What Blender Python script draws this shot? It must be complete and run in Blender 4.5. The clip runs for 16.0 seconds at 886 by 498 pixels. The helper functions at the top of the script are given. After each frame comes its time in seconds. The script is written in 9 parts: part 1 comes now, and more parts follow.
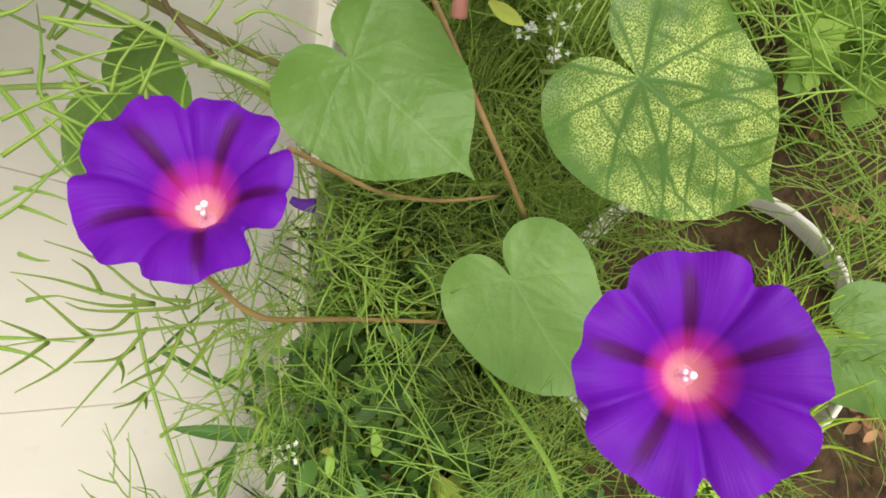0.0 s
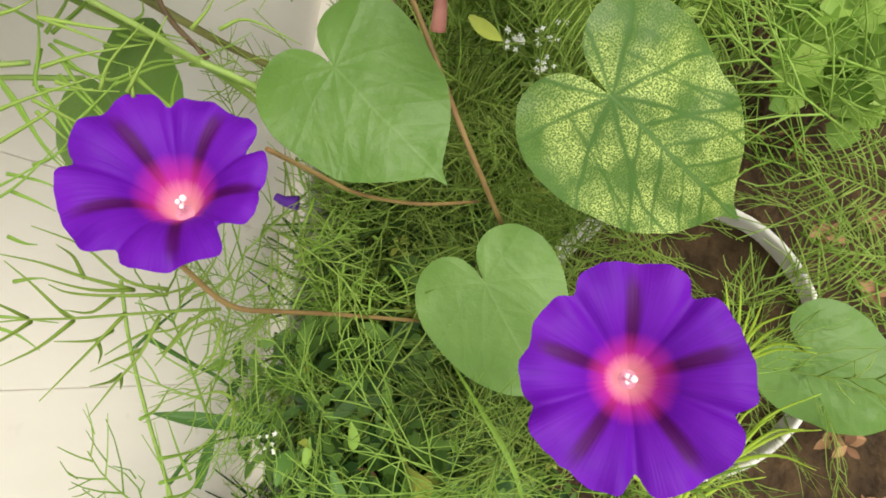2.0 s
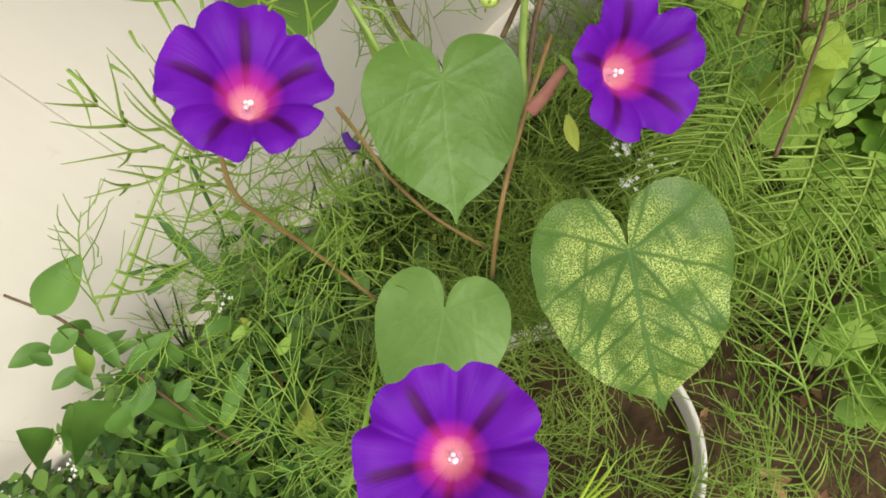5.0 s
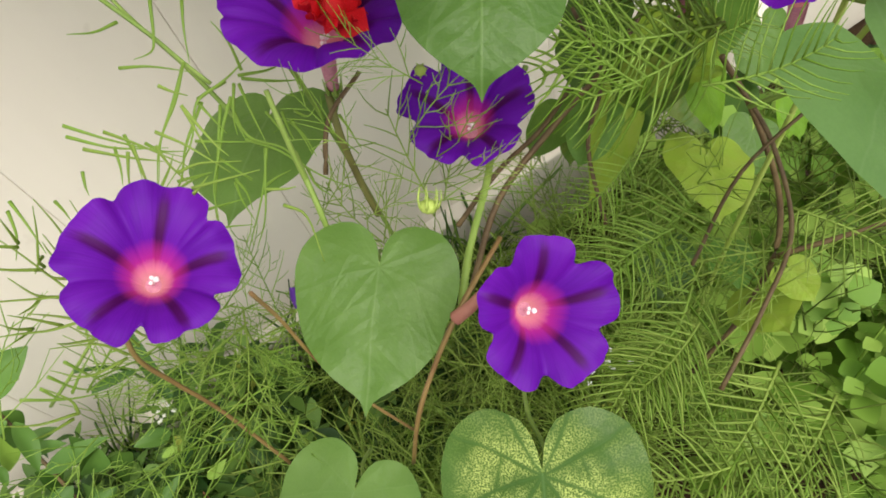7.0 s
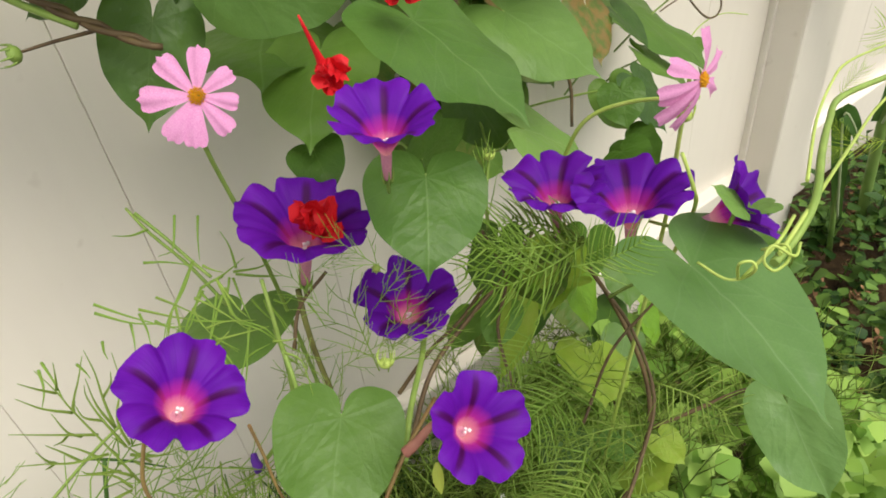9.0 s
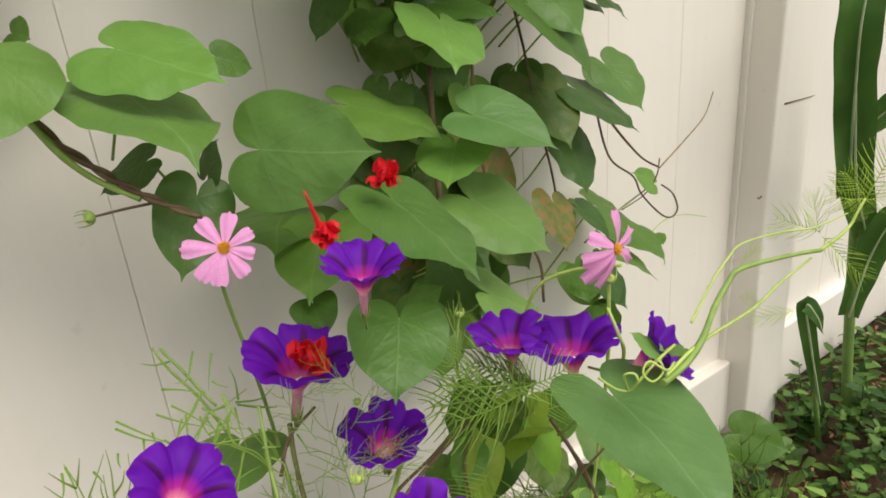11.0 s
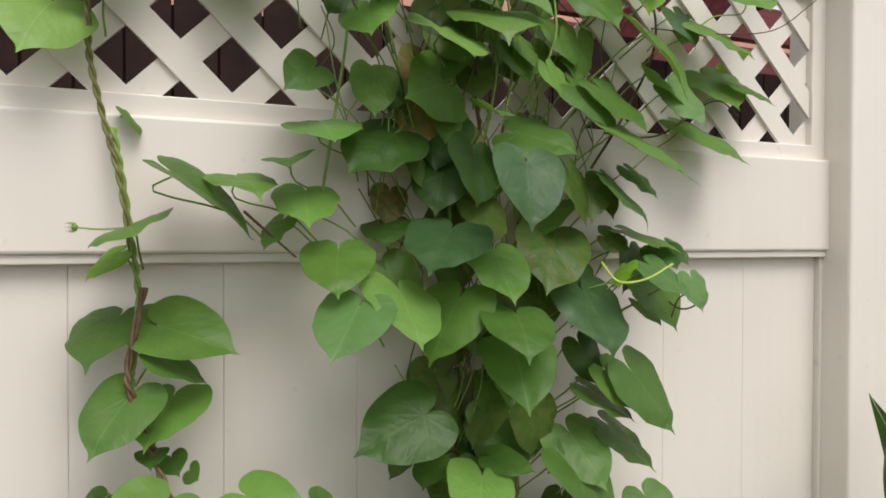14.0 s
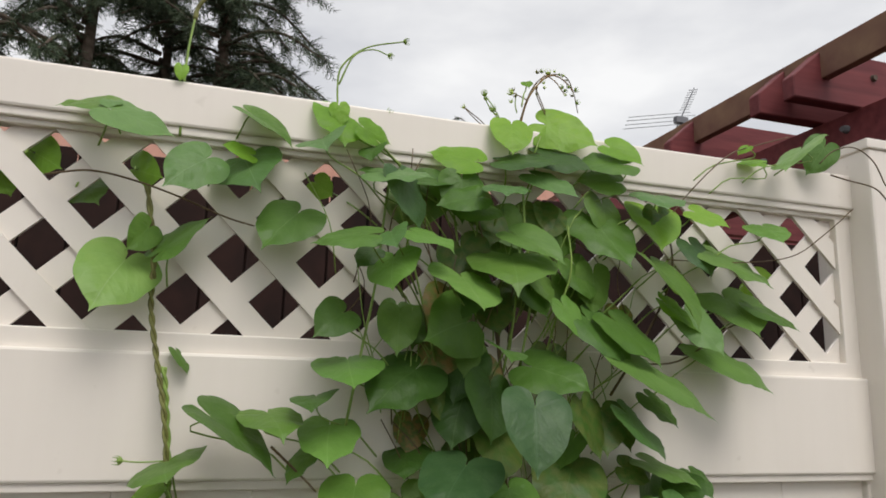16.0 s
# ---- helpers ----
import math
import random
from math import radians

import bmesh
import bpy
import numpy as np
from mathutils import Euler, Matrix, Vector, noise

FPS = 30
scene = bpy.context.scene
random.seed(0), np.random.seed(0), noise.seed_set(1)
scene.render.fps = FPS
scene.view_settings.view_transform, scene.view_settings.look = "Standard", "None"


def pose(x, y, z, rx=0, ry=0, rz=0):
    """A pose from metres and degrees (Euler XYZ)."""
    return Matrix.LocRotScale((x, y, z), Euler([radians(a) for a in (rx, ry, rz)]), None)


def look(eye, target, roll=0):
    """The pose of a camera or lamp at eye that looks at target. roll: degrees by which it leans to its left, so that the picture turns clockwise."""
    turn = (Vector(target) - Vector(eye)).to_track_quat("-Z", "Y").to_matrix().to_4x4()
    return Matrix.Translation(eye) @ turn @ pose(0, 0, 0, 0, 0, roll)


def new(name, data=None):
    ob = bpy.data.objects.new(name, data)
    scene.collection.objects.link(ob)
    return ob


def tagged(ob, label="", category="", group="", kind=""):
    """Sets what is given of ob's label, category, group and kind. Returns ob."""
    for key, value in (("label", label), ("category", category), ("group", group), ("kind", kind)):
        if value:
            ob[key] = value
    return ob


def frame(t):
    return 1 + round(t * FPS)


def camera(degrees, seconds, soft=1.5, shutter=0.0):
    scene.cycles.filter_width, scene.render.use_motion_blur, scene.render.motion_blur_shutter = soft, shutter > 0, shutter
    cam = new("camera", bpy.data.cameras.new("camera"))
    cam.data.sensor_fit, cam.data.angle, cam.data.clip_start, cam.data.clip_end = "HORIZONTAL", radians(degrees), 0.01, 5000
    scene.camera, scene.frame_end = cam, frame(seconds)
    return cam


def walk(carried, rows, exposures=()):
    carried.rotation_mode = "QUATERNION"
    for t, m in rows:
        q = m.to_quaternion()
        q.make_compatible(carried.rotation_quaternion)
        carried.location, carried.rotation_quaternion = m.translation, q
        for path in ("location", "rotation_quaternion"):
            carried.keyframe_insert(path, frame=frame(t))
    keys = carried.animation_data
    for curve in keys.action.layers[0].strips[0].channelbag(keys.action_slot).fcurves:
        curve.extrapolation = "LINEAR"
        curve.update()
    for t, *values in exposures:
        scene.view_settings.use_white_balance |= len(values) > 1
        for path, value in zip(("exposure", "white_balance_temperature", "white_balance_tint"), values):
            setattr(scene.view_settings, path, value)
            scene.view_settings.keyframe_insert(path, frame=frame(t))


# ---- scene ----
cam = camera(65.6, 16.0, soft=1.75)
PATH = [
    (0, (-1.165, -0.479, 0.934), (-0.935, 0.267, -0.908), -69.2),
    (0.5, (-1.165, -0.48, 0.935), (-0.943, 0.256, -0.912), -69.8),
    (1, (-1.165, -0.482, 0.937), (-0.945, 0.25, -0.911), -69.6),
    (1.5, (-1.166, -0.486, 0.941), (-0.935, 0.242, -0.907), -67.9),
    (2, (-1.165, -0.495, 0.943), (-0.931, 0.243, -0.901), -66.2),
    (2.5, (-1.166, -0.501, 0.947), (-0.92, 0.237, -0.896), -62.3),
    (3, (-1.187, -0.51, 0.952), (-0.872, 0.246, -0.873), -53.6),
    (3.2, (-1.19, -0.515, 0.953), (-0.853, 0.255, -0.862), -50.7),
    (5.3, (-1.122, -0.531, 0.973), (-1.023, 0.329, -0.83), -35.4),
    (5.5, (-1.113, -0.527, 0.958), (-1.024, 0.343, -0.84), -34.9),
    (6, (-1.093, -0.518, 0.952), (-1.017, 0.355, -0.846), -33.6),
    (6.5, (-1.077, -0.516, 0.966), (-0.935, 0.443, -0.784), -28.4),
    (7, (-1.072, -0.525, 0.973), (-0.79, 0.547, -0.692), -21.3),
    (7.5, (-1.071, -0.539, 0.988), (-0.644, 0.62, -0.584), -17.2),
    (8, (-1.095, -0.559, 1.008), (-0.534, 0.66, -0.475), -13.5),
    (8.5, (-1.114, -0.573, 1.017), (-0.41, 0.698, -0.358), -10.2),
    (8.7, (-1.127, -0.583, 1.029), (-0.346, 0.692, -0.3), -8.9),
    (10.8, (-1.176, -0.694, 1.045), (-0.137, 0.806, 0.226), -5.8),
    (11, (-1.18, -0.7, 1.05), (-0.129, 0.822, 0.289), -5.2),
    (11.5, (-1.195, -0.719, 1.066), (-0.132, 0.871, 0.479), -3.8),
    (12, (-1.205, -0.746, 1.099), (-0.166, 0.91, 0.68), -2.9),
    (12.5, (-1.212, -0.772, 1.116), (-0.183, 0.915, 0.809), -2.5),
    (13, (-1.214, -0.811, 1.124), (-0.211, 0.9, 0.866), -2.1),
    (13.5, (-1.18, -0.873, 1.198), (-0.317, 0.925, 1.047), -1.3),
    (14, (-1.156, -0.921, 1.3), (-0.387, 0.925, 1.269), 0.2),
    (14.5, (-1.135, -0.94, 1.38), (-0.412, 0.922, 1.479), 0.2),
    (15, (-1.111, -0.969, 1.413), (-0.446, 0.902, 1.65), 0.1),
    (15.5, (-1.104, -0.982, 1.422), (-0.475, 0.89, 1.744), 0.6),
    (16, (-1.118, -1.016, 1.417), (-0.558, 0.866, 1.798), 1.7),
]
EXPOSURES = [(0, 1.0, 6900, 6), (3, 1.0, 6900, 6), (5.5, 0.87, 6950, 6), (8.5, 0.77, 6950, 6), (11, 0.62, 6750, 8), (13.2, 0.6, 6550, 10), (14.5, 0.45, 6500, 10), (16, 0.25, 6500, 10)]
walk(cam, [(t, look(eye, target, roll)) for t, eye, target, roll in PATH], EXPOSURES)

# ---- world and light ----
world = bpy.data.worlds.new("overcast_sky")
scene.world = world
world.use_nodes = True
wn, wl = world.node_tree.nodes, world.node_tree.links
bg = wn["Background"]
sky = wn.new("ShaderNodeTexSky")
sky.sky_type, sky.sun_disc = "NISHITA", False
sky.sun_elevation, sky.sun_rotation = radians(55), radians(170)
sky_gain = wn.new("ShaderNodeVectorMath")
sky_gain.operation = "SCALE"
sky_gain.inputs["Scale"].default_value = 0.11
wl.new(sky.outputs["Color"], sky_gain.inputs[0])
co = wn.new("ShaderNodeTexCoord")
cloud_map = wn.new("ShaderNodeMapping")
cloud_map.inputs["Scale"].default_value = (1.6, 1.6, 4.0)
wl.new(co.outputs["Generated"], cloud_map.inputs["Vector"])
cloud = wn.new("ShaderNodeTexNoise")
cloud.inputs["Scale"].default_value, cloud.inputs["Detail"].default_value = 1.7, 5
wl.new(cloud_map.outputs["Vector"], cloud.inputs["Vector"])
cloud_ramp = wn.new("ShaderNodeValToRGB")
cloud_ramp.color_ramp.elements[0].position, cloud_ramp.color_ramp.elements[1].position = 0.36, 0.66
cloud_ramp.color_ramp.elements[0].color = (0.64, 0.64, 0.655, 1)
cloud_ramp.color_ramp.elements[1].color = (0.95, 0.94, 0.92, 1)
wl.new(cloud.outputs["Fac"], cloud_ramp.inputs["Fac"])
sky_mix = wn.new("ShaderNodeMix")
sky_mix.data_type = "RGBA"
sky_mix.inputs["Factor"].default_value = 0.86
wl.new(sky_gain.outputs["Vector"], sky_mix.inputs[6])
wl.new(cloud_ramp.outputs["Color"], sky_mix.inputs[7])
wl.new(sky_mix.outputs[2], bg.inputs["Color"])
bg.inputs["Strength"].default_value = 0.95

sun = new("sun", bpy.data.lights.new("sun", "SUN"))
sun.data.energy, sun.data.angle, sun.data.color = 1.75, radians(35), (1.0, 0.955, 0.90)
sun.matrix_world = look((0.6, -3.4, 5.0), (0, 0, 0))

# ---- materials ----
MATS = {}


def nodes_of(name, rough=0.6, metal=0.0, spec=0.5):
    m = bpy.data.materials.new(name)
    m.use_nodes = True
    n, l = m.node_tree.nodes, m.node_tree.links
    p = n["Principled BSDF"]
    p.inputs["Roughness"].default_value, p.inputs["Metallic"].default_value = rough, metal
    p.inputs["Specular IOR Level"].default_value = spec
    MATS[name] = m
    return m, n, l, p


def noise_node(n, l, scale, detail=4, source="Object", stretch=None):
    c = n.new("ShaderNodeTexCoord")
    t = n.new("ShaderNodeTexNoise")
    t.inputs["Scale"].default_value, t.inputs["Detail"].default_value = scale, detail
    if stretch:
        mp = n.new("ShaderNodeMapping")
        mp.inputs["Scale"].default_value = stretch
        l.new(c.outputs[source], mp.inputs["Vector"])
        l.new(mp.outputs["Vector"], t.inputs["Vector"])
    else:
        l.new(c.outputs[source], t.inputs["Vector"])
    return t.outputs["Fac"]


def ramp_node(n, l, fac, *stops):
    r = n.new("ShaderNodeValToRGB")
    e = r.color_ramp.elements
    while len(e) < len(stops):
        e.new(0.5)
    for k, (pos, colour) in zip(e, stops):
        k.position, k.color = pos, (*colour, 1)
    l.new(fac, r.inputs["Fac"])
    return r.outputs["Color"]


def mix_node(n, l, fac, a, b, blend="MIX"):
    x = n.new("ShaderNodeMix")
    x.data_type, x.blend_type = "RGBA", blend
    for socket, value in ((x.inputs["Factor"], fac), (x.inputs[6], a), (x.inputs[7], b)):
        if isinstance(value, (int, float)):
            socket.default_value = value
        elif isinstance(value, tuple):
            socket.default_value = (*value, 1)
        else:
            l.new(value, socket)
    return x.outputs[2]


def maths(n, l, op, a, b=None, c=None, clamp=False):
    x = n.new("ShaderNodeMath")
    x.operation, x.use_clamp = op, clamp
    for socket, value in zip(x.inputs, (a, b, c)):
        if value is None:
            continue
        if isinstance(value, (int, float)):
            socket.default_value = value
        else:
            l.new(value, socket)
    return x.outputs[0]


def bump_node(n, l, p, height, strength, distance):
    b = n.new("ShaderNodeBump")
    b.inputs["Strength"].default_value, b.inputs["Distance"].default_value = strength, distance
    l.new(height, b.inputs["Height"])
    l.new(b.outputs["Normal"], p.inputs["Normal"])


def vinyl():
    m, n, l, p = nodes_of("white_vinyl", 0.42)
    grain = noise_node(n, l, 60, 3, stretch=(1, 1, 0.04))
    cloudy = noise_node(n, l, 2.2, 5)
    base = ramp_node(n, l, cloudy, (0.3, (0.745, 0.690, 0.625)), (0.7, (0.81, 0.755, 0.69)))
    base = mix_node(n, l, 0.09, base, ramp_node(n, l, grain, (0.35, (0.71, 0.655, 0.59)), (0.65, (0.83, 0.775, 0.71))))
    specks = noise_node(n, l, 34, 2)
    dirt = maths(n, l, "MULTIPLY", ramp_node(n, l, specks, (0.70, (0, 0, 0)), (0.80, (1, 1, 1))), 0.22)
    base = mix_node(n, l, dirt, base, (0.36, 0.30, 0.23))
    l.new(base, p.inputs["Base Color"])
    bump_node(n, l, p, grain, 0.06, 0.002)


def leaf_material(name, deep, mid, bright, vein, gloss=0.43, mottling=0.0, mottle=(0.5, 0.55, 0.2), brown=0.0, glow=0.3, wrinkle=0.28):
    """Heart-leaf skin: veins follow the UV map, in which v runs from the stalk (0) to the tip (1) and u across."""
    m, n, l, p = nodes_of(name, gloss, 0, 0.34)
    uv = n.new("ShaderNodeUVMap")
    uv.uv_map = "leaf"
    sep = n.new("ShaderNodeSeparateXYZ")
    l.new(uv.outputs["UV"], sep.inputs[0])
    side, along = maths(n, l, "ABSOLUTE", sep.outputs["X"]), sep.outputs["Y"]
    # veins fan from the stalk, bending a little, and leave the midrib further up
    sway = maths(n, l, "MULTIPLY", maths(n, l, "SUBTRACT", noise_node(n, l, 3.2, 2, "UV"), 0.5), 0.22)
    ang = maths(n, l, "ADD", maths(n, l, "ARCTAN2", side, along), sway)
    rad = maths(n, l, "SQRT", maths(n, l, "ADD", maths(n, l, "MULTIPLY", side, side), maths(n, l, "MULTIPLY", along, along)))
    dist = maths(n, l, "MULTIPLY", side, maths(n, l, "GREATER_THAN", along, -0.01))
    dist = maths(n, l, "ADD", dist, maths(n, l, "LESS_THAN", along, -0.01))
    rib = maths(n, l, "SUBTRACT", 1.0, maths(n, l, "DIVIDE", dist, 0.012), clamp=True)
    for a, bend in ((0.62, -0.25), (1.30, -0.30), (2.05, -0.10), (2.65, 0.0)):
        f = maths(n, l, "SUBTRACT", ang, maths(n, l, "MULTIPLY_ADD", rad, bend, a))
        dist = maths(n, l, "MINIMUM", dist, maths(n, l, "ADD", maths(n, l, "MULTIPLY", maths(n, l, "ABSOLUTE", f), rad), 0.002))
    for start, slope in ((0.20, 0.78), (0.36, 0.84), (0.53, 0.92), (0.68, 1.0)):
        f = maths(n, l, "SUBTRACT", maths(n, l, "ADD", along, maths(n, l, "MULTIPLY", sway, 0.25)), maths(n, l, "MULTIPLY_ADD", side, slope, start))
        f = maths(n, l, "ADD", maths(n, l, "MULTIPLY", maths(n, l, "ABSOLUTE", f), 0.72), 0.004)
        dist = maths(n, l, "MINIMUM", dist, f)
    for slope, turn in ((0.55, 0.30), (0.30, 0.42)):
        f = maths(n, l, "SUBTRACT", side, maths(n, l, "MULTIPLY_ADD", along, slope, turn * 0.55))
        f = maths(n, l, "ADD", maths(n, l, "ABSOLUTE", f), maths(n, l, "ADD", 0.007, maths(n, l, "MULTIPLY", maths(n, l, "LESS_THAN", side, 0.2), 1.0)))
        dist = maths(n, l, "MINIMUM", dist, f)
    veins = maths(n, l, "MAXIMUM", rib, maths(n, l, "MULTIPLY", maths(n, l, "SUBTRACT", 1.0, maths(n, l, "DIVIDE", dist, 0.011), clamp=True), 0.36))
    coarse = noise_node(n, l, 3.0, 4, "UV")
    info = n.new("ShaderNodeObjectInfo")
    tone = maths(n, l, "ADD", maths(n, l, "MULTIPLY", info.outputs["Random"], 0.45), maths(n, l, "MULTIPLY", coarse, 0.55))
    colour = ramp_node(n, l, tone, (0.18, deep), (0.5, mid), (0.82, bright))
    fine = noise_node(n, l, 70, 3, "UV")
    colour = mix_node(n, l, 0.11, colour, ramp_node(n, l, fine, (0.35, deep), (0.65, bright)))
    if mottling:
        speck = noise_node(n, l, 105, 3, "UV")
        cells = noise_node(n, l, 4.5, 2, "UV")
        edge = maths(n, l, "MULTIPLY", maths(n, l, "SUBTRACT", maths(n, l, "ADD", dist, maths(n, l, "MULTIPLY", maths(n, l, "SUBTRACT", cells, 0.5), 0.03)), 0.006), 70.0, clamp=True)
        amount = maths(n, l, "MULTIPLY", edge, ramp_node(n, l, cells, (0.37, (0.12, 0.12, 0.12)), (0.57, (1, 1, 1))))
        inner = maths(n, l, "ADD", maths(n, l, "POWER", maths(n, l, "DIVIDE", maths(n, l, "SUBTRACT", along, 0.34), 0.70), 2.0), maths(n, l, "POWER", maths(n, l, "DIVIDE", side, 0.56), 2.0))
        amount = maths(n, l, "MULTIPLY", amount, ramp_node(n, l, inner, (0.66, (1, 1, 1)), (1.0, (0.25, 0.25, 0.25))))
        lace = n.new("ShaderNodeTexVoronoi")
        lace.feature = "DISTANCE_TO_EDGE"
        lace.inputs["Scale"].default_value = 12
        l.new(uv.outputs["UV"], lace.inputs["Vector"])
        amount = maths(n, l, "MULTIPLY", amount, ramp_node(n, l, lace.outputs["Distance"], (0.0, (0.55, 0.55, 0.55)), (0.08, (1, 1, 1))))
        dots = ramp_node(n, l, speck, (0.46, (0.05, 0.05, 0.05)), (0.55, (1, 1, 1)))
        colour = mix_node(n, l, maths(n, l, "MULTIPLY", maths(n, l, "MULTIPLY", dots, amount), mottling), colour, mottle)
    if brown:
        blot = noise_node(n, l, 5.0, 4, "UV")
        colour = mix_node(n, l, maths(n, l, "MULTIPLY", ramp_node(n, l, blot, (0.42, (0, 0, 0)), (0.56, (1, 1, 1))), brown), colour, (0.30, 0.16, 0.06))
    colour = mix_node(n, l, maths(n, l, "MULTIPLY", veins, 0.40), colour, vein)
    spots = noise_node(n, l, 26, 2, "UV")
    colour = mix_node(n, l, maths(n, l, "MULTIPLY", ramp_node(n, l, spots, (0.66, (0, 0, 0)), (0.72, (1, 1, 1))), 0.14), colour, bright)
    l.new(colour, p.inputs["Base Color"])
    pucker = noise_node(n, l, 9, 3, "UV")
    net = n.new("ShaderNodeTexVoronoi")
    net.feature = "DISTANCE_TO_EDGE"
    net.inputs["Scale"].default_value = 15
    l.new(uv.outputs["UV"], net.inputs["Vector"])
    mesh = maths(n, l, "SUBTRACT", 1.0, maths(n, l, "MULTIPLY", net.outputs["Distance"], 9.0), clamp=True)
    relief = maths(n, l, "SUBTRACT", maths(n, l, "MULTIPLY", pucker, 0.9), maths(n, l, "ADD", maths(n, l, "MULTIPLY", maths(n, l, "SUBTRACT", 1.0, maths(n, l, "DIVIDE", dist, 0.04), clamp=True), 0.22), maths(n, l, "MULTIPLY", mesh, 0.015)))
    bump_node(n, l, p, relief, wrinkle, 0.004)
    tr = n.new("ShaderNodeBsdfTranslucent")
    l.new(mix_node(n, l, 0.5, colour, (0.25, 0.42, 0.05)), tr.inputs["Color"])
    mx = n.new("ShaderNodeMixShader")
    mx.inputs["Fac"].default_value = glow
    l.new(p.outputs[0], mx.inputs[1])
    l.new(tr.outputs[0], mx.inputs[2])
    l.new(mx.outputs[0], n["Material Output"].inputs["Surface"])


def plain(name, dark, light, scale=20, rough=0.6, bump=0.2, distance=0.002, stretch=None, glow=0.0, detail=4, island=False):
    m, n, l, p = nodes_of(name, rough, 0, 0.35)
    fac = noise_node(n, l, scale, detail, stretch=stretch)
    if island:
        g = n.new("ShaderNodeNewGeometry")
        fac = maths(n, l, "ADD", maths(n, l, "MULTIPLY", fac, 0.4), maths(n, l, "MULTIPLY", g.outputs["Random Per Island"], 0.6))
    colour = ramp_node(n, l, fac, (0.25, dark), (0.75, light))
    l.new(colour, p.inputs["Base Color"])
    if bump:
        bump_node(n, l, p, fac, bump, distance)
    if glow:
        tr = n.new("ShaderNodeBsdfTranslucent")
        l.new(colour, tr.inputs["Color"])
        mx = n.new("ShaderNodeMixShader")
        mx.inputs["Fac"].default_value = glow
        l.new(p.outputs[0], mx.inputs[1])
        l.new(tr.outputs[0], mx.inputs[2])
        l.new(mx.outputs[0], n["Material Output"].inputs["Surface"])
    return m


def petal_material(name, violet, star, blush, throat):
    """Corolla: u of the UV map runs five times round (one per star ray), v from the throat (0) to the rim (1)."""
    m, n, l, p = nodes_of(name, 0.55, 0, 0.2)
    uv = n.new("ShaderNodeUVMap")
    uv.uv_map = "petal"
    sep = n.new("ShaderNodeSeparateXYZ")
    l.new(uv.outputs["UV"], sep.inputs[0])
    u, v = sep.outputs["X"], sep.outputs["Y"]
    off = maths(n, l, "ABSOLUTE", maths(n, l, "SUBTRACT", maths(n, l, "FRACT", u), 0.5))
    wide = maths(n, l, "ADD", maths(n, l, "MULTIPLY_ADD", v, -0.165, 0.215), maths(n, l, "MULTIPLY", maths(n, l, "SUBTRACT", noise_node(n, l, 2.3, 2, "UV"), 0.5), 0.07))
    ray = maths(n, l, "MULTIPLY", maths(n, l, "SUBTRACT", 1.0, maths(n, l, "DIVIDE", off, wide), clamp=True), 1.6, clamp=True)
    ray = maths(n, l, "MULTIPLY", ray, ramp_node(n, l, v, (0.46, (1, 1, 1)), (0.74, (0.85, 0.85, 0.85)), (0.97, (0.05, 0.05, 0.05))))
    streak = noise_node(n, l, 1.0, 3, "UV", (34, 1.2, 1))
    colour = mix_node(n, l, maths(n, l, "MULTIPLY", ramp_node(n, l, streak, (0.38, (0, 0, 0)), (0.62, (1, 1, 1))), 0.35), violet, tuple(min(1, c * 1.45) for c in violet))
    broad = noise_node(n, l, 1.6, 3, "UV")
    colour = mix_node(n, l, maths(n, l, "MULTIPLY", ramp_node(n, l, broad, (0.35, (0, 0, 0)), (0.65, (1, 1, 1))), 0.5), colour, tuple(min(1, c * f) for c, f in zip(violet, (1.6, 3.0, 1.35))))
    colour = mix_node(n, l, maths(n, l, "MULTIPLY", ray, 0.88), colour, star)
    frill = maths(n, l, "ADD", v, maths(n, l, "MULTIPLY", maths(n, l, "SUBTRACT", streak, 0.5), 0.10))
    colour = mix_node(n, l, ramp_node(n, l, frill, (0.08, (1, 1, 1)), (0.19, (0.55, 0.55, 0.55)), (0.36, (0, 0, 0))), colour, blush)
    colour = mix_node(n, l, ramp_node(n, l, frill, (0.0, (1, 1, 1)), (0.07, (0.6, 0.6, 0.6)), (0.17, (0, 0, 0))), colour, throat)
    l.new(colour, p.inputs["Base Color"])
    bump_node(n, l, p, streak, 0.25, 0.0015)
    tr = n.new("ShaderNodeBsdfTranslucent")
    l.new(colour, tr.inputs["Color"])
    mx = n.new("ShaderNodeMixShader")
    mx.inputs["Fac"].default_value = 0.28
    l.new(p.outputs[0], mx.inputs[1])
    l.new(tr.outputs[0], mx.inputs[2])
    l.new(mx.outputs[0], n["Material Output"].inputs["Surface"])


vinyl()
leaf_material("leaf_mid", (0.050, 0.124, 0.018), (0.090, 0.192, 0.030), (0.152, 0.270, 0.050), (0.22, 0.36, 0.12))
leaf_material("leaf_dark", (0.024, 0.066, 0.010), (0.048, 0.112, 0.018), (0.082, 0.162, 0.028), (0.12, 0.20, 0.06), glow=0.2)
leaf_material("leaf_soft", (0.062, 0.145, 0.026), (0.104, 0.212, 0.042), (0.165, 0.290, 0.068), (0.25, 0.385, 0.15))
leaf_material("leaf_fresh", (0.064, 0.150, 0.024), (0.104, 0.208, 0.040), (0.150, 0.270, 0.062), (0.21, 0.33, 0.12))
leaf_material("leaf_light", (0.09, 0.215, 0.034), (0.145, 0.295, 0.054), (0.20, 0.375, 0.082), (0.30, 0.46, 0.15))
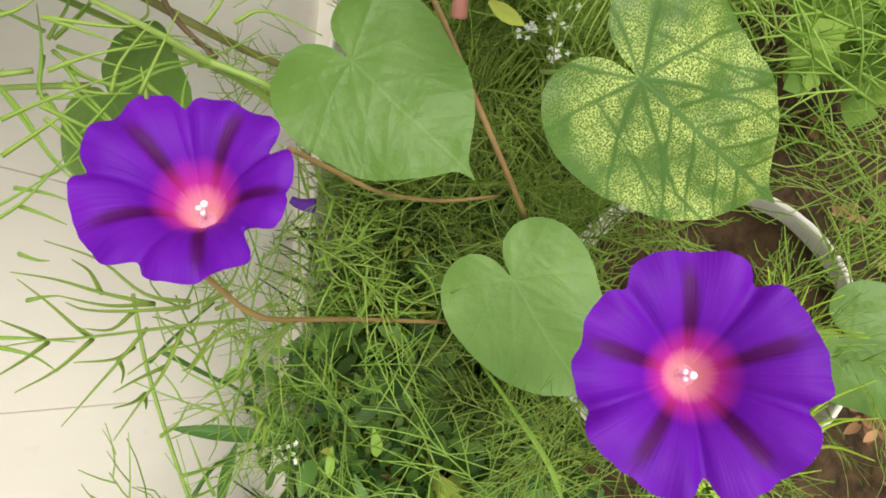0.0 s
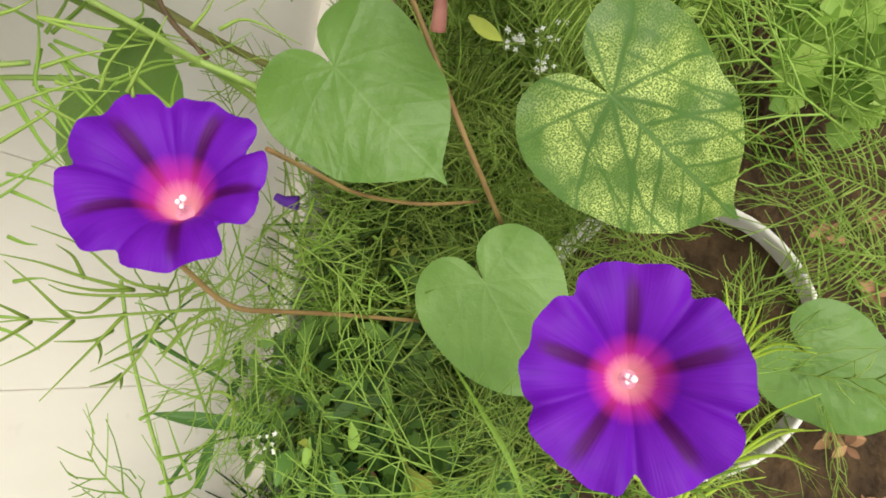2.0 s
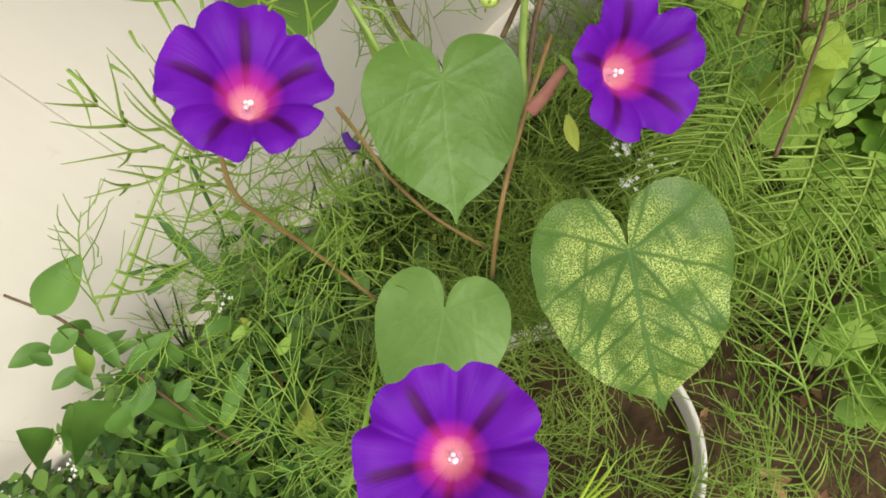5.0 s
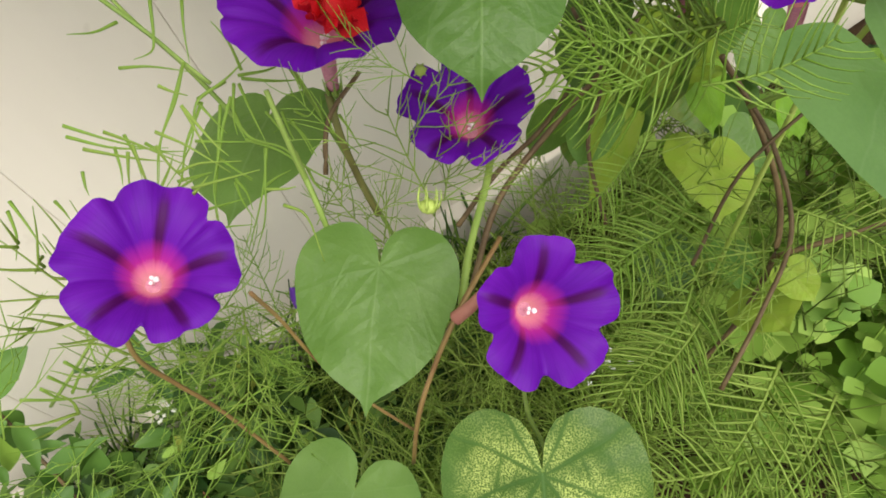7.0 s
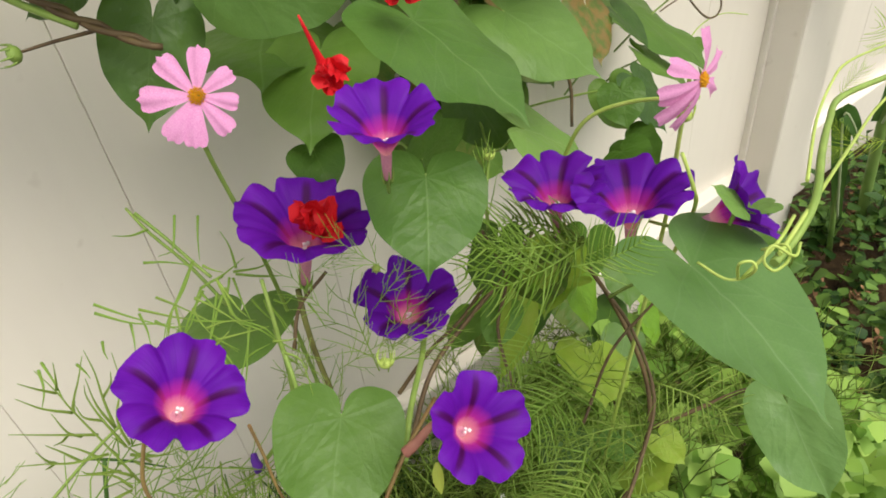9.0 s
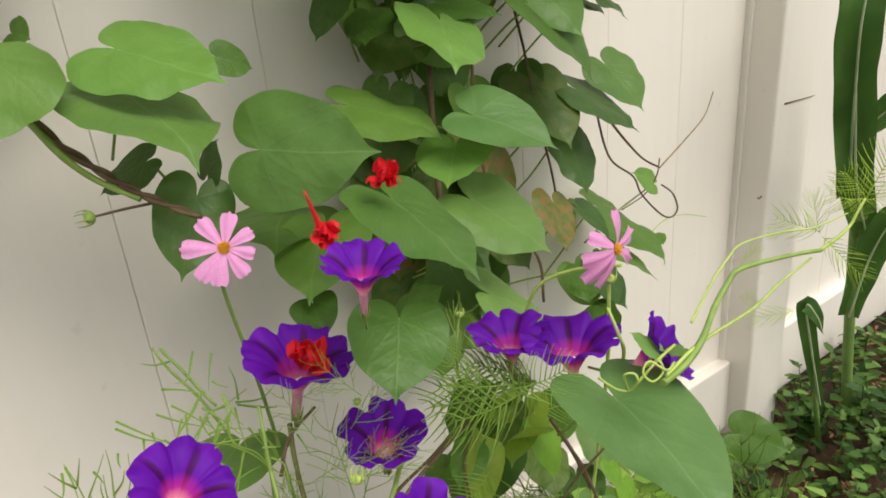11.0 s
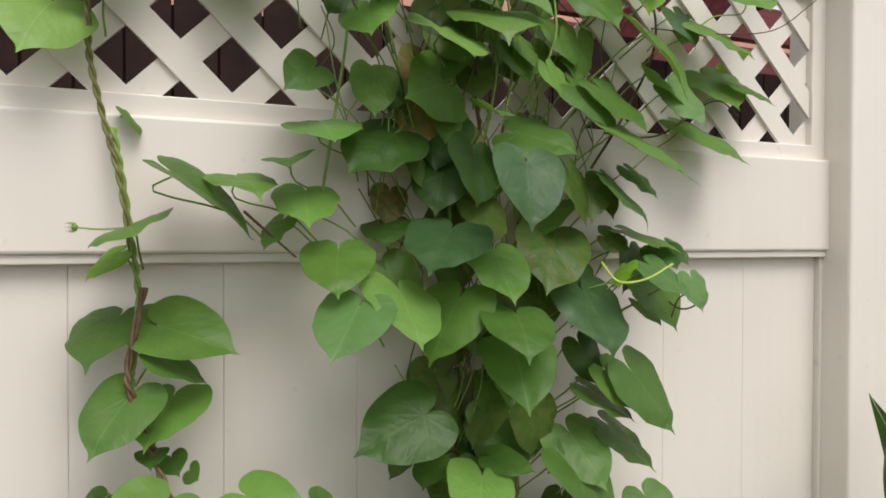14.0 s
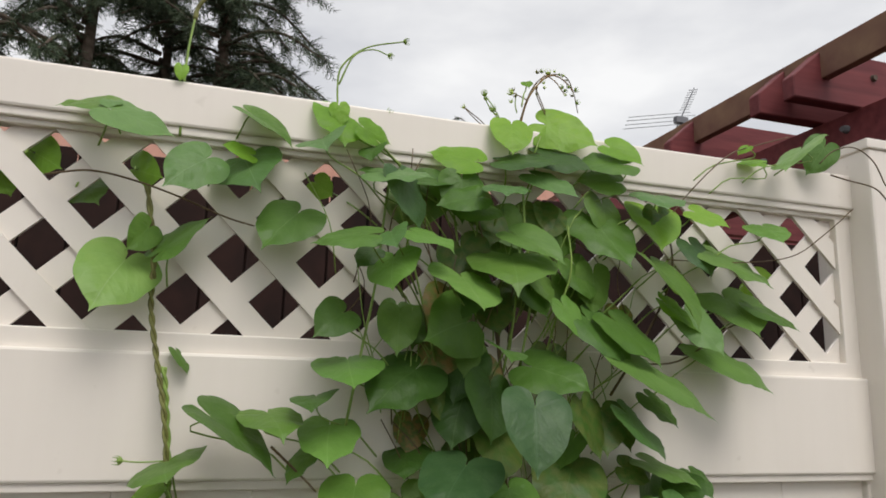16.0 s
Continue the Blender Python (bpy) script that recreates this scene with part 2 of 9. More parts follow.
leaf_material("leaf_lime", (0.12, 0.27, 0.02), (0.20, 0.40, 0.035), (0.29, 0.50, 0.06), (0.36, 0.52, 0.14), glow=0.4)
leaf_material("leaf_pale", (0.13, 0.265, 0.055), (0.20, 0.355, 0.080), (0.28, 0.43, 0.115), (0.36, 0.50, 0.24))
leaf_material("leaf_grey", (0.072, 0.168, 0.042), (0.118, 0.236, 0.066), (0.178, 0.31, 0.098), (0.28, 0.40, 0.20))
leaf_material("leaf_blue", (0.030, 0.082, 0.026), (0.052, 0.118, 0.038), (0.090, 0.165, 0.056), (0.14, 0.24, 0.12), mottling=0.25, mottle=(0.20, 0.32, 0.14))
leaf_material("leaf_spot", (0.030, 0.085, 0.012), (0.055, 0.130, 0.020), (0.10, 0.19, 0.032), (0.18, 0.28, 0.09), mottling=0.4, mottle=(0.22, 0.28, 0.08), brown=0.14)
leaf_material("leaf_brown", (0.06, 0.12, 0.02), (0.11, 0.17, 0.035), (0.19, 0.24, 0.06), (0.26, 0.28, 0.10), brown=0.75)
leaf_material("leaf_yel", (0.20, 0.34, 0.03), (0.30, 0.45, 0.05), (0.44, 0.56, 0.11), (0.46, 0.54, 0.18), brown=0.10, glow=0.4)
leaf_material("leaf_spotbig", (0.022, 0.075, 0.010), (0.038, 0.105, 0.015), (0.062, 0.145, 0.022), (0.16, 0.28, 0.10), mottling=1.0, mottle=(0.52, 0.62, 0.18))
petal_material("violet_petal", (0.102, 0.0026, 0.318), (0.056, 0.0004, 0.050), (0.72, 0.04, 0.34), (0.90, 0.46, 0.50))
plain("tube_pink", (0.62, 0.22, 0.38), (0.80, 0.42, 0.52), 40, 0.5, glow=0.3)
plain("stigma_white", (0.85, 0.78, 0.78), (0.95, 0.9, 0.9), 80, 0.5)
plain("cosmos_pink", (0.72, 0.25, 0.56), (0.86, 0.42, 0.70), 30, 0.6, stretch=(1, 1, 1), glow=0.3)
plain("cosmos_disc", (0.70, 0.24, 0.01), (0.95, 0.52, 0.02), 400, 0.7, 0.5, 0.002)
plain("scarlet_petal", (0.55, 0.004, 0.014), (0.86, 0.022, 0.035), 60, 0.55, glow=0.25)
plain("stem_green", (0.16, 0.26, 0.05), (0.27, 0.38, 0.09), 60, 0.5)
plain("stem_olive", (0.085, 0.075, 0.025), (0.21, 0.22, 0.06), 70, 0.55, 0.3, 0.002)
plain("stem_lime", (0.33, 0.46, 0.08), (0.48, 0.58, 0.16), 60, 0.5)
plain("stem_brown", (0.075, 0.045, 0.025), (0.16, 0.11, 0.05), 90, 0.6, 0.4, 0.002)
plain("stem_red", (0.19, 0.105, 0.045), (0.30, 0.21, 0.08), 60, 0.5)
plain("wilted_pink", (0.26, 0.085, 0.07), (0.46, 0.22, 0.16), 60, 0.7, 0.5, 0.002)
plain("feather_light", (0.20, 0.36, 0.04), (0.40, 0.59, 0.13), 25, 0.5, 0, glow=0.45, island=True)
plain("feather_young", (0.40, 0.56, 0.05), (0.60, 0.76, 0.13), 25, 0.5, 0, glow=0.45, island=True)
plain("feather_mid", (0.20, 0.32, 0.045), (0.42, 0.57, 0.13), 25, 0.5, 0, glow=0.45, island=True)
# darker copy of feather_mid: shade between the lower threads is put into the colour
plain("feather_shaded", (0.10, 0.16, 0.026), (0.29, 0.39, 0.08), 25, 0.55, 0, glow=0.42, island=True)
plain("weed_green", (0.020, 0.066, 0.009), (0.145, 0.27, 0.048), 14, 0.55, 0, glow=0.25, island=True)
plain("weed_bright", (0.17, 0.33, 0.042), (0.36, 0.54, 0.11), 14, 0.5, 0, glow=0.3, island=True)
plain("dry_litter", (0.10, 0.045, 0.02), (0.36, 0.20, 0.10), 14, 0.8, 0, island=True)
plain("tiny_white", (0.75, 0.75, 0.72), (0.9, 0.9, 0.88), 60, 0.6, 0)
plain("bud_purple", (0.05, 0.01, 0.18), (0.12, 0.02, 0.34), 60, 0.6)
plain("leaf_plain_yellow", (0.36, 0.43, 0.06), (0.55, 0.60, 0.14), 30, 0.5, 0, glow=0.3)
plain("weed_leaf", (0.06, 0.15, 0.025), (0.13, 0.26, 0.05), 18, 0.5, 0.2, glow=0.25)
plain("soil", (0.018, 0.010, 0.004), (0.085, 0.050, 0.022), 45, 0.95, 0.9, 0.02, detail=8)
plain("plant_pot", (0.62, 0.59, 0.55), (0.78, 0.75, 0.71), 12, 0.5, 0.1)
plain("red_timber", (0.105, 0.020, 0.024), (0.19, 0.042, 0.045), 6, 0.65, 0.3, 0.004, stretch=(0.6, 6, 6))
plain("worn_timber", (0.13, 0.055, 0.045), (0.24, 0.15, 0.09), 8, 0.75, 0.4, 0.004)
# near-black brown that stands in for the shade behind the lattice
plain("shade_boards", (0.010, 0.004, 0.003), (0.028, 0.011, 0.008), 9, 0.95, 0.3, 0.004)
plain("terracotta", (0.48, 0.24, 0.18), (0.62, 0.35, 0.27), 9, 0.7, 0.2)
plain("bark", (0.05, 0.04, 0.03), (0.14, 0.11, 0.085), 12, 0.9, 0.6, 0.02)
plain("conifer_green", (0.026, 0.048, 0.026), (0.10, 0.135, 0.072), 3, 0.7, 0, island=True)
plain("corn_green", (0.045, 0.115, 0.022), (0.095, 0.20, 0.04), 9, 0.45, 0.15, stretch=(1, 1, 1), glow=0.15)
plain("corn_stalk", (0.10, 0.19, 0.04), (0.20, 0.30, 0.08), 18, 0.5, 0.2, glow=0.1)
plain("corn_rib", (0.30, 0.36, 0.20), (0.42, 0.48, 0.30), 30, 0.5, 0)
plain("antenna_grey", (0.10, 0.11, 0.12), (0.2, 0.2, 0.22), 20, 0.4, 0)

# ---- building tools ----
RNG = random.Random(7)


def part(name, bm, material, parent=None, label=""):
    """Link a bmesh (or a ready mesh) as one object under a thing or part."""
    if isinstance(bm, bmesh.types.BMesh):
        me = bpy.data.meshes.new(name)
        bm.to_mesh(me)
        bm.free()
    else:
        me = bm
    if material and not me.materials:
        me.materials.append(MATS[material])
    ob = new(name, me)
    if parent:
        ob.parent = parent
        if parent.type == "EMPTY":
            ob.matrix_parent_inverse = Matrix.Translation(-parent.location)
    if label:
        ob["label"] = label
    return ob


def smooth(bm):
    for f in bm.faces:
        f.smooth = True
    return bm


def add_box(bm, lo, hi, bevel=0.0):
    lo, hi = Vector(lo), Vector(hi)
    m = Matrix.Translation((lo + hi) / 2) @ Matrix.Diagonal((*(hi - lo), 1))
    made = bmesh.ops.create_cube(bm, size=1.0, matrix=m)["verts"]
    if bevel:
        edges = list({e for v in made for e in v.link_edges})
        bmesh.ops.bevel(bm, geom=edges, offset=bevel, segments=2, affect="EDGES", profile=0.5)
    return bm


def box(lo, hi, bevel=0.0):
    return add_box(bmesh.new(), lo, hi, bevel)


def curve_points(pts, steps=6):
    """A smooth line through the points (Catmull-Rom)."""
    pts = [Vector(p) for p in pts]
    if len(pts) < 3:
        return [pts[0].lerp(pts[-1], i / steps) for i in range(steps + 1)]
    ext = [pts[0] * 2 - pts[1], *pts, pts[-1] * 2 - pts[-2]]
    out = []
    for a, b, c, d in zip(ext, ext[1:], ext[2:], ext[3:]):
        for i in range(steps):
            t = i / steps
            out.append(0.5 * (2 * b + (c - a) * t + (2 * a - 5 * b + 4 * c - d) * t * t + (3 * b - a - 3 * c + d) * t ** 3))
    out.append(pts[-1])
    return out


def add_tube(bm, pts, r0, r1=None, sides=6, steps=6):
    line = curve_points(pts, steps)
    r1 = r0 if r1 is None else r1
    rings, up = [], Vector((0.31, 0.52, 0.79))
    for i, p in enumerate(line):
        d = (line[min(i + 1, len(line) - 1)] - line[max(i - 1, 0)])
        d = d.normalized() if d.length > 1e-9 else Vector((0, 0, 1))
        if abs(d.dot(up)) > 0.97:
            up = Vector((0.9, -0.3, 0.1))
        a = d.cross(up).normalized()
        b = d.cross(a)
        r = r0 + (r1 - r0) * i / (len(line) - 1)
        rings.append([bm.verts.new(p + a * (r * math.cos(q)) + b * (r * math.sin(q))) for q in [2 * math.pi * k / sides for k in range(sides)]])
    for ra, rb in zip(rings, rings[1:]):
        for k in range(sides):
            f = bm.faces.new((ra[k], ra[(k + 1) % sides], rb[(k + 1) % sides], rb[k]))
            f.smooth = True
    bm.faces.new(rings[0][::-1])
    bm.faces.new(rings[-1])
    return bm


def tube(pts, r0, r1=None, sides=6, steps=6):
    return add_tube(bmesh.new(), pts, r0, r1, sides, steps)


def twist_pair(pts, r, turns=9, gap=0.9):
    """Two stems wound round one another."""
    bm = bmesh.new()
    line = curve_points(pts, 14)
    for s in (0, math.pi):
        own = []
        for i, p in enumerate(line):
            a = s + 2 * math.pi * turns * i / len(line)
            own.append(p + Vector((math.cos(a), math.sin(a), 0.3 * math.sin(a))) * r * gap)
        add_tube(bm, own, r, r * 0.8, 6, 1)
    return bm


def empty(name, label, category, at=(0, 0, 0), group="", kind=""):
    ob = new(name)
    ob.location = at
    return tagged(ob, label, category, group, kind)


# ---- ground ----
def ground():
    bm = bmesh.new()
    xs = [-60, -20, -8, -3] + [-2.4 + 0.08 * i for i in range(60)] + [3, 8, 20, 60]
    ys = [-60, -20, -8, -3] + [-2.0 + 0.08 * i for i in range(50)] + [3, 8, 20, 60]
    grid = []
    for x in xs:
        row = []
        for y in ys:
            near = 1.0 if abs(x) < 2.6 and abs(y) < 2.2 else 0.0
            z = 0.035 * noise.noise(Vector((x * 3, y * 3, 0))) * near + 0.012 * noise.noise(Vector((x * 11, y * 11, 3))) * near
            row.append(bm.verts.new((x, y, z)))
        grid.append(row)
    for i in range(len(xs) - 1):
        for j in range(len(ys) - 1):
            bm.faces.new((grid[i][j], grid[i + 1][j], grid[i + 1][j + 1], grid[i][j + 1]))
    tagged(part("ground", smooth(bm), "soil"), "dark crumbly garden soil bed under the plants", "ground", kind="structure")


ground()

# ---- fence ----
FACE = -0.025          # front of the rails; the boards stand at 0
Z_BOTTOM, Z_MID, Z_MID_TOP, Z_LAT, Z_LAT_TOP, Z_TOP = 0.235, 1.268, 1.446, 1.473, 1.742, 1.83
BOARD = 0.1765


def rail(name, x0, x1, z0, z1, fence):
    """A hollow-looking vinyl rail with softened edges and a lip along its lower edge."""
    bm = box((x0, FACE, z0 + 0.012), (x1, -FACE, z1), 0.004)
    add_box(bm, (x0 + 0.001, FACE + 0.006, z0), (x1 - 0.001, -FACE - 0.006, z0 + 0.0125), 0.002)
    return part(name, bm, "white_vinyl", fence)


def post(x, fence, height=1.885):
    bm = box((x, -0.068, -0.05), (x + 0.127, 0.068, height - 0.012), 0.006)
    p = part("post", bm, "white_vinyl", fence)
    cap = box((x - 0.004, -0.072, height - 0.014), (x + 0.131, 0.072, height + 0.006), 0.003)
    bmesh.ops.create_cone(cap, cap_ends=True, segments=4, radius1=0.095, radius2=0.008, depth=0.02,
                          matrix=Matrix.Translation((x + 0.0635, 0, height + 0.0155)) @ Matrix.Rotation(radians(45), 4, "Z"))
    part("post_cap", cap, "white_vinyl", p)
    return p


def clip_strip(cx, sign, half, x0, x1, z0, z1):
    """The outline of one 45 degree lattice slat, cut to the opening."""
    zc = (z0 + z1) / 2
    d, nrm = Vector((sign, 1)).normalized(), Vector((1, -sign)).normalized()
    c = Vector((cx, zc))
    poly = [c + d * 2 + nrm * half, c - d * 2 + nrm * half, c - d * 2 - nrm * half, c + d * 2 - nrm * half]
    for axis, limit, keep in ((0, x0, 1), (0, x1, -1), (1, z0, 1), (1, z1, -1)):
        out = []
        for a, b in zip(poly, poly[1:] + poly[:1]):
            ina, inb = (a[axis] - limit) * keep >= 0, (b[axis] - limit) * keep >= 0
            if ina:
                out.append(a)
            if ina != inb:
                out.append(a.lerp(b, (limit - a[axis]) / (b[axis] - a[axis])))
        poly = out
        if len(poly) < 3:
            return []
    return poly


def prism(poly, y0, y1):
    bm = bmesh.new()
    fr = [bm.verts.new((p[0], y0, p[1])) for p in poly]
    bk = [bm.verts.new((p[0], y1, p[1])) for p in poly]
    bm.faces.new(fr)
    bm.faces.new(bk[::-1])
    for i in range(len(poly)):
        j = (i + 1) % len(poly)
        bm.faces.new((fr[i], bk[i], bk[j], fr[j]))
    bmesh.ops.recalc_face_normals(bm, faces=bm.faces)
    return bm


def panel(x0, x1, fence, phase):
    rail("bottom_rail", x0, x1, 0.055, Z_BOTTOM, fence)
    rail("middle_rail", x0, x1, Z_MID, Z_MID_TOP, fence)
    bm = box((x0, FACE, 1.762), (x1, -FACE, Z_TOP), 0.004)
    add_box(bm, (x0 + 0.001, FACE + 0.005, 1.750), (x1 - 0.001, -FACE - 0.005, 1.7635), 0.002)
    part("top_rail", bm, "white_vinyl", fence)
    part("lattice_channel", box((x0, FACE + 0.012, Z_MID_TOP - 0.004), (x1, 0.014, Z_LAT), 0.002), "white_vinyl", fence)
    part("lattice_channel", box((x0, FACE + 0.012, Z_LAT_TOP), (x1, 0.014, 1.752), 0.002), "white_vinyl", fence)
    part("lattice_channel", box((x1 - 0.045, FACE + 0.012, Z_LAT - 0.003), (x1, 0.014, Z_LAT_TOP + 0.003), 0.002), "white_vinyl", fence)
    part("lattice_channel", box((x0, FACE + 0.012, Z_LAT - 0.003), (x0 + 0.045, 0.014, Z_LAT_TOP + 0.003), 0.002), "white_vinyl", fence)
    # tongue-and-groove boards
    x = x1 - 0.018
    part("end_channel", box((x, -0.012, Z_BOTTOM - 0.02), (x1 + 0.001, 0.012, Z_MID + 0.02), 0.002), "white_vinyl", fence)
    while x > x0 + 0.01:
        a = max(x0, x - BOARD)
        part("board", box((a + 0.0001, 0.0, Z_BOTTOM - 0.02), (x - 0.0001, 0.022, Z_MID + 0.02), 0.0013), "white_vinyl", fence)
        x -= BOARD
    # lattice slats, two layers
    pitch, half = 0.1235, 0.0178
    for sign, y0, y1, start in ((-1, -0.0065, -0.0005, phase), (1, 0.0, 0.006, phase + 0.049)):
        k = math.floor((x0 - start) / pitch) - 2
        while start + k * pitch < x1 + 0.4:
            poly = clip_strip(start + k * pitch, sign, half, x0 + 0.04, x1 - 0.04, Z_LAT - 0.004, Z_LAT_TOP + 0.004)
            if poly:
                part("lattice_slat", prism(poly, y0, y1), "white_vinyl", fence)
            k += 1


fence = empty("fence", "white vinyl privacy fence with a diamond lattice top", "fence", kind="structure")
post(-0.012, fence)
post(-2.527, fence)
post(2.527, fence)
panel(-2.4, 0.0, fence, -1.0915)
panel(0.127, 2.527, fence, -1.12)

# ---- heart-shaped leaves ----
HALF = [(0.0, 0.0), (0.010, -0.08), (0.030, -0.175), (0.092, -0.270), (0.205, -0.322), (0.335, -0.308), (0.450, -0.225), (0.522, -0.095), (0.548, 0.06),
        (0.534, 0.220), (0.488, 0.385), (0.412, 0.545), (0.318, 0.685), (0.212, 0.80), (0.108, 0.885), (0.040, 0.950), (0.0, 1.06)]


# how much a broad-shouldered blade is wider than that, by its length
FULLER = {0.230: 0.022, 0.39: 0.040, 0.545: 0.062, 0.685: 0.062, 0.80: 0.045, 0.885: 0.022, 0.950: 0.004}


def heart_mesh(name, fold, droop, wave, seed, curl=0.0, bend_over=0.5, full=0.5):
    rnd = random.Random(seed)
    line = [Vector((u + full * FULLER.get(v, 0.0), v)) for u, v in HALF]
    pts = []
    ext = [line[0] * 2 - line[1], *line, line[-1] * 2 - line[-2]]
    for a, b, c, d in zip(ext, ext[1:], ext[2:], ext[3:]):
        for i in range(2):
            t = i / 2
            pts.append(0.5 * (2 * b + (c - a) * t + (2 * a - 5 * b + 4 * c - d) * t * t + (3 * b - a - 3 * c + d) * t ** 3))
    pts.append(line[-1])
    lopside = rnd.uniform(-0.05, 0.05)
    bm = bmesh.new()
    layer = bm.loops.layers.uv.new("leaf")
    K = 5
    flat = {}

    def place(u, v):
        r2 = u * u
        z = fold * abs(u) - (0.55 * abs(fold) + 0.20) * r2 - droop * max(v, 0) ** 2 - droop * 0.3 * max(-v, 0) ** 1.2
        z += curl * u * abs(u) * 1.6
        edge = min(1.0, r2 * 4 + v * v * 0.8)
        z += wave * edge * noise.noise(Vector((u * 2.4, v * 2.4, seed * 3.1)))
        z += 0.22 * wave * (noise.noise(Vector((u * 7.5, v * 7.5, seed * 1.7))) - noise.noise(Vector((0, 0, seed * 1.7))))
        bend = 0.05 * noise.noise(Vector((v * 1.5, seed, 0)))
        if v > 0:                                   # the blade arches over towards its tip
            a = bend_over * v
            v, z = math.sin(a) / bend_over + z * math.sin(a), z * math.cos(a) - (1 - math.cos(a)) / bend_over
        return Vector((u + lopside * u + bend * v, v, z))

    for side in (1, -1):
        rows = []
        for q in pts:
            v0 = min(max(q.y, 0.0), 1.0) * 0.93
            row = []
            for k in range(K + 1):
                f = k / K
                u, v = side * q.x * f, v0 + (q.y - v0) * f
                ragged = 1 + 0.012 * noise.noise(Vector((q.y * 7, side * 3, seed))) * f
                vert = bm.verts.new(place(u * ragged, v))
                flat[vert] = (u, v)
                row.append(vert)
            rows.append(row)
        for a, b in zip(rows, rows[1:]):
            for k in range(K):
                quad = (a[k], a[k + 1], b[k + 1], b[k]) if side < 0 else (a[k], b[k], b[k + 1], a[k + 1])
                f = bm.faces.new(quad)
                f.smooth = True
                for lp in f.loops:
                    lp[layer].uv = flat[lp.vert]
    bmesh.ops.remove_doubles(bm, verts=bm.verts, dist=0.0006)
    me = bpy.data.meshes.new(name)
    bm.to_mesh(me)
    bm.free()
    return me, place(0.0, 1.06)


SHAPES = [heart_mesh("leaf", fo, dr, wa, i, cu, be, 1.1 if i == 11 else 0.5) for i, (fo, dr, wa, cu, be) in enumerate(
    [(0.12, 0.02, 0.09, 0.0, 0.20), (0.06, 0.04, 0.12, 0.03, 0.14), (0.20, 0.00, 0.10, -0.04, 0.28), (0.0, 0.03, 0.12, 0.0, 0.18),
     (0.26, 0.03, 0.10, 0.05, 0.22), (0.10, 0.0, 0.10, -0.04, 0.12), (0.06, 0.04, 0.12, 0.05, 0.32),
     (0.06, 0.0, 0.07, 0.02, 1.0), (0.10, 0.0, 0.08, -0.03, 1.4), (0.05, 0.0, 0.07, 0.03, 1.8), (0.08, 0.0, 0.06, 0.0, 2.2),
     (0.05, 0.04, 0.10, 0.0, 0.35)])]
LEAF_COUNT = [0]
SKINS = {}


def leaf(vine, kind, base, tip, facing, wide=1.0, shape=None, stalk=True):
    """One leaf from the end of its stalk to its tip, its upper face towards facing."""
    base, tip, facing = Vector(base), Vector(tip), Vector(facing)
    LEAF_COUNT[0] += 1
    i = (LEAF_COUNT[0] * 5) % 7 if shape is None else shape
    key = (i, kind)
    if key not in SKINS:
        me = SHAPES[i][0].copy()
        me.materials.append(MATS["leaf_" + kind])
        SKINS[key] = me
    # the arched blade is turned so that its own tip comes to lie on tip
    end = SHAPES[i][1]
    own = Vector((end.x * wide, end.y, end.z))
    length = (tip - base).length / own.length
    y = (tip - base).normalized()
    z = (facing - y * facing.dot(y)).normalized()
    y0 = own.normalized()
    z0 = (Vector((0, 0, 1)) - y0 * y0.z).normalized()
    m = (Matrix((y.cross(z), y, z)).transposed() @ Matrix((y0.cross(z0), y0, z0))).to_4x4()
    y, z = m.to_3x3() @ Vector((0, 1, 0)), m.to_3x3() @ Vector((0, 0, 1))
    ob = part("leaf", SKINS[key], None, vine)
    ob.matrix_basis = Matrix.Translation(base) @ m @ Matrix.Diagonal((length * wide, length, length, 1))
    if stalk:
        # the stalk leaves the notch behind the blade and bends down to the stems
        ln = min(0.085, length * 0.75)
        back = (-z * 0.55 - y * 0.35 + Vector((0, 0.35, -0.45))).normalized()
        end = base + back * ln
        if vine is main_vine and base.z > 0.7:
            # long stalks reach back to the bundle of stems
            end = Vector((-0.74 + (base.x + 0.74) * 0.62, -0.05, base.z - 0.05 - 0.35 * abs(base.x + 0.74) * 0.4))
            end = base + (end - base).normalized() * min((end - base).length, 0.13)
        if base.z < 1.8:
            end.y = min(end.y, -0.012)
        ln = (end - base).length
        bm = tube([base - y * 0.002, base - z * ln * 0.22 - y * ln * 0.10, base.lerp(end, 0.6) + Vector((0, 0, 0.004)), end], 0.0011, 0.0014, 5, 3)
        part("stalk", bm, "stem_green", vine)
    return ob


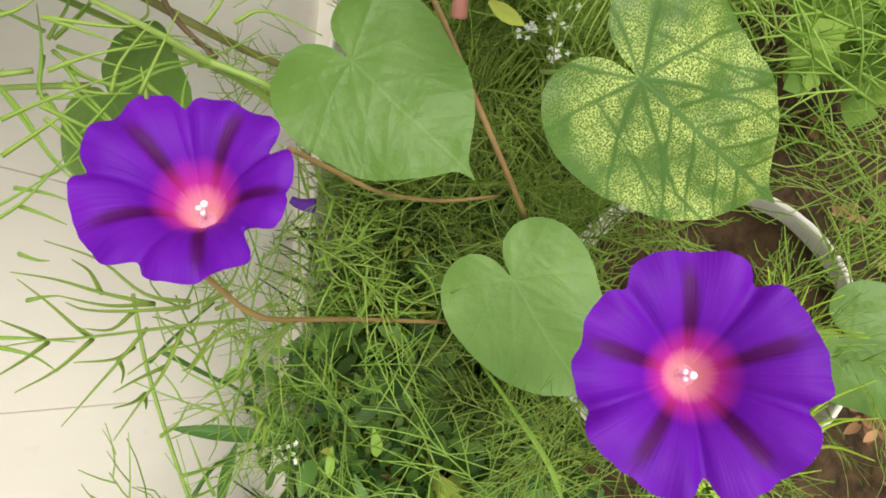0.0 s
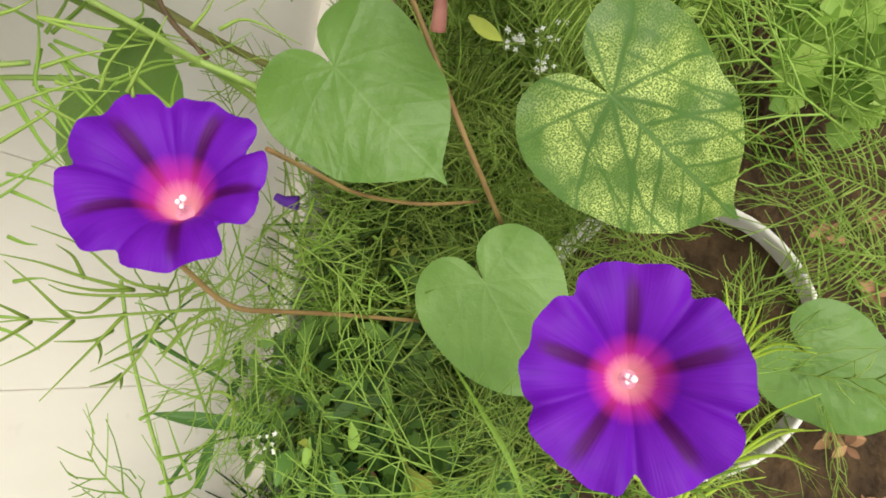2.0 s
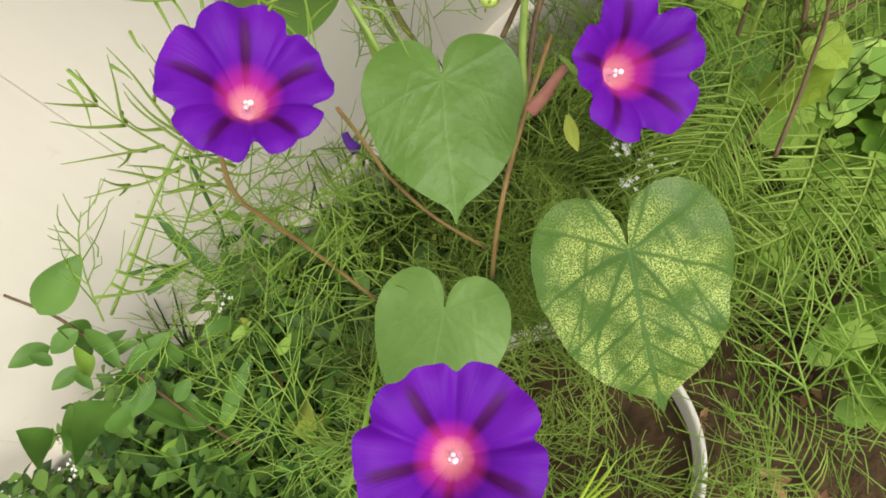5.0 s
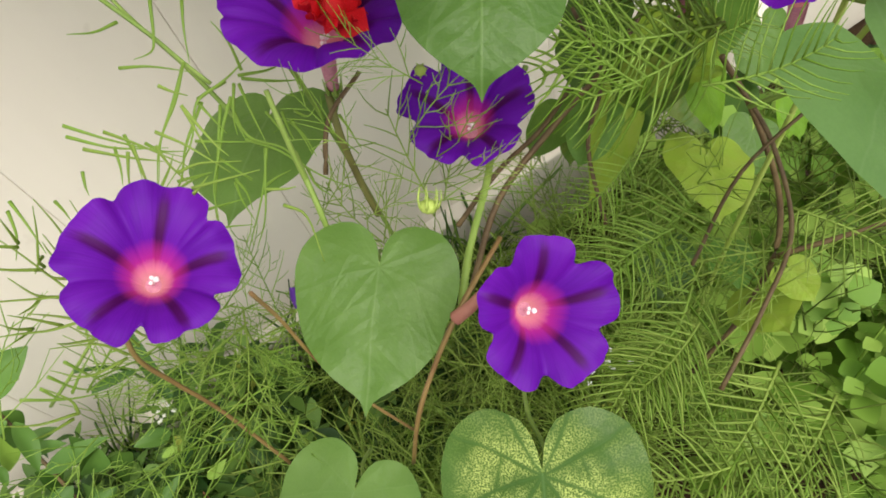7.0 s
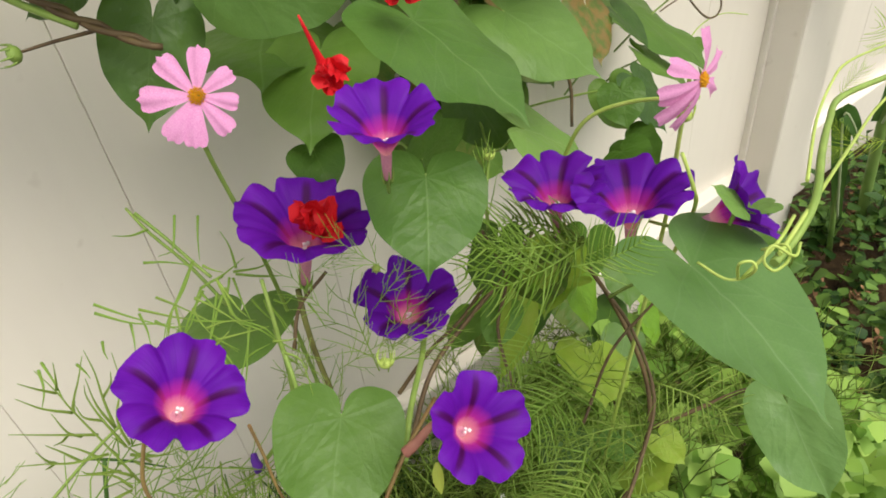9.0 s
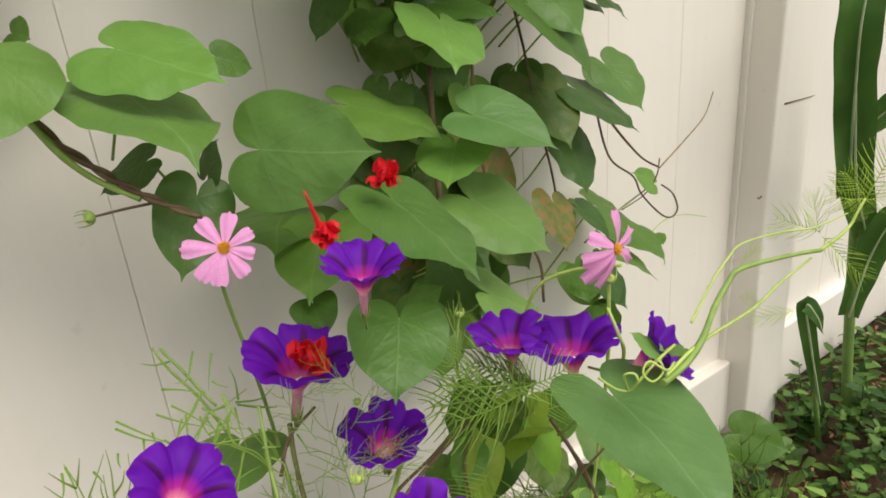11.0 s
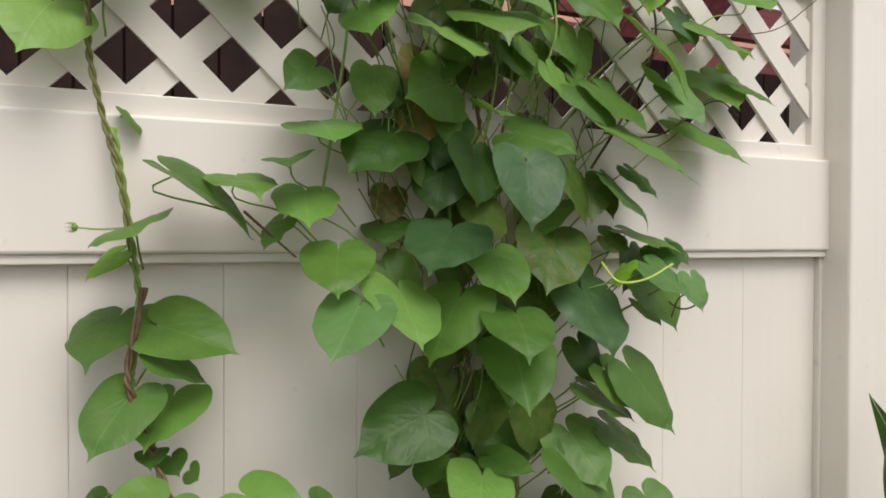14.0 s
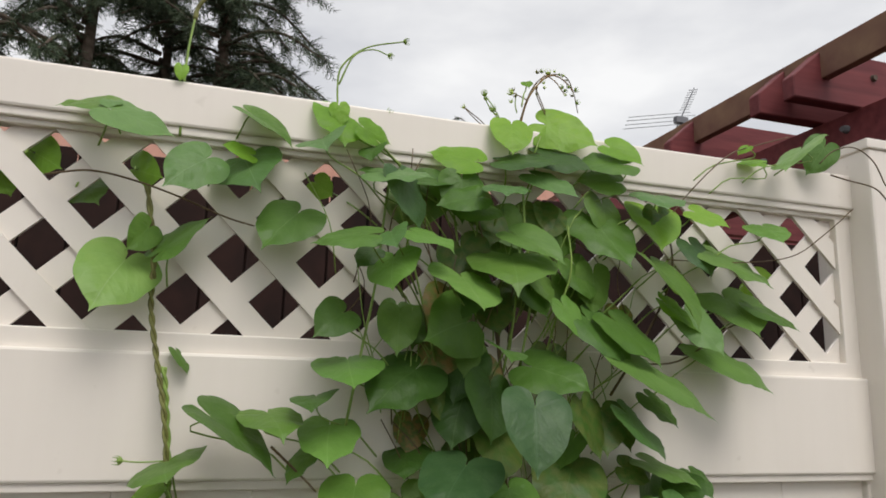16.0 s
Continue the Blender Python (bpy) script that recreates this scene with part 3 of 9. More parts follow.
# ---- morning-glory flowers ----
def corolla_mesh(seed, cup, lobes):
    """Funnel with five pleats: opens towards +z, rim radius 1, first star ray along +y."""
    bm = bmesh.new()
    layer = bm.loops.layers.uv.new("petal")
    N, M = 160, 16
    rnd = random.Random(int(seed * 100))
    notch = [rnd.uniform(0.8, 1.2) if lobes > 0.1 else rnd.choice((0.6, 1.0, 1.6, 2.4)) for q in range(5)]
    tuck = [rnd.uniform(0.015, 0.085) * max(0.0, 1 - 5 * lobes) for q in range(5)]
    reach = [1 + rnd.uniform(-0.09, 0.07) for q in range(5)]
    swell = [rnd.uniform(-1, 1) for q in range(5)]
    rows, where = [], {}
    for j in range(M + 1):
        v = j / M
        row = []
        for i in range(N):
            th = 2 * math.pi * i / N
            s = 5 * i / N
            lobe = int(s + 0.5) % 5
            gap = int(s) % 5
            f = s - math.floor(s)
            off = abs(f - 0.5)                      # 0 between two lobes, 0.5 on a star ray
            cut = math.exp(-(off / (0.050 + 0.36 * lobes)) ** 2)
            dip = math.exp(-((0.5 - off) / 0.11) ** 2)
            near = reach[lobe] * (1 - cut) + (reach[gap] + reach[(gap + 1) % 5]) / 2 * cut
            r = 0.085 + 0.915 * v ** 0.95
            r *= 1 + (near - 1) * v * v
            r *= 1 - (0.060 + 0.95 * lobes) * notch[gap] * cut * v ** 4 - tuck[lobe] * dip * v ** 7
            r *= 1 + v ** 4 * (0.030 * noise.noise(Vector((math.cos(th) * 4.5, math.sin(th) * 4.5, seed))) + 0.014 * noise.noise(Vector((math.cos(th) * 11, math.sin(th) * 11, seed))))
            z = -0.68 * (1 - v) ** 3.1 + cup * v ** 1.5
            z += 0.060 * v * (1 - 2.2 * cut) - 0.060 * v * dip
            z += (0.05 * swell[lobe] * (1 - cut) + 0.07 * noise.noise(Vector((math.cos(th) * 2.0, math.sin(th) * 2.0, seed + 5)))) * v * v
            z += 0.040 * v ** 5 * math.sin(th * 13 + seed * 3) + 0.022 * v ** 4 * math.sin(th * 7 + seed)
            z -= 0.16 * max(0.0, v - 0.80) * (1.2 - cut)
            r *= 1 - 0.30 * max(0.0, cup - 0.25) * v
            vert = bm.verts.new((-r * math.sin(th), r * math.cos(th), z))
            where[vert] = (s, v)
            row.append(vert)
        rows.append(row)
    for a, b in zip(rows, rows[1:]):
        for i in range(N):
            k = (i + 1) % N
            f = bm.faces.new((a[i], a[k], b[k], b[i]))
            f.smooth = True
            for lp in f.loops:
                s, v = where[lp.vert]
                if k == 0 and lp.vert in (a[0], b[0]):
                    s = 5.0
                lp[layer].uv = (s + 0.5, v)
    me = bpy.data.meshes.new("corolla")
    bm.to_mesh(me)
    bm.free()
    me.materials.append(MATS["violet_petal"])
    return me


FLOWER_NO = [0]


def morning_glory(vine, throat, facing, ray, radius, cup=0.1, lobes=0.06, tail=1.0):
    """Trumpet flower; throat is where the funnel closes, ray the direction of one dark star ray."""
    FLOWER_NO[0] += 1
    z = Vector(facing).normalized()
    y = Vector(ray)
    y = (y - z * y.dot(z)).normalized()
    m = Matrix((y.cross(z), y, z)).transposed().to_4x4()
    ob = part("flower", corolla_mesh(FLOWER_NO[0] * 1.37, cup, lobes), None, vine, "purple trumpet flower with a pink throat and dark star")
    ob.matrix_basis = Matrix.Translation(Vector(throat) + z * radius * 0.5) @ m @ Matrix.Diagonal((radius, radius, radius, 1))
    bm = tube([(0, 0, -0.66), (0, 0.02, -0.9), (0, 0.05 * tail, -1.1), (0, 0.10 * tail, -1.3)], 0.105, 0.07, 12, 4)
    part("flower_tube", bm, "tube_pink", ob)
    bm = bmesh.new()
    for q, h, big in ((0.0, -0.40, 0.040), (2.2, -0.44, 0.030), (4.1, -0.47, 0.028)):
        bmesh.ops.create_icosphere(bm, subdivisions=2, radius=big, matrix=Matrix.Translation((0.035 * math.cos(q), 0.035 * math.sin(q), h)))
    add_tube(bm, [(0, 0, -0.62), (0.02, 0, -0.42)], 0.014, 0.012, 6, 2)
    part("stamens", smooth(bm), "stigma_white", ob)
    for a in range(5):
        q = 2 * math.pi * a / 5
        c, d = math.cos(q), math.sin(q)
        part("sepal", tube([(0.07 * c, 0.10 * tail + 0.07 * d, -1.38), (0.10 * c, 0.08 * tail + 0.10 * d, -1.25), (0.12 * c, 0.06 * tail + 0.12 * d, -1.05)], 0.035, 0.006, 4, 3), "stem_green", ob)
    part("flower_stalk", tube([(0, 0.09 * tail, -1.28), (0, 0.2 * tail, -1.55), (0, 0.5, -1.95)], 0.055, 0.035, 6, 4), "stem_green", ob)
    return ob


# ---- the climbing vines ----
left_vine = empty("morning_glory_vine", "twining morning glory stem with heart leaves climbing the white fence", "climbing vine", (-1.2, -0.05, 0.9), "vines on the fence")
main_vine = empty("morning_glory_vine", "dense morning glory vine of heart-shaped leaves covering the lattice", "climbing vine", (-0.8, -0.05, 0.1), "vines on the fence")
low_vine = empty("flowering_morning_glory", "purple-flowered morning glory plant rising from the pot", "flowering vine", (-1.0, -0.42, 0.35), "vines on the fence")
leaf(left_vine, "mid", (-1.305, -0.060, 1.771), (-1.368, -0.062, 1.753), (-0.195, -0.585, 0.787), 1.0)
leaf(left_vine, "grey", (-1.289, -0.090, 1.749), (-1.213, -0.078, 1.726), (0.302, -0.701, 0.646), 1.0)
leaf(left_vine, "grey", (-1.175, -0.071, 1.703), (-1.223, -0.100, 1.652), (0.152, -0.911, 0.384), 1.0)
leaf(left_vine, "grey", (-1.125, -0.027, 1.723), (-1.099, -0.092, 1.658), (-0.429, -0.721, 0.545), 1.0)
leaf(left_vine, "mid", (-1.119, -0.050, 1.783), (-1.057, -0.054, 1.737), (0.462, -0.580, 0.671), 1.0)
leaf(left_vine, "lime", (-1.120, -0.050, 1.725), (-1.157, -0.064, 1.729), (0.333, -0.708, 0.623), 1.0)
leaf(main_vine, "grey", (-1.021, -0.070, 1.753), (-1.020, -0.136, 1.714), (-0.512, -0.443, 0.736), 1.0, 4)
leaf(main_vine, "lime", (-0.994, -0.025, 1.814), (-0.988, -0.066, 1.744), (0.232, -0.830, 0.507), 1.0)
leaf(main_vine, "lime", (-0.956, -0.050, 1.785), (-0.913, -0.034, 1.770), (0.410, -0.871, 0.270), 1.0)
leaf(main_vine, "lime", (-0.996, -0.040, 1.817), (-0.990, -0.042, 1.786), (-0.128, -0.991, 0.034), 1.0)
leaf(main_vine, "mid", (-0.942, -0.050, 1.756), (-0.951, -0.080, 1.724), (-0.514, -0.539, 0.667), 1.0, 4)
leaf(left_vine, "mid", (-1.239, -0.050, 1.606), (-1.261, -0.072, 1.570), (0.606, -0.789, 0.104), 1.0)
leaf(left_vine, "mid", (-1.215, -0.060, 1.579), (-1.157, -0.057, 1.630), (-0.570, -0.480, 0.666), 1.0)
leaf(left_vine, "pale", (-1.264, -0.042, 1.562), (-1.289, -0.100, 1.488), (0.314, -0.799, 0.513), 1.0)
leaf(left_vine, "soft", (-1.047, -0.043, 1.646), (-1.094, -0.080, 1.583), (-0.103, -0.821, 0.561), 1.0)
leaf(main_vine, "blue", (-0.907, -0.100, 1.699), (-0.880, -0.104, 1.622), (0.592, -0.766, 0.248), 1.0)
leaf(main_vine, "grey", (-0.939, -0.100, 1.705), (-0.866, -0.129, 1.696), (-0.109, -0.527, 0.843), 1.0)
leaf(main_vine, "mid", (-0.920, -0.070, 1.710), (-0.970, -0.061, 1.712), (-0.076, -0.524, 0.848), 1.0)
leaf(main_vine, "mid", (-0.868, -0.060, 1.715), (-0.812, -0.071, 1.706), (-0.015, -0.707, 0.707), 1.0)
leaf(main_vine, "mid", (-0.798, -0.100, 1.683), (-0.856, -0.090, 1.667), (-0.303, -0.721, 0.623), 1.0)
leaf(main_vine, "mid", (-0.797, -0.080, 1.669), (-0.750, -0.103, 1.658), (-0.154, -0.684, 0.713), 1.0)
leaf(main_vine, "lime", (-0.792, -0.060, 1.752), (-0.857, -0.031, 1.766), (-0.203, -0.753, 0.626), 1.0)
leaf(main_vine, "lime", (-0.717, -0.037, 1.828), (-0.728, -0.070, 1.765), (-0.081, -0.878, 0.471), 1.0)
leaf(main_vine, "lime", (-0.648, -0.023, 1.843), (-0.571, -0.060, 1.803), (-0.246, -0.904, 0.350), 1.0)
leaf(main_vine, "lime", (-0.684, -0.020, 1.915), (-0.684, -0.031, 1.899), (-0.300, -0.798, 0.523), 1.0)
leaf(main_vine, "lime", (-0.543, -0.050, 1.808), (-0.497, -0.074, 1.775), (-0.081, -0.854, 0.513), 1.0)
leaf(main_vine, "mid", (-0.537, -0.070, 1.775), (-0.613, -0.048, 1.771), (-0.225, -0.669, 0.708), 1.0)
leaf(main_vine, "dark", (-0.731, -0.060, 1.760), (-0.651, -0.095, 1.753), (-0.141, -0.490, 0.860), 1.0)
leaf(main_vine, "dark", (-0.667, -0.046, 1.781), (-0.590, -0.073, 1.754), (-0.003, -0.717, 0.697), 1.0)
leaf(main_vine, "grey", (-0.686, -0.072, 1.736), (-0.633, -0.110, 1.696), (0.041, -0.688, 0.724), 1.0)
leaf(main_vine, "grey", (-0.759, -0.120, 1.699), (-0.783, -0.183, 1.665), (-0.120, -0.435, 0.893), 1.0)
leaf(main_vine, "mid", (-0.547, -0.060, 1.747), (-0.605, -0.035, 1.743), (-0.331, -0.687, 0.647), 1.0)
leaf(main_vine, "lime", (-0.471, -0.046, 1.704), (-0.486, -0.100, 1.627), (-0.059, -0.812, 0.581), 1.0)
leaf(main_vine, "spot", (-0.464, -0.060, 1.700), (-0.459, -0.073, 1.641), (0.136, -0.965, 0.226), 1.0)
leaf(main_vine, "grey", (-0.480, -0.080, 1.724), (-0.507, -0.148, 1.683), (-0.034, -0.502, 0.864), 1.0)
leaf(main_vine, "lime", (-0.390, -0.060, 1.710), (-0.347, -0.089, 1.681), (-0.025, -0.729, 0.684), 1.0)
leaf(main_vine, "light", (-0.262, -0.070, 1.696), (-0.275, -0.127, 1.654), (-0.221, -0.543, 0.810), 1.0)
leaf(main_vine, "soft", (-0.352, -0.054, 1.644), (-0.281, -0.110, 1.579), (0.176, -0.646, 0.743), 1.0)
leaf(main_vine, "blue", (-0.401, -0.060, 1.652), (-0.381, -0.078, 1.593), (0.186, -0.919, 0.346), 1.0)
leaf(main_vine, "mid", (-0.487, -0.090, 1.601), (-0.455, -0.147, 1.499), (0.437, -0.722, 0.537), 1.0)
leaf(main_vine, "soft", (-0.307, -0.021, 1.573), (-0.304, -0.096, 1.502), (-0.106, -0.686, 0.720), 1.0)
leaf(main_vine, "mid", (-0.274, -0.050, 1.559), (-0.214, -0.087, 1.516), (0.228, -0.563, 0.794), 1.0)
leaf(main_vine, "grey", (-0.424, -0.080, 1.530), (-0.387, -0.110, 1.468), (0.077, -0.879, 0.471), 1.0)
leaf(main_vine, "soft", (-0.377, -0.054, 1.480), (-0.307, -0.122, 1.411), (0.183, -0.600, 0.779), 1.0)
leaf(main_vine, "mid", (-0.582, -0.056, 1.680), (-0.552, -0.120, 1.592), (-0.085, -0.817, 0.570), 1.0)
leaf(main_vine, "mid", (-0.744, -0.107, 1.598), (-0.772, -0.200, 1.526), (-0.181, -0.565, 0.805), 1.0)
leaf(main_vine, "soft", (-0.738, -0.119, 1.627), (-0.682, -0.160, 1.582), (0.043, -0.718, 0.695), 1.0)
leaf(main_vine, "pale", (-0.825, -0.129, 1.559), (-0.821, -0.210, 1.505), (0.229, -0.529, 0.817), 1.0)
leaf(main_vine, "light", (-0.920, -0.119, 1.581), (-0.931, -0.170, 1.528), (-0.492, -0.576, 0.652), 1.0)
leaf(main_vine, "dark", (-0.946, -0.100, 1.591), (-0.969, -0.109, 1.564), (-0.194, -0.868, 0.457), 1.0)
leaf(main_vine, "soft", (-0.964, -0.150, 1.603), (-1.035, -0.128, 1.588), (-0.313, -0.458, 0.832), 1.0)
leaf(main_vine, "grey", (-0.934, -0.160, 1.606), (-0.934, -0.201, 1.578), (-0.582, -0.463, 0.668), 1.0, 4)
leaf(main_vine, "light", (-0.894, -0.130, 1.617), (-0.849, -0.170, 1.581), (0.133, -0.586, 0.799), 1.0)
leaf(main_vine, "dark", (-0.983, -0.100, 1.503), (-1.023, -0.124, 1.468), (0.130, -0.875, 0.466), 1.0)
leaf(main_vine, "mid", (-0.876, -0.023, 1.514), (-0.879, -0.080, 1.460), (-0.028, -0.688, 0.726), 1.0)
leaf(main_vine, "mid", (-0.801, -0.080, 1.503), (-0.878, -0.128, 1.470), (0.436, -0.870, 0.231), 1.0)
leaf(main_vine, "soft", (-0.766, -0.140, 1.462), (-0.779, -0.197, 1.444), (0.239, -0.356, 0.903), 1.0, 4)
leaf(main_vine, "light", (-0.969, -0.080, 1.443), (-0.973, -0.170, 1.405), (-0.107, -0.376, 0.920), 1.0)
leaf(main_vine, "dark", (-0.874, -0.075, 1.433), (-0.948, -0.120, 1.374), (-0.154, -0.679, 0.718), 1.0)
leaf(main_vine, "mid", (-0.706, -0.103, 1.442), (-0.638, -0.150, 1.405), (-0.139, -0.728, 0.672), 1.0)
leaf(main_vine, "blue", (-0.748, -0.200, 1.389), (-0.761, -0.237, 1.306), (-0.062, -0.907, 0.415), 1.0)
leaf(main_vine, "dark", (-0.770, -0.100, 1.411), (-0.782, -0.134, 1.336), (0.369, -0.865, 0.340), 1.0)
leaf(main_vine, "dark", (-0.803, -0.080, 1.399), (-0.829, -0.109, 1.326), (-0.441, -0.768, 0.464), 1.0)
leaf(main_vine, "blue", (-0.816, -0.132, 1.310), (-0.873, -0.198, 1.255), (-0.161, -0.546, 0.822), 1.0)
leaf(main_vine, "dark", (-0.872, -0.042, 1.322), (-0.889, -0.100, 1.288), (-0.252, -0.431, 0.867), 1.0)
leaf(main_vine, "light", (-0.988, -0.082, 1.356), (-0.998, -0.150, 1.310), (-0.088, -0.552, 0.829), 1.0)
leaf(main_vine, "mid", (-1.068, -0.089, 1.372), (-1.051, -0.156, 1.338), (0.012, -0.453, 0.891), 1.0)
leaf(main_vine, "dark", (-1.011, -0.100, 1.394), (-1.022, -0.159, 1.376), (-0.280, -0.242, 0.929), 1.0)
leaf(main_vine, "dark", (-1.135, -0.117, 1.367), (-1.054, -0.125, 1.296), (0.600, -0.331, 0.728), 1.0, 4)
leaf(left_vine, "mid", (-1.182, -0.094, 1.313), (-1.175, -0.183, 1.300), (-0.399, -0.164, 0.902), 1.0)
leaf(left_vine, "lime", (-1.195, -0.060, 1.281), (-1.230, -0.070, 1.249), (-0.533, -0.435, 0.726), 1.0)
leaf(left_vine, "mid", (-1.188, -0.030, 1.445), (-1.172, -0.041, 1.416), (0.758, -0.368, 0.539), 1.0)
leaf(main_vine, "mid", (-1.017, -0.080, 1.320), (-1.041, -0.094, 1.284), (-0.654, -0.462, 0.599), 1.0)
leaf(left_vine, "dark", (-1.197, -0.042, 1.208), (-1.226, -0.110, 1.153), (-0.336, -0.498, 0.800), 1.0)
leaf(left_vine, "mid", (-1.149, -0.079, 1.198), (-1.068, -0.111, 1.166), (0.000, -0.700, 0.714), 1.0)
leaf(left_vine, "mid", (-1.155, -0.090, 1.165), (-1.099, -0.093, 1.129), (0.516, -0.263, 0.815), 1.0)
leaf(left_vine, "soft", (-1.183, -0.106, 1.128), (-1.222, -0.145, 1.071), (-0.258, -0.708, 0.657), 1.0)
leaf(left_vine, "light", (-1.139, -0.059, 1.113), (-1.170, -0.130, 1.069), (-0.192, -0.457, 0.869), 1.0)
leaf(left_vine, "soft", (-1.150, -0.158, 1.021), (-1.203, -0.225, 0.969), (0.117, -0.664, 0.738), 1.0)
leaf(left_vine, "light", (-1.064, -0.140, 1.013), (-1.008, -0.200, 0.984), (-0.171, -0.558, 0.812), 1.0)
leaf(left_vine, "soft", (-1.067, -0.133, 0.981), (-1.050, -0.226, 0.930), (0.226, -0.439, 0.870), 1.0)
leaf(left_vine, "mid", (-0.988, -0.130, 0.996), (-0.961, -0.129, 0.983), (0.191, -0.936, 0.294), 1.0)
leaf(main_vine, "grey", (-0.948, -0.175, 1.222), (-0.992, -0.225, 1.169), (-0.272, -0.578, 0.769), 1.0)
leaf(main_vine, "pale", (-0.888, -0.144, 1.237), (-0.888, -0.222, 1.176), (0.296, -0.593, 0.749), 1.0)
leaf(main_vine, "mid", (-0.809, -0.139, 1.223), (-0.861, -0.170, 1.146), (-0.553, -0.571, 0.608), 1.0)
leaf(main_vine, "mid", (-0.957, -0.120, 1.286), (-0.974, -0.188, 1.232), (-0.167, -0.584, 0.794), 1.0)
leaf(main_vine, "light", (-0.756, -0.137, 1.280), (-0.760, -0.198, 1.219), (-0.028, -0.706, 0.708), 1.0)
leaf(main_vine, "mid", (-0.753, -0.188, 1.207), (-0.773, -0.254, 1.157), (-0.097, -0.585, 0.806), 1.0)
leaf(main_vine, "mid", (-0.740, -0.161, 1.158), (-0.758, -0.230, 1.093), (-0.186, -0.646, 0.741), 1.0)
leaf(main_vine, "light", (-0.658, -0.105, 1.530), (-0.632, -0.120, 1.476), (0.432, -0.793, 0.430), 1.0)
leaf(main_vine, "soft", (-0.613, -0.096, 1.514), (-0.561, -0.130, 1.444), (0.296, -0.758, 0.581), 1.0)
leaf(main_vine, "mid", (-0.569, -0.100, 1.512), (-0.524, -0.146, 1.444), (0.274, -0.707, 0.652), 1.0)
leaf(main_vine, "soft", (-0.554, -0.120, 1.455), (-0.459, -0.180, 1.370), (0.354, -0.533, 0.768), 1.0)
leaf(main_vine, "dark", (-0.496, -0.070, 1.402), (-0.465, -0.098, 1.358), (0.256, -0.726, 0.639), 1.0)
leaf(main_vine, "grey", (-0.565, -0.120, 1.379), (-0.522, -0.143, 1.308), (0.535, -0.648, 0.541), 1.0)
leaf(main_vine, "spot", (-0.573, -0.090, 1.375), (-0.562, -0.121, 1.326), (0.087, -0.833, 0.546), 1.0)
leaf(main_vine, "lime", (-0.467, -0.080, 1.549), (-0.418, -0.098, 1.502), (0.378, -0.674, 0.635), 1.0)
leaf(main_vine, "mid", (-0.643, -0.100, 1.343), (-0.675, -0.112, 1.298), (-0.738, -0.281, 0.614), 1.0)
leaf(main_vine, "soft", (-0.521, -0.100, 1.310), (-0.466, -0.148, 1.279), (0.207, -0.339, 0.918), 1.0)
leaf(main_vine, "dark", (-0.440, -0.090, 1.293), (-0.427, -0.122, 1.259), (0.071, -0.717, 0.693), 1.0)
leaf(main_vine, "dark", (-0.793, -0.070, 1.448), (-0.821, -0.085, 1.384), (-0.527, -0.744, 0.411), 1.0)
leaf(main_vine, "spot", (-0.755, -0.090, 1.347), (-0.762, -0.130, 1.285), (0.141, -0.836, 0.530), 1.0)
leaf(main_vine, "dark", (-0.641, -0.070, 1.275), (-0.694, -0.105, 1.229), (-0.417, -0.428, 0.802), 1.0)
leaf(main_vine, "pale", (-0.191, -0.090, 1.838), (-0.258, -0.122, 1.780), (-0.648, -0.007, 0.762), 1.0)
leaf(main_vine, "grey", (-0.107, -0.060, 1.862), (-0.135, -0.040, 1.810), (-0.376, -0.914, -0.152), 1.0)
leaf(main_vine, "lime", (-0.279, -0.060, 1.840), (-0.296, -0.056, 1.824), (-0.646, -0.499, 0.577), 1.0)
leaf(main_vine, "lime", (-0.244, -0.050, 1.820), (-0.275, -0.022, 1.822), (-0.318, -0.442, 0.839), 1.0)
leaf(main_vine, "spot", (-0.652, -0.111, 1.304), (-0.701, -0.170, 1.227), (-0.120, -0.752, 0.648), 1.0)
leaf(main_vine, "blue", (-0.609, -0.118, 1.226), (-0.606, -0.180, 1.138), (0.052, -0.817, 0.575), 1.0)
leaf(main_vine, "spot", (-0.597, -0.100, 1.382), (-0.610, -0.137, 1.320), (-0.147, -0.832, 0.535), 1.0)
leaf(main_vine, "spot", (-0.641, -0.130, 1.386), (-0.623, -0.143, 1.312), (0.554, -0.786, 0.273), 1.0)
leaf(main_vine, "dark", (-0.475, -0.113, 1.286), (-0.483, -0.161, 1.257), (-0.330, -0.452, 0.829), 1.0)
leaf(main_vine, "grey", (-0.528, -0.160, 1.262), (-0.497, -0.203, 1.218), (0.140, -0.658, 0.740), 1.0)
leaf(main_vine, "grey", (-0.479, -0.183, 1.245), (-0.475, -0.200, 1.200), (0.029, -0.933, 0.358), 1.0)
leaf(main_vine, "lime", (-0.572, -0.160, 1.262), (-0.595, -0.176, 1.234), (-0.779, 0.006, 0.627), 1.0)
leaf(main_vine, "mid", (-0.517, -0.120, 1.209), (-0.492, -0.138, 1.170), (0.415, -0.697, 0.584), 1.0)
leaf(main_vine, "dark", (-0.506, -0.080, 1.281), (-0.522, -0.087, 1.216), (0.333, -0.943, 0.018), 1.0)
leaf(main_vine, "spot", (-0.562, -0.100, 1.303), (-0.523, -0.110, 1.283), (0.097, -0.801, 0.590), 1.0)
leaf(main_vine, "mid", (-0.546, -0.142, 1.116), (-0.498, -0.175, 1.029), (0.346, -0.798, 0.493), 1.0)
leaf(main_vine, "mid", (-0.588, -0.140, 1.118), (-0.555, -0.161, 1.063), (0.317, -0.810, 0.494), 1.0)
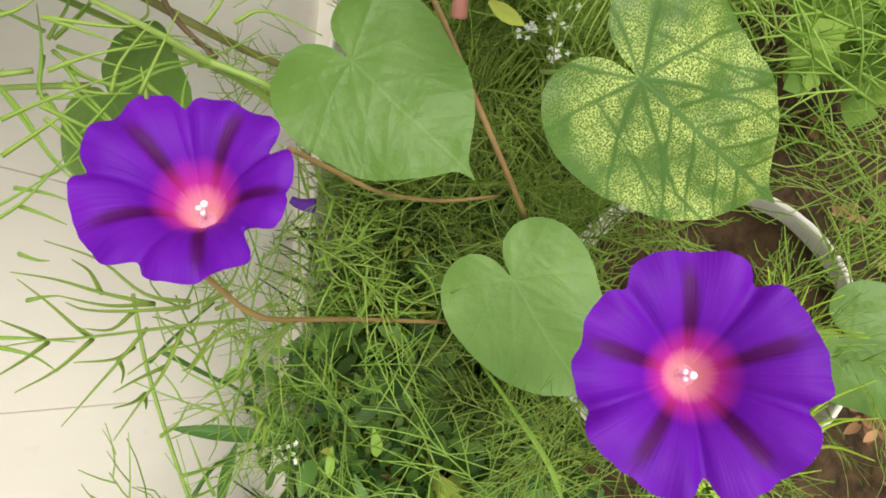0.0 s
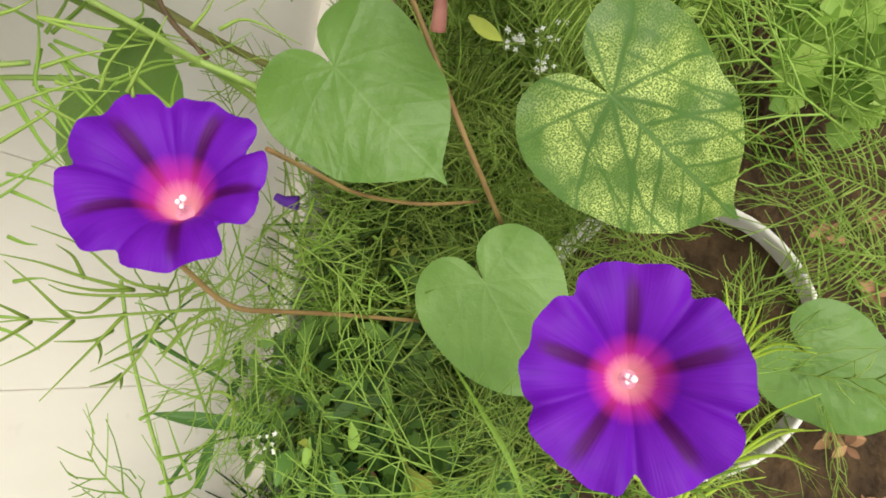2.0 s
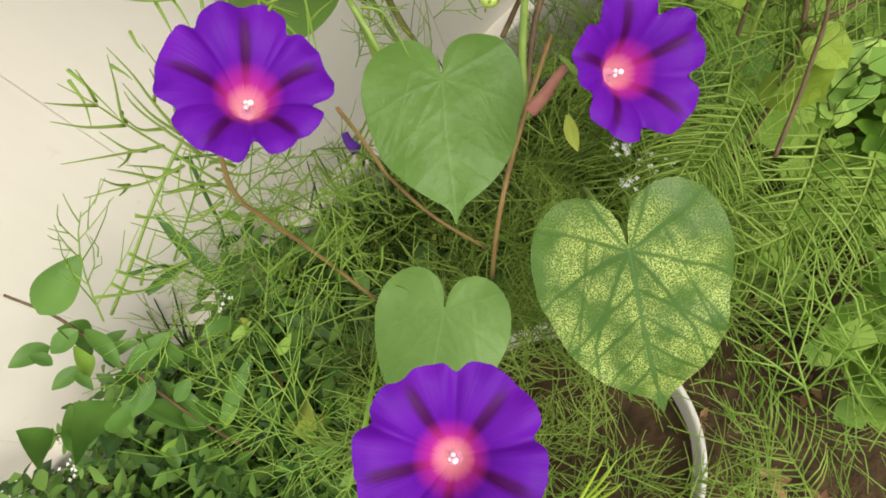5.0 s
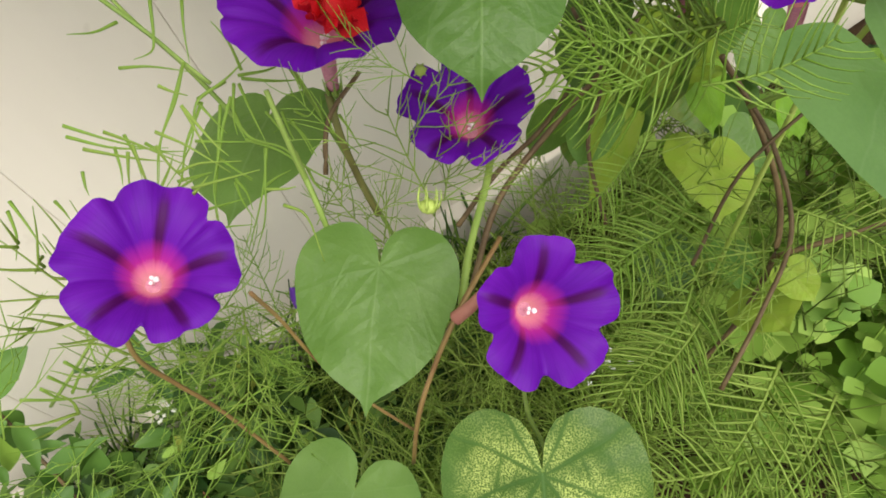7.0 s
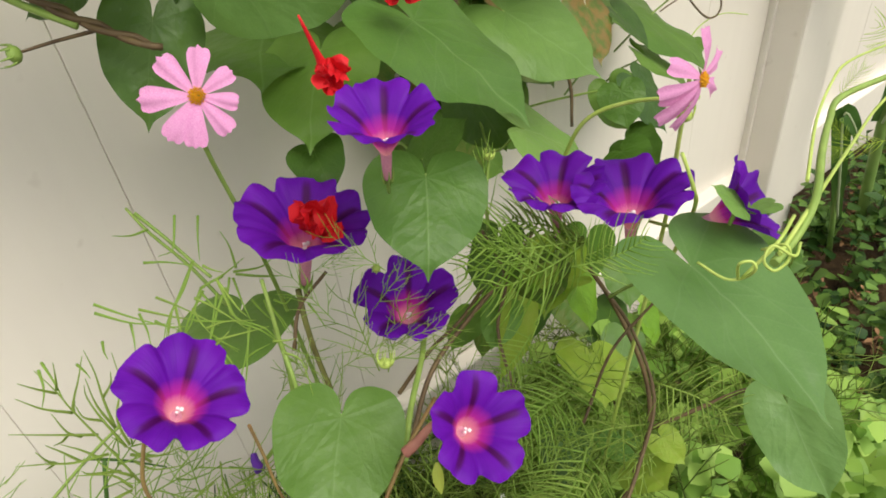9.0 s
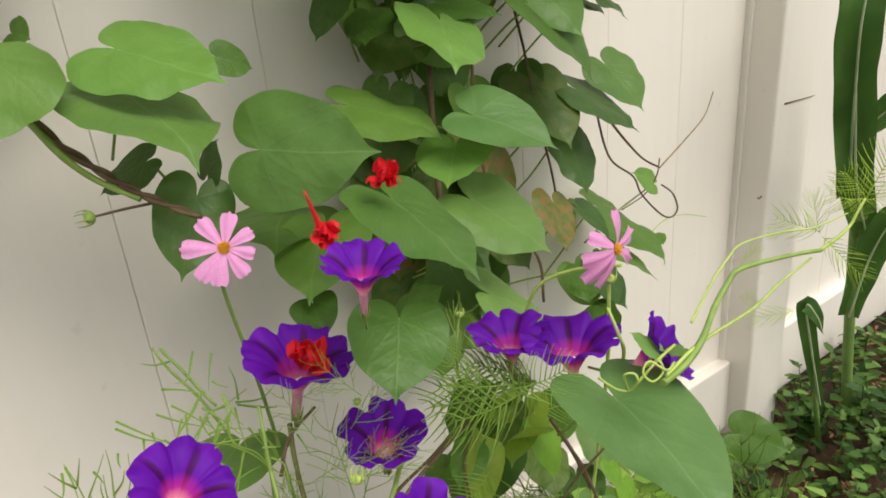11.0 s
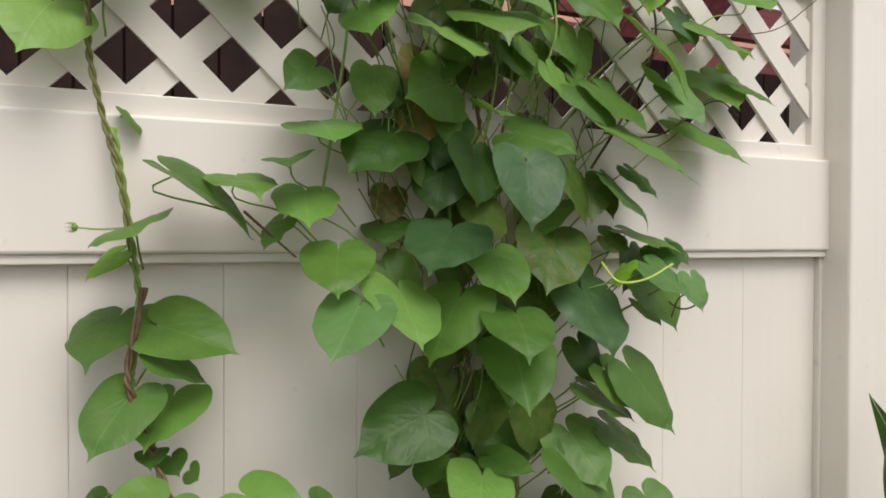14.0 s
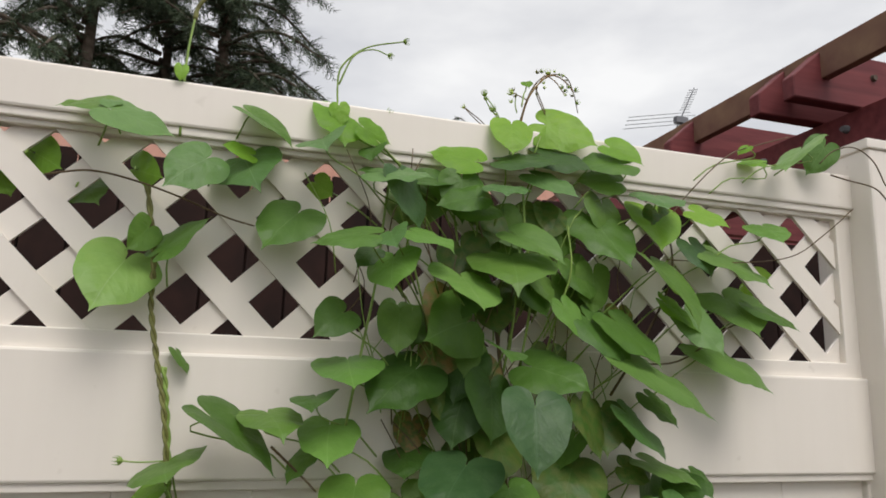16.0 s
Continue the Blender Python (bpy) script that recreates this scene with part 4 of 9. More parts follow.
leaf(main_vine, "dark", (-0.610, -0.110, 1.151), (-0.588, -0.125, 1.093), (0.104, -0.952, 0.287), 1.0)
leaf(main_vine, "dark", (-0.603, -0.120, 1.092), (-0.553, -0.163, 1.049), (0.309, -0.473, 0.825), 1.0)
leaf(main_vine, "brown", (-0.592, -0.100, 1.202), (-0.579, -0.140, 1.142), (0.032, -0.824, 0.566), 1.0)
leaf(main_vine, "mid", (-0.503, -0.111, 1.247), (-0.464, -0.140, 1.165), (0.099, -0.923, 0.371), 1.0)
leaf(main_vine, "dark", (-0.599, -0.090, 1.255), (-0.589, -0.102, 1.212), (0.152, -0.941, 0.304), 1.0)
leaf(main_vine, "mid", (-0.708, -0.080, 1.138), (-0.719, -0.099, 1.072), (0.402, -0.895, 0.196), 1.0)
leaf(main_vine, "dark", (-0.856, -0.141, 1.084), (-0.948, -0.150, 1.045), (-0.182, -0.780, 0.599), 1.0)
leaf(main_vine, "dark", (-0.863, -0.100, 1.032), (-0.887, -0.101, 0.994), (-0.791, -0.329, 0.516), 1.0)
leaf(main_vine, "dark", (-0.827, -0.100, 1.012), (-0.854, -0.132, 0.987), (-0.351, -0.359, 0.865), 1.0)
leaf(main_vine, "spot", (-0.777, -0.070, 0.988), (-0.827, -0.096, 0.946), (-0.337, -0.568, 0.751), 1.0)
leaf(main_vine, "spot", (-0.734, -0.080, 1.064), (-0.767, -0.088, 1.015), (-0.717, -0.435, 0.545), 1.0)
leaf(main_vine, "spot", (-0.678, -0.100, 1.066), (-0.679, -0.093, 0.995), (0.121, -0.987, -0.101), 1.0)
leaf(main_vine, "mid", (-0.748, -0.120, 1.014), (-0.705, -0.155, 0.998), (0.034, -0.383, 0.923), 1.0)
leaf(main_vine, "light", (-0.783, -0.154, 1.002), (-0.822, -0.224, 0.963), (0.205, -0.558, 0.804), 1.0)
leaf(main_vine, "soft", (-0.624, -0.108, 1.028), (-0.605, -0.170, 0.963), (-0.171, -0.738, 0.653), 1.0)
leaf(main_vine, "dark", (-0.553, -0.100, 1.030), (-0.510, -0.152, 0.972), (0.312, -0.576, 0.755), 1.0)
leaf(main_vine, "mid", (-0.530, -0.090, 1.000), (-0.507, -0.113, 0.974), (0.266, -0.587, 0.765), 1.0)
leaf(main_vine, "mid", (-0.642, -0.130, 0.998), (-0.595, -0.176, 0.915), (0.308, -0.749, 0.587), 1.0)
leaf(main_vine, "soft", (-0.479, -0.091, 0.913), (-0.469, -0.144, 0.857), (-0.087, -0.724, 0.684), 1.0)
leaf(main_vine, "dark", (-0.541, -0.100, 0.893), (-0.499, -0.162, 0.839), (0.266, -0.520, 0.812), 1.0)
leaf(main_vine, "spot", (-0.606, -0.090, 0.909), (-0.607, -0.151, 0.839), (-0.079, -0.747, 0.660), 1.0)
leaf(main_vine, "dark", (-0.607, -0.060, 0.920), (-0.630, -0.091, 0.866), (-0.726, -0.413, 0.550), 1.0)
leaf(main_vine, "dark", (-0.557, -0.100, 0.833), (-0.565, -0.137, 0.769), (0.001, -0.862, 0.507), 1.0)
leaf(main_vine, "mid", (-0.469, -0.070, 0.712), (-0.430, -0.160, 0.628), (0.361, -0.550, 0.753), 1.0)
leaf(main_vine, "dark", (-0.557, -0.120, 0.744), (-0.539, -0.153, 0.703), (0.366, -0.646, 0.670), 1.0)
leaf(main_vine, "mid", (-0.504, -0.120, 0.679), (-0.472, -0.179, 0.632), (0.483, -0.374, 0.791), 1.0)
leaf(main_vine, "brown", (-0.608, -0.120, 0.767), (-0.627, -0.160, 0.719), (0.193, -0.788, 0.584), 1.0)
leaf(main_vine, "light", (-0.391, -0.100, 0.737), (-0.424, -0.089, 0.757), (0.091, -0.810, 0.579), 1.0)
leaf(main_vine, "mid", (-0.377, -0.100, 0.649), (-0.388, -0.123, 0.644), (-0.334, -0.059, 0.941), 1.0)
leaf(main_vine, "soft", (-0.993, -0.201, 0.932), (-0.929, -0.270, 0.927), (-0.671, -0.642, 0.372), 1.0)
leaf(main_vine, "mid", (-0.886, -0.152, 0.941), (-0.821, -0.200, 0.897), (0.223, -0.473, 0.853), 1.0)
leaf(main_vine, "grey", (-0.801, -0.221, 0.924), (-0.752, -0.275, 0.891), (-0.073, -0.572, 0.817), 1.0)
leaf(main_vine, "light", (-0.808, -0.197, 0.896), (-0.855, -0.244, 0.874), (-0.259, -0.186, 0.948), 1.0)
leaf(main_vine, "soft", (-0.816, -0.230, 0.850), (-0.777, -0.289, 0.802), (0.035, -0.613, 0.789), 1.0)
leaf(main_vine, "soft", (-0.933, -0.284, 0.893), (-0.915, -0.358, 0.845), (0.302, -0.471, 0.829), 1.0)
leaf(main_vine, "mid", (-0.934, -0.160, 0.841), (-0.986, -0.220, 0.802), (-0.307, -0.319, 0.897), 1.0)
leaf(main_vine, "mid", (-0.935, -0.072, 0.836), (-0.992, -0.180, 0.837), (0.069, -0.022, 0.997), 1.0)
leaf(left_vine, "dark", (-1.141, -0.090, 1.051), (-1.133, -0.114, 1.035), (-0.410, -0.603, 0.684), 1.04)
leaf(left_vine, "dark", (-1.161, -0.090, 1.059), (-1.163, -0.123, 1.049), (-0.083, -0.264, 0.961), 1.05)
leaf(left_vine, "mid", (-1.121, -0.080, 1.030), (-1.113, -0.103, 1.025), (-0.762, -0.373, 0.529), 1.06)
leaf(left_vine, "dark", (-1.209, -0.100, 1.018), (-1.229, -0.098, 0.997), (-0.112, -0.993, 0.027), 1.06)
leaf(left_vine, "dark", (-1.064, -0.130, 0.926), (-1.099, -0.113, 0.904), (-0.614, -0.297, 0.731), 1.00)
leaf(left_vine, "dark", (-1.043, -0.120, 0.859), (-1.064, -0.144, 0.858), (0.545, -0.490, 0.680), 1.04)
leaf(left_vine, "dark", (-1.039, -0.160, 0.896), (-1.069, -0.176, 0.838), (-0.232, -0.897, 0.377), 0.92)
leaf(left_vine, "dark", (-1.023, -0.150, 0.912), (-1.009, -0.154, 0.938), (-0.842, -0.340, 0.418), 1.00)
leaf(left_vine, "lime", (-1.221, -0.030, 1.847), (-1.222, -0.030, 1.825), (0.123, -0.992, 0.014), 0.90)
leaf(left_vine, "lime", (-1.407, 0.030, 1.716), (-1.363, 0.006, 1.689), (-0.433, -0.895, 0.105), 1.06)
leaf(left_vine, "lime", (-1.445, 0.030, 1.686), (-1.422, 0.017, 1.646), (0.024, -0.950, 0.310), 1.06)
leaf(left_vine, "mid", (-1.341, 0.040, 1.685), (-1.311, 0.003, 1.642), (-0.282, -0.816, 0.505), 1.06)
leaf(left_vine, "lime", (-1.275, 0.030, 1.707), (-1.232, -0.001, 1.690), (-0.603, -0.795, -0.068), 1.06)
leaf(left_vine, "mid", (-1.197, 0.030, 1.622), (-1.181, -0.002, 1.592), (-0.366, -0.725, 0.584), 1.06)
leaf(main_vine, "dark", (-0.793, -0.160, 0.764), (-0.785, -0.189, 0.706), (-0.500, -0.801, 0.330), 0.94)
leaf(main_vine, "mid", (-0.610, -0.160, 0.689), (-0.600, -0.182, 0.640), (-0.603, -0.764, 0.231), 0.95)
leaf(main_vine, "dark", (-0.812, -0.180, 0.763), (-0.806, -0.213, 0.721), (-0.537, -0.701, 0.470), 1.09)
leaf(main_vine, "pale", (-0.819, -0.250, 0.763), (-0.754, -0.260, 0.709), (0.540, -0.413, 0.734), 1.00)
leaf(main_vine, "mid", (-0.644, -0.200, 0.712), (-0.655, -0.222, 0.681), (-0.626, -0.524, 0.578), 1.14)
leaf(main_vine, "dark", (-0.593, -0.180, 0.696), (-0.581, -0.215, 0.643), (0.177, -0.808, 0.562), 1.00)
leaf(main_vine, "dark", (-0.625, -0.200, 0.646), (-0.638, -0.254, 0.643), (-0.683, 0.112, 0.722), 1.05)
leaf(main_vine, "mid", (-0.698, -0.250, 0.687), (-0.710, -0.292, 0.681), (-0.624, 0.075, 0.778), 1.05)
leaf(main_vine, "dark", (-0.974, -0.200, 0.792), (-0.981, -0.235, 0.776), (-0.290, -0.342, 0.894), 1.05)
leaf(main_vine, "dark", (-0.883, -0.200, 0.746), (-0.844, -0.214, 0.772), (-0.548, 0.042, 0.836), 1.00)
leaf(main_vine, "lime", (-1.015, 0.030, 1.715), (-0.989, 0.021, 1.693), (-0.375, -0.925, -0.060), 1.16)
leaf(main_vine, "mid", (-0.327, 0.030, 1.670), (-0.298, 0.007, 1.638), (-0.679, -0.727, -0.100), 1.03)
leaf(main_vine, "lime", (-0.207, 0.030, 1.616), (-0.170, 0.002, 1.594), (-0.648, -0.748, -0.143), 1.25)
leaf(main_vine, "mid", (-0.775, 0.020, 1.631), (-0.757, -0.013, 1.572), (-0.524, -0.800, 0.293), 0.85)
leaf(low_vine, "soft", (-0.958, -0.314, 0.814), (-0.990, -0.351, 0.775), (-0.264, -0.584, 0.768), 1.10)
leaf(low_vine, "grey", (-0.860, -0.434, 0.759), (-0.868, -0.535, 0.712), (0.159, -0.422, 0.892), 1.00, 4)
leaf(low_vine, "mid", (-0.228, -0.180, 0.251), (-0.166, -0.240, 0.216), (-0.459, -0.749, 0.479), 0.88)
leaf(low_vine, "soft", (-1.056, -0.169, 0.668), (-1.112, -0.237, 0.672), (-0.129, -0.092, 0.987), 1.06)
leaf(low_vine, "fresh", (-1.055, -0.330, 0.689), (-1.101, -0.381, 0.662), (-0.034, -0.443, 0.896), 1.06, 5)
leaf(low_vine, "spotbig", (-1.045, -0.443, 0.624), (-1.085, -0.505, 0.542), (-0.436, -0.601, 0.670), 0.94)
leaf(low_vine, "soft", (-1.136, -0.377, 0.579), (-1.200, -0.418, 0.550), (-0.191, -0.350, 0.917), 0.99, 5)
leaf(low_vine, "fresh", (-1.151, -0.551, 0.481), (-1.184, -0.608, 0.452), (-0.307, -0.288, 0.907), 0.95)
leaf(low_vine, "grey", (-0.735, -0.467, 0.552), (-0.748, -0.526, 0.492), (-0.711, -0.427, 0.559), 0.81)
leaf(low_vine, "yel", (-0.816, -0.408, 0.522), (-0.811, -0.431, 0.503), (-0.471, -0.615, 0.632), 0.88)
leaf(low_vine, "yel", (-0.824, -0.397, 0.484), (-0.843, -0.438, 0.506), (-0.262, 0.553, 0.791), 1.06)
leaf(low_vine, "pale", (-0.826, -0.439, 0.787), (-0.834, -0.421, 0.798), (0.252, -0.449, 0.857), 1.00)
leaf(low_vine, "pale", (-0.811, -0.448, 0.786), (-0.825, -0.443, 0.783), (-0.153, 0.150, 0.977), 1.00)
leaf(low_vine, "spot", (-0.870, -0.316, 0.695), (-0.897, -0.351, 0.689), (-0.160, -0.057, 0.985), 1.05)
leaf(low_vine, "light", (-0.894, -0.301, 0.654), (-0.918, -0.311, 0.631), (-0.430, -0.537, 0.725), 0.89)
leaf(low_vine, "yel", (-0.881, -0.300, 0.645), (-0.918, -0.318, 0.597), (0.276, -0.950, 0.146), 1.0)
leaf(low_vine, "yel", (-0.750, -0.270, 0.466), (-0.794, -0.330, 0.466), (0.265, -0.191, 0.945), 1.0)
leaf(low_vine, "lime", (-0.799, -0.290, 0.623), (-0.817, -0.325, 0.590), (0.406, -0.717, 0.566), 1.0)
leaf(low_vine, "lime", (-0.622, -0.250, 0.423), (-0.639, -0.273, 0.397), (0.258, -0.799, 0.544), 1.0)
leaf(low_vine, "mid", (-0.882, -0.240, 0.594), (-0.915, -0.250, 0.579), (-0.405, -0.040, 0.914), 1.0)
leaf(low_vine, "yel", (-0.883, -0.330, 0.708), (-0.900, -0.353, 0.710), (0.046, 0.047, 0.998), 1.0)
leaf(low_vine, "lime", (-0.428, -0.220, 0.213), (-0.485, -0.253, 0.186), (-0.071, -0.552, 0.831), 1.0)
leaf(low_vine, "yel", (-0.814, -0.300, 0.637), (-0.852, -0.274, 0.624), (-0.076, 0.375, 0.924), 1.0, stalk=False)
leaf(low_vine, "spot", (-0.860, -0.240, 0.586), (-0.887, -0.256, 0.550), (0.203, -0.945, 0.258), 1.0, stalk=False)
leaf(low_vine, "lime", (-0.744, -0.330, 0.570), (-0.754, -0.348, 0.557), (0.237, -0.652, 0.720), 1.0, stalk=False)
leaf(low_vine, "mid", (-0.681, -0.260, 0.433), (-0.719, -0.283, 0.405), (-0.162, -0.641, 0.750), 1.0, stalk=False)
leaf(low_vine, "dark", (-0.819, -0.300, 0.418), (-0.862, -0.342, 0.402), (0.121, -0.462, 0.879), 1.0, stalk=False)
leaf(low_vine, "light", (-0.758, -0.320, 0.379), (-0.791, -0.364, 0.392), (0.292, 0.057, 0.955), 1.0, stalk=False)
leaf(low_vine, "dark", (-0.818, -0.200, 0.530), (-0.817, -0.235, 0.508), (0.187, -0.505, 0.842), 1.0, stalk=False)
leaf(low_vine, "yel", (-0.806, -0.270, 0.640), (-0.847, -0.298, 0.606), (-0.582, -0.117, 0.805), 1.0, stalk=False)
leaf(low_vine, "dark", (-0.829, -0.220, 0.641), (-0.867, -0.240, 0.601), (-0.736, 0.047, 0.675), 1.0, stalk=False)
leaf(low_vine, "mid", (-0.685, -0.200, 0.550), (-0.730, -0.226, 0.514), (-0.594, -0.090, 0.800), 1.0, stalk=False)
leaf(low_vine, "dark", (-0.801, -0.220, 0.554), (-0.849, -0.254, 0.524), (-0.441, -0.150, 0.885), 1.0, stalk=False)
leaf(low_vine, "spot", (-0.734, -0.220, 0.517), (-0.761, -0.269, 0.495), (-0.005, -0.398, 0.917), 1.0, stalk=False)
leaf(low_vine, "mid", (-0.592, -0.180, 0.453), (-0.622, -0.222, 0.411), (-0.172, -0.632, 0.756), 1.0, stalk=False)
leaf(low_vine, "dark", (-0.637, -0.180, 0.401), (-0.682, -0.232, 0.380), (-0.195, -0.223, 0.955), 1.0, stalk=False)
morning_glory(low_vine, (-1.135, -0.328, 0.764), (0.358, -0.406, 0.841), (0.644, 0.675, 0.359), 0.0322, 0.06, 0.08)
morning_glory(low_vine, (-1.019, -0.413, 0.727), (0.086, -0.650, 0.755), (0.502, 0.769, 0.397), 0.03, 0.1, 0.2)
morning_glory(low_vine, (-1.173, -0.471, 0.700), (0.060, -0.178, 0.982), (0.979, 0.062, 0.195), 0.035, 0.04, 0.07)
morning_glory(low_vine, (-0.965, -0.276, 0.677), (-0.090, -0.238, 0.967), (0.483, 0.506, 0.715), 0.037, 0.22, 0.16)
morning_glory(low_vine, (-1.017, -0.247, 0.756), (0.167, -0.148, 0.975), (0.483, 0.506, 0.715), 0.044, 0.16, 0.05)
morning_glory(low_vine, (-0.997, -0.342, 0.865), (0.035, -0.128, 0.991), (0.290, 0.260, 0.921), 0.0285, 0.2, 0.05)
morning_glory(low_vine, (-0.868, -0.332, 0.755), (-0.023, 0.003, 1.000), (0.615, 0.397, 0.682), 0.036, 0.1, 0.04)
morning_glory(low_vine, (-0.844, -0.376, 0.756), (-0.012, 0.073, 0.997), (0.411, 0.555, 0.723), 0.041, 0.1, 0.03)
morning_glory(low_vine, (-0.816, -0.420, 0.766), (0.518, -0.643, 0.564), (0.483, 0.506, 0.715), 0.029, 0.34, 0.02)
part("stem", twist_pair([(-1.248, -0.030, 1.668), (-1.229, -0.045, 1.573), (-1.226, -0.040, 1.506), (-1.211, -0.045, 1.433), (-1.194, -0.060, 1.363), (-1.181, -0.070, 1.276)], 0.0024), "stem_olive", left_vine)
part("stem", twist_pair([(-1.202, -0.045, 1.426), (-1.192, -0.050, 1.366), (-1.181, -0.070, 1.289), (-1.175, -0.080, 1.226), (-1.182, -0.090, 1.148), (-1.175, -0.090, 1.216), (-1.182, -0.090, 1.159)], 0.002304), "stem_green", left_vine)
part("stem", twist_pair([(-1.169, -0.090, 1.244), (-1.184, -0.100, 1.164), (-1.182, -0.110, 1.131), (-1.162, -0.100, 1.077), (-1.160, -0.100, 1.057), (-1.143, -0.130, 1.018), (-1.127, -0.140, 0.967), (-1.099, -0.150, 0.931), (-1.076, -0.170, 0.910), (-1.048, -0.190, 0.891)], 0.0025919999999999997), "stem_brown", left_vine)
part("stem", tube([(-1.133, -0.140, 0.973), (-1.121, -0.150, 0.948), (-1.104, -0.150, 0.926), (-1.081, -0.170, 0.909)], .0028, .0022), "stem_green", left_vine)
part("shoot", tube([(-1.072, -0.170, 0.904), (-1.094, -0.160, 0.902), (-1.113, -0.160, 0.902)], .0012, .0009), "stem_brown", left_vine)
part("shoot", tube([(-1.215, -0.020, 1.749), (-1.217, -0.020, 1.817), (-1.217, -0.010, 1.883), (-1.213, 0.000, 1.944)], .0022, .0016), "stem_green", left_vine)
part("shoot", tube([(-1.374, -0.030, 1.671), (-1.320, -0.035, 1.681), (-1.263, -0.035, 1.673), (-1.204, -0.040, 1.655), (-1.143, -0.040, 1.633), (-1.104, -0.050, 1.622)], .0016, .0012), "stem_brown", left_vine)
part("stem", tube([(-0.736, -0.060, 1.401), (-0.738, -0.040, 1.484), (-0.758, -0.040, 1.586), (-0.766, -0.030, 1.695)], .003, .003), "stem_brown", main_vine)
part("stem", tube([(-0.778, -0.120, 0.799), (-0.750, -0.080, 0.902), (-0.732, -0.060, 1.004), (-0.729, -0.050, 1.119), (-0.723, -0.040, 1.311)], .0035, .003), "stem_brown", main_vine)
part("stem", tube([(-0.786, -0.060, 1.322), (-0.794, -0.050, 1.448), (-0.802, -0.050, 1.581), (-0.816, -0.040, 1.696)], .0022, .0018), "stem_green", main_vine)
part("stem", tube([(-0.709, -0.060, 1.443), (-0.696, -0.070, 1.552), (-0.706, -0.070, 1.638), (-0.707, -0.060, 1.721)], .002, .0018), "stem_green", main_vine)
part("stem", tube([(-0.968, -0.080, 1.352), (-0.949, -0.070, 1.457), (-0.932, -0.060, 1.554), (-0.922, -0.050, 1.656), (-0.914, -0.040, 1.721)], .002, .0018), "stem_green", main_vine)
part("stem", tube([(-0.559, -0.060, 1.405), (-0.497, -0.060, 1.494), (-0.434, -0.050, 1.609), (-0.444, -0.040, 1.726)], .0022, .0016), "stem_brown", main_vine)
part("stem", tube([(-0.544, -0.070, 1.457), (-0.436, -0.060, 1.461), (-0.316, -0.050, 1.526), (-0.260, -0.050, 1.505)], .0016, .0012), "stem_brown", main_vine)
part("stem", tube([(-1.062, -0.090, 1.331), (-1.032, -0.090, 1.304), (-1.003, -0.100, 1.277)], .0018, .0012), "stem_brown", main_vine)
part("shoot", tube([(-0.991, -0.010, 1.792), (-0.997, -0.010, 1.865), (-0.990, -0.010, 1.900), (-0.954, -0.010, 1.935), (-0.895, -0.020, 1.951)], .0018, .0012), "stem_green", main_vine)
part("shoot", tube([(-0.995, -0.010, 1.866), (-0.975, -0.010, 1.916), (-0.945, -0.010, 1.933), (-0.919, -0.020, 1.922)], .0015, .0010), "stem_green", main_vine)
part("shoot", tube([(-0.696, -0.020, 1.844), (-0.671, -0.010, 1.907), (-0.645, -0.010, 1.937), (-0.608, -0.010, 1.943), (-0.592, -0.010, 1.915), (-0.584, -0.010, 1.879)], .0013, .0008), "stem_brown", main_vine)
part("shoot", tube([(-0.666, -0.010, 1.918), (-0.655, -0.010, 1.894), (-0.640, -0.010, 1.861)], .0012, .0009), "stem_brown", main_vine)
part("shoot", tube([(-0.731, -0.020, 1.844), (-0.746, -0.020, 1.867), (-0.761, -0.020, 1.884)], .0012, .0009), "stem_green", main_vine)
part("shoot", tube([(-0.745, -0.020, 1.818), (-0.770, -0.020, 1.834), (-0.794, -0.020, 1.855)], .001, .0008), "stem_brown", main_vine)
part("shoot", tube([(-0.441, -0.050, 1.695), (-0.390, -0.060, 1.757), (-0.318, -0.060, 1.821), (-0.257, -0.060, 1.847), (-0.196, -0.070, 1.867)], .0012, .001), "stem_brown", main_vine)
part("shoot", tube([(-0.451, -0.060, 1.625), (-0.326, -0.070, 1.628), (-0.208, -0.070, 1.648), (-0.141, -0.080, 1.692), (-0.084, -0.090, 1.741)], .0011, .0009), "stem_brown", main_vine)
part("shoot", tube([(-0.118, -0.080, 1.803), (-0.091, -0.090, 1.793), (-0.027, -0.090, 1.784), (0.008, -0.090, 1.751)], .0018, .0012), "stem_brown", main_vine)
part("shoot", tube([(-0.131, -0.070, 1.825), (-0.107, -0.080, 1.849), (-0.071, -0.090, 1.857), (-0.028, -0.090, 1.837), (-0.003, -0.090, 1.792)], .0012, .0012), "stem_brown", main_vine)
part("stem", tube([(-0.493, -0.080, 0.890), (-0.492, -0.090, 0.841), (-0.480, -0.100, 0.791), (-0.432, -0.100, 0.755), (-0.413, -0.100, 0.724), (-0.367, -0.100, 0.681), (-0.340, -0.100, 0.669), (-0.327, -0.100, 0.680), (-0.341, -0.100, 0.707), (-0.368, -0.100, 0.727)], .0016, .0012), "stem_brown", main_vine)
part("stem", tube([(-0.480, -0.100, 0.841), (-0.450, -0.100, 0.810), (-0.413, -0.100, 0.777), (-0.375, -0.100, 0.755)], .002, .0014), "stem_brown", main_vine)
part("shoot", tube([(-0.375, -0.100, 0.754), (-0.276, -0.070, 0.769), (-0.197, -0.050, 0.790), (-0.161, -0.040, 0.822)], .0011, .0009), "stem_red", main_vine)
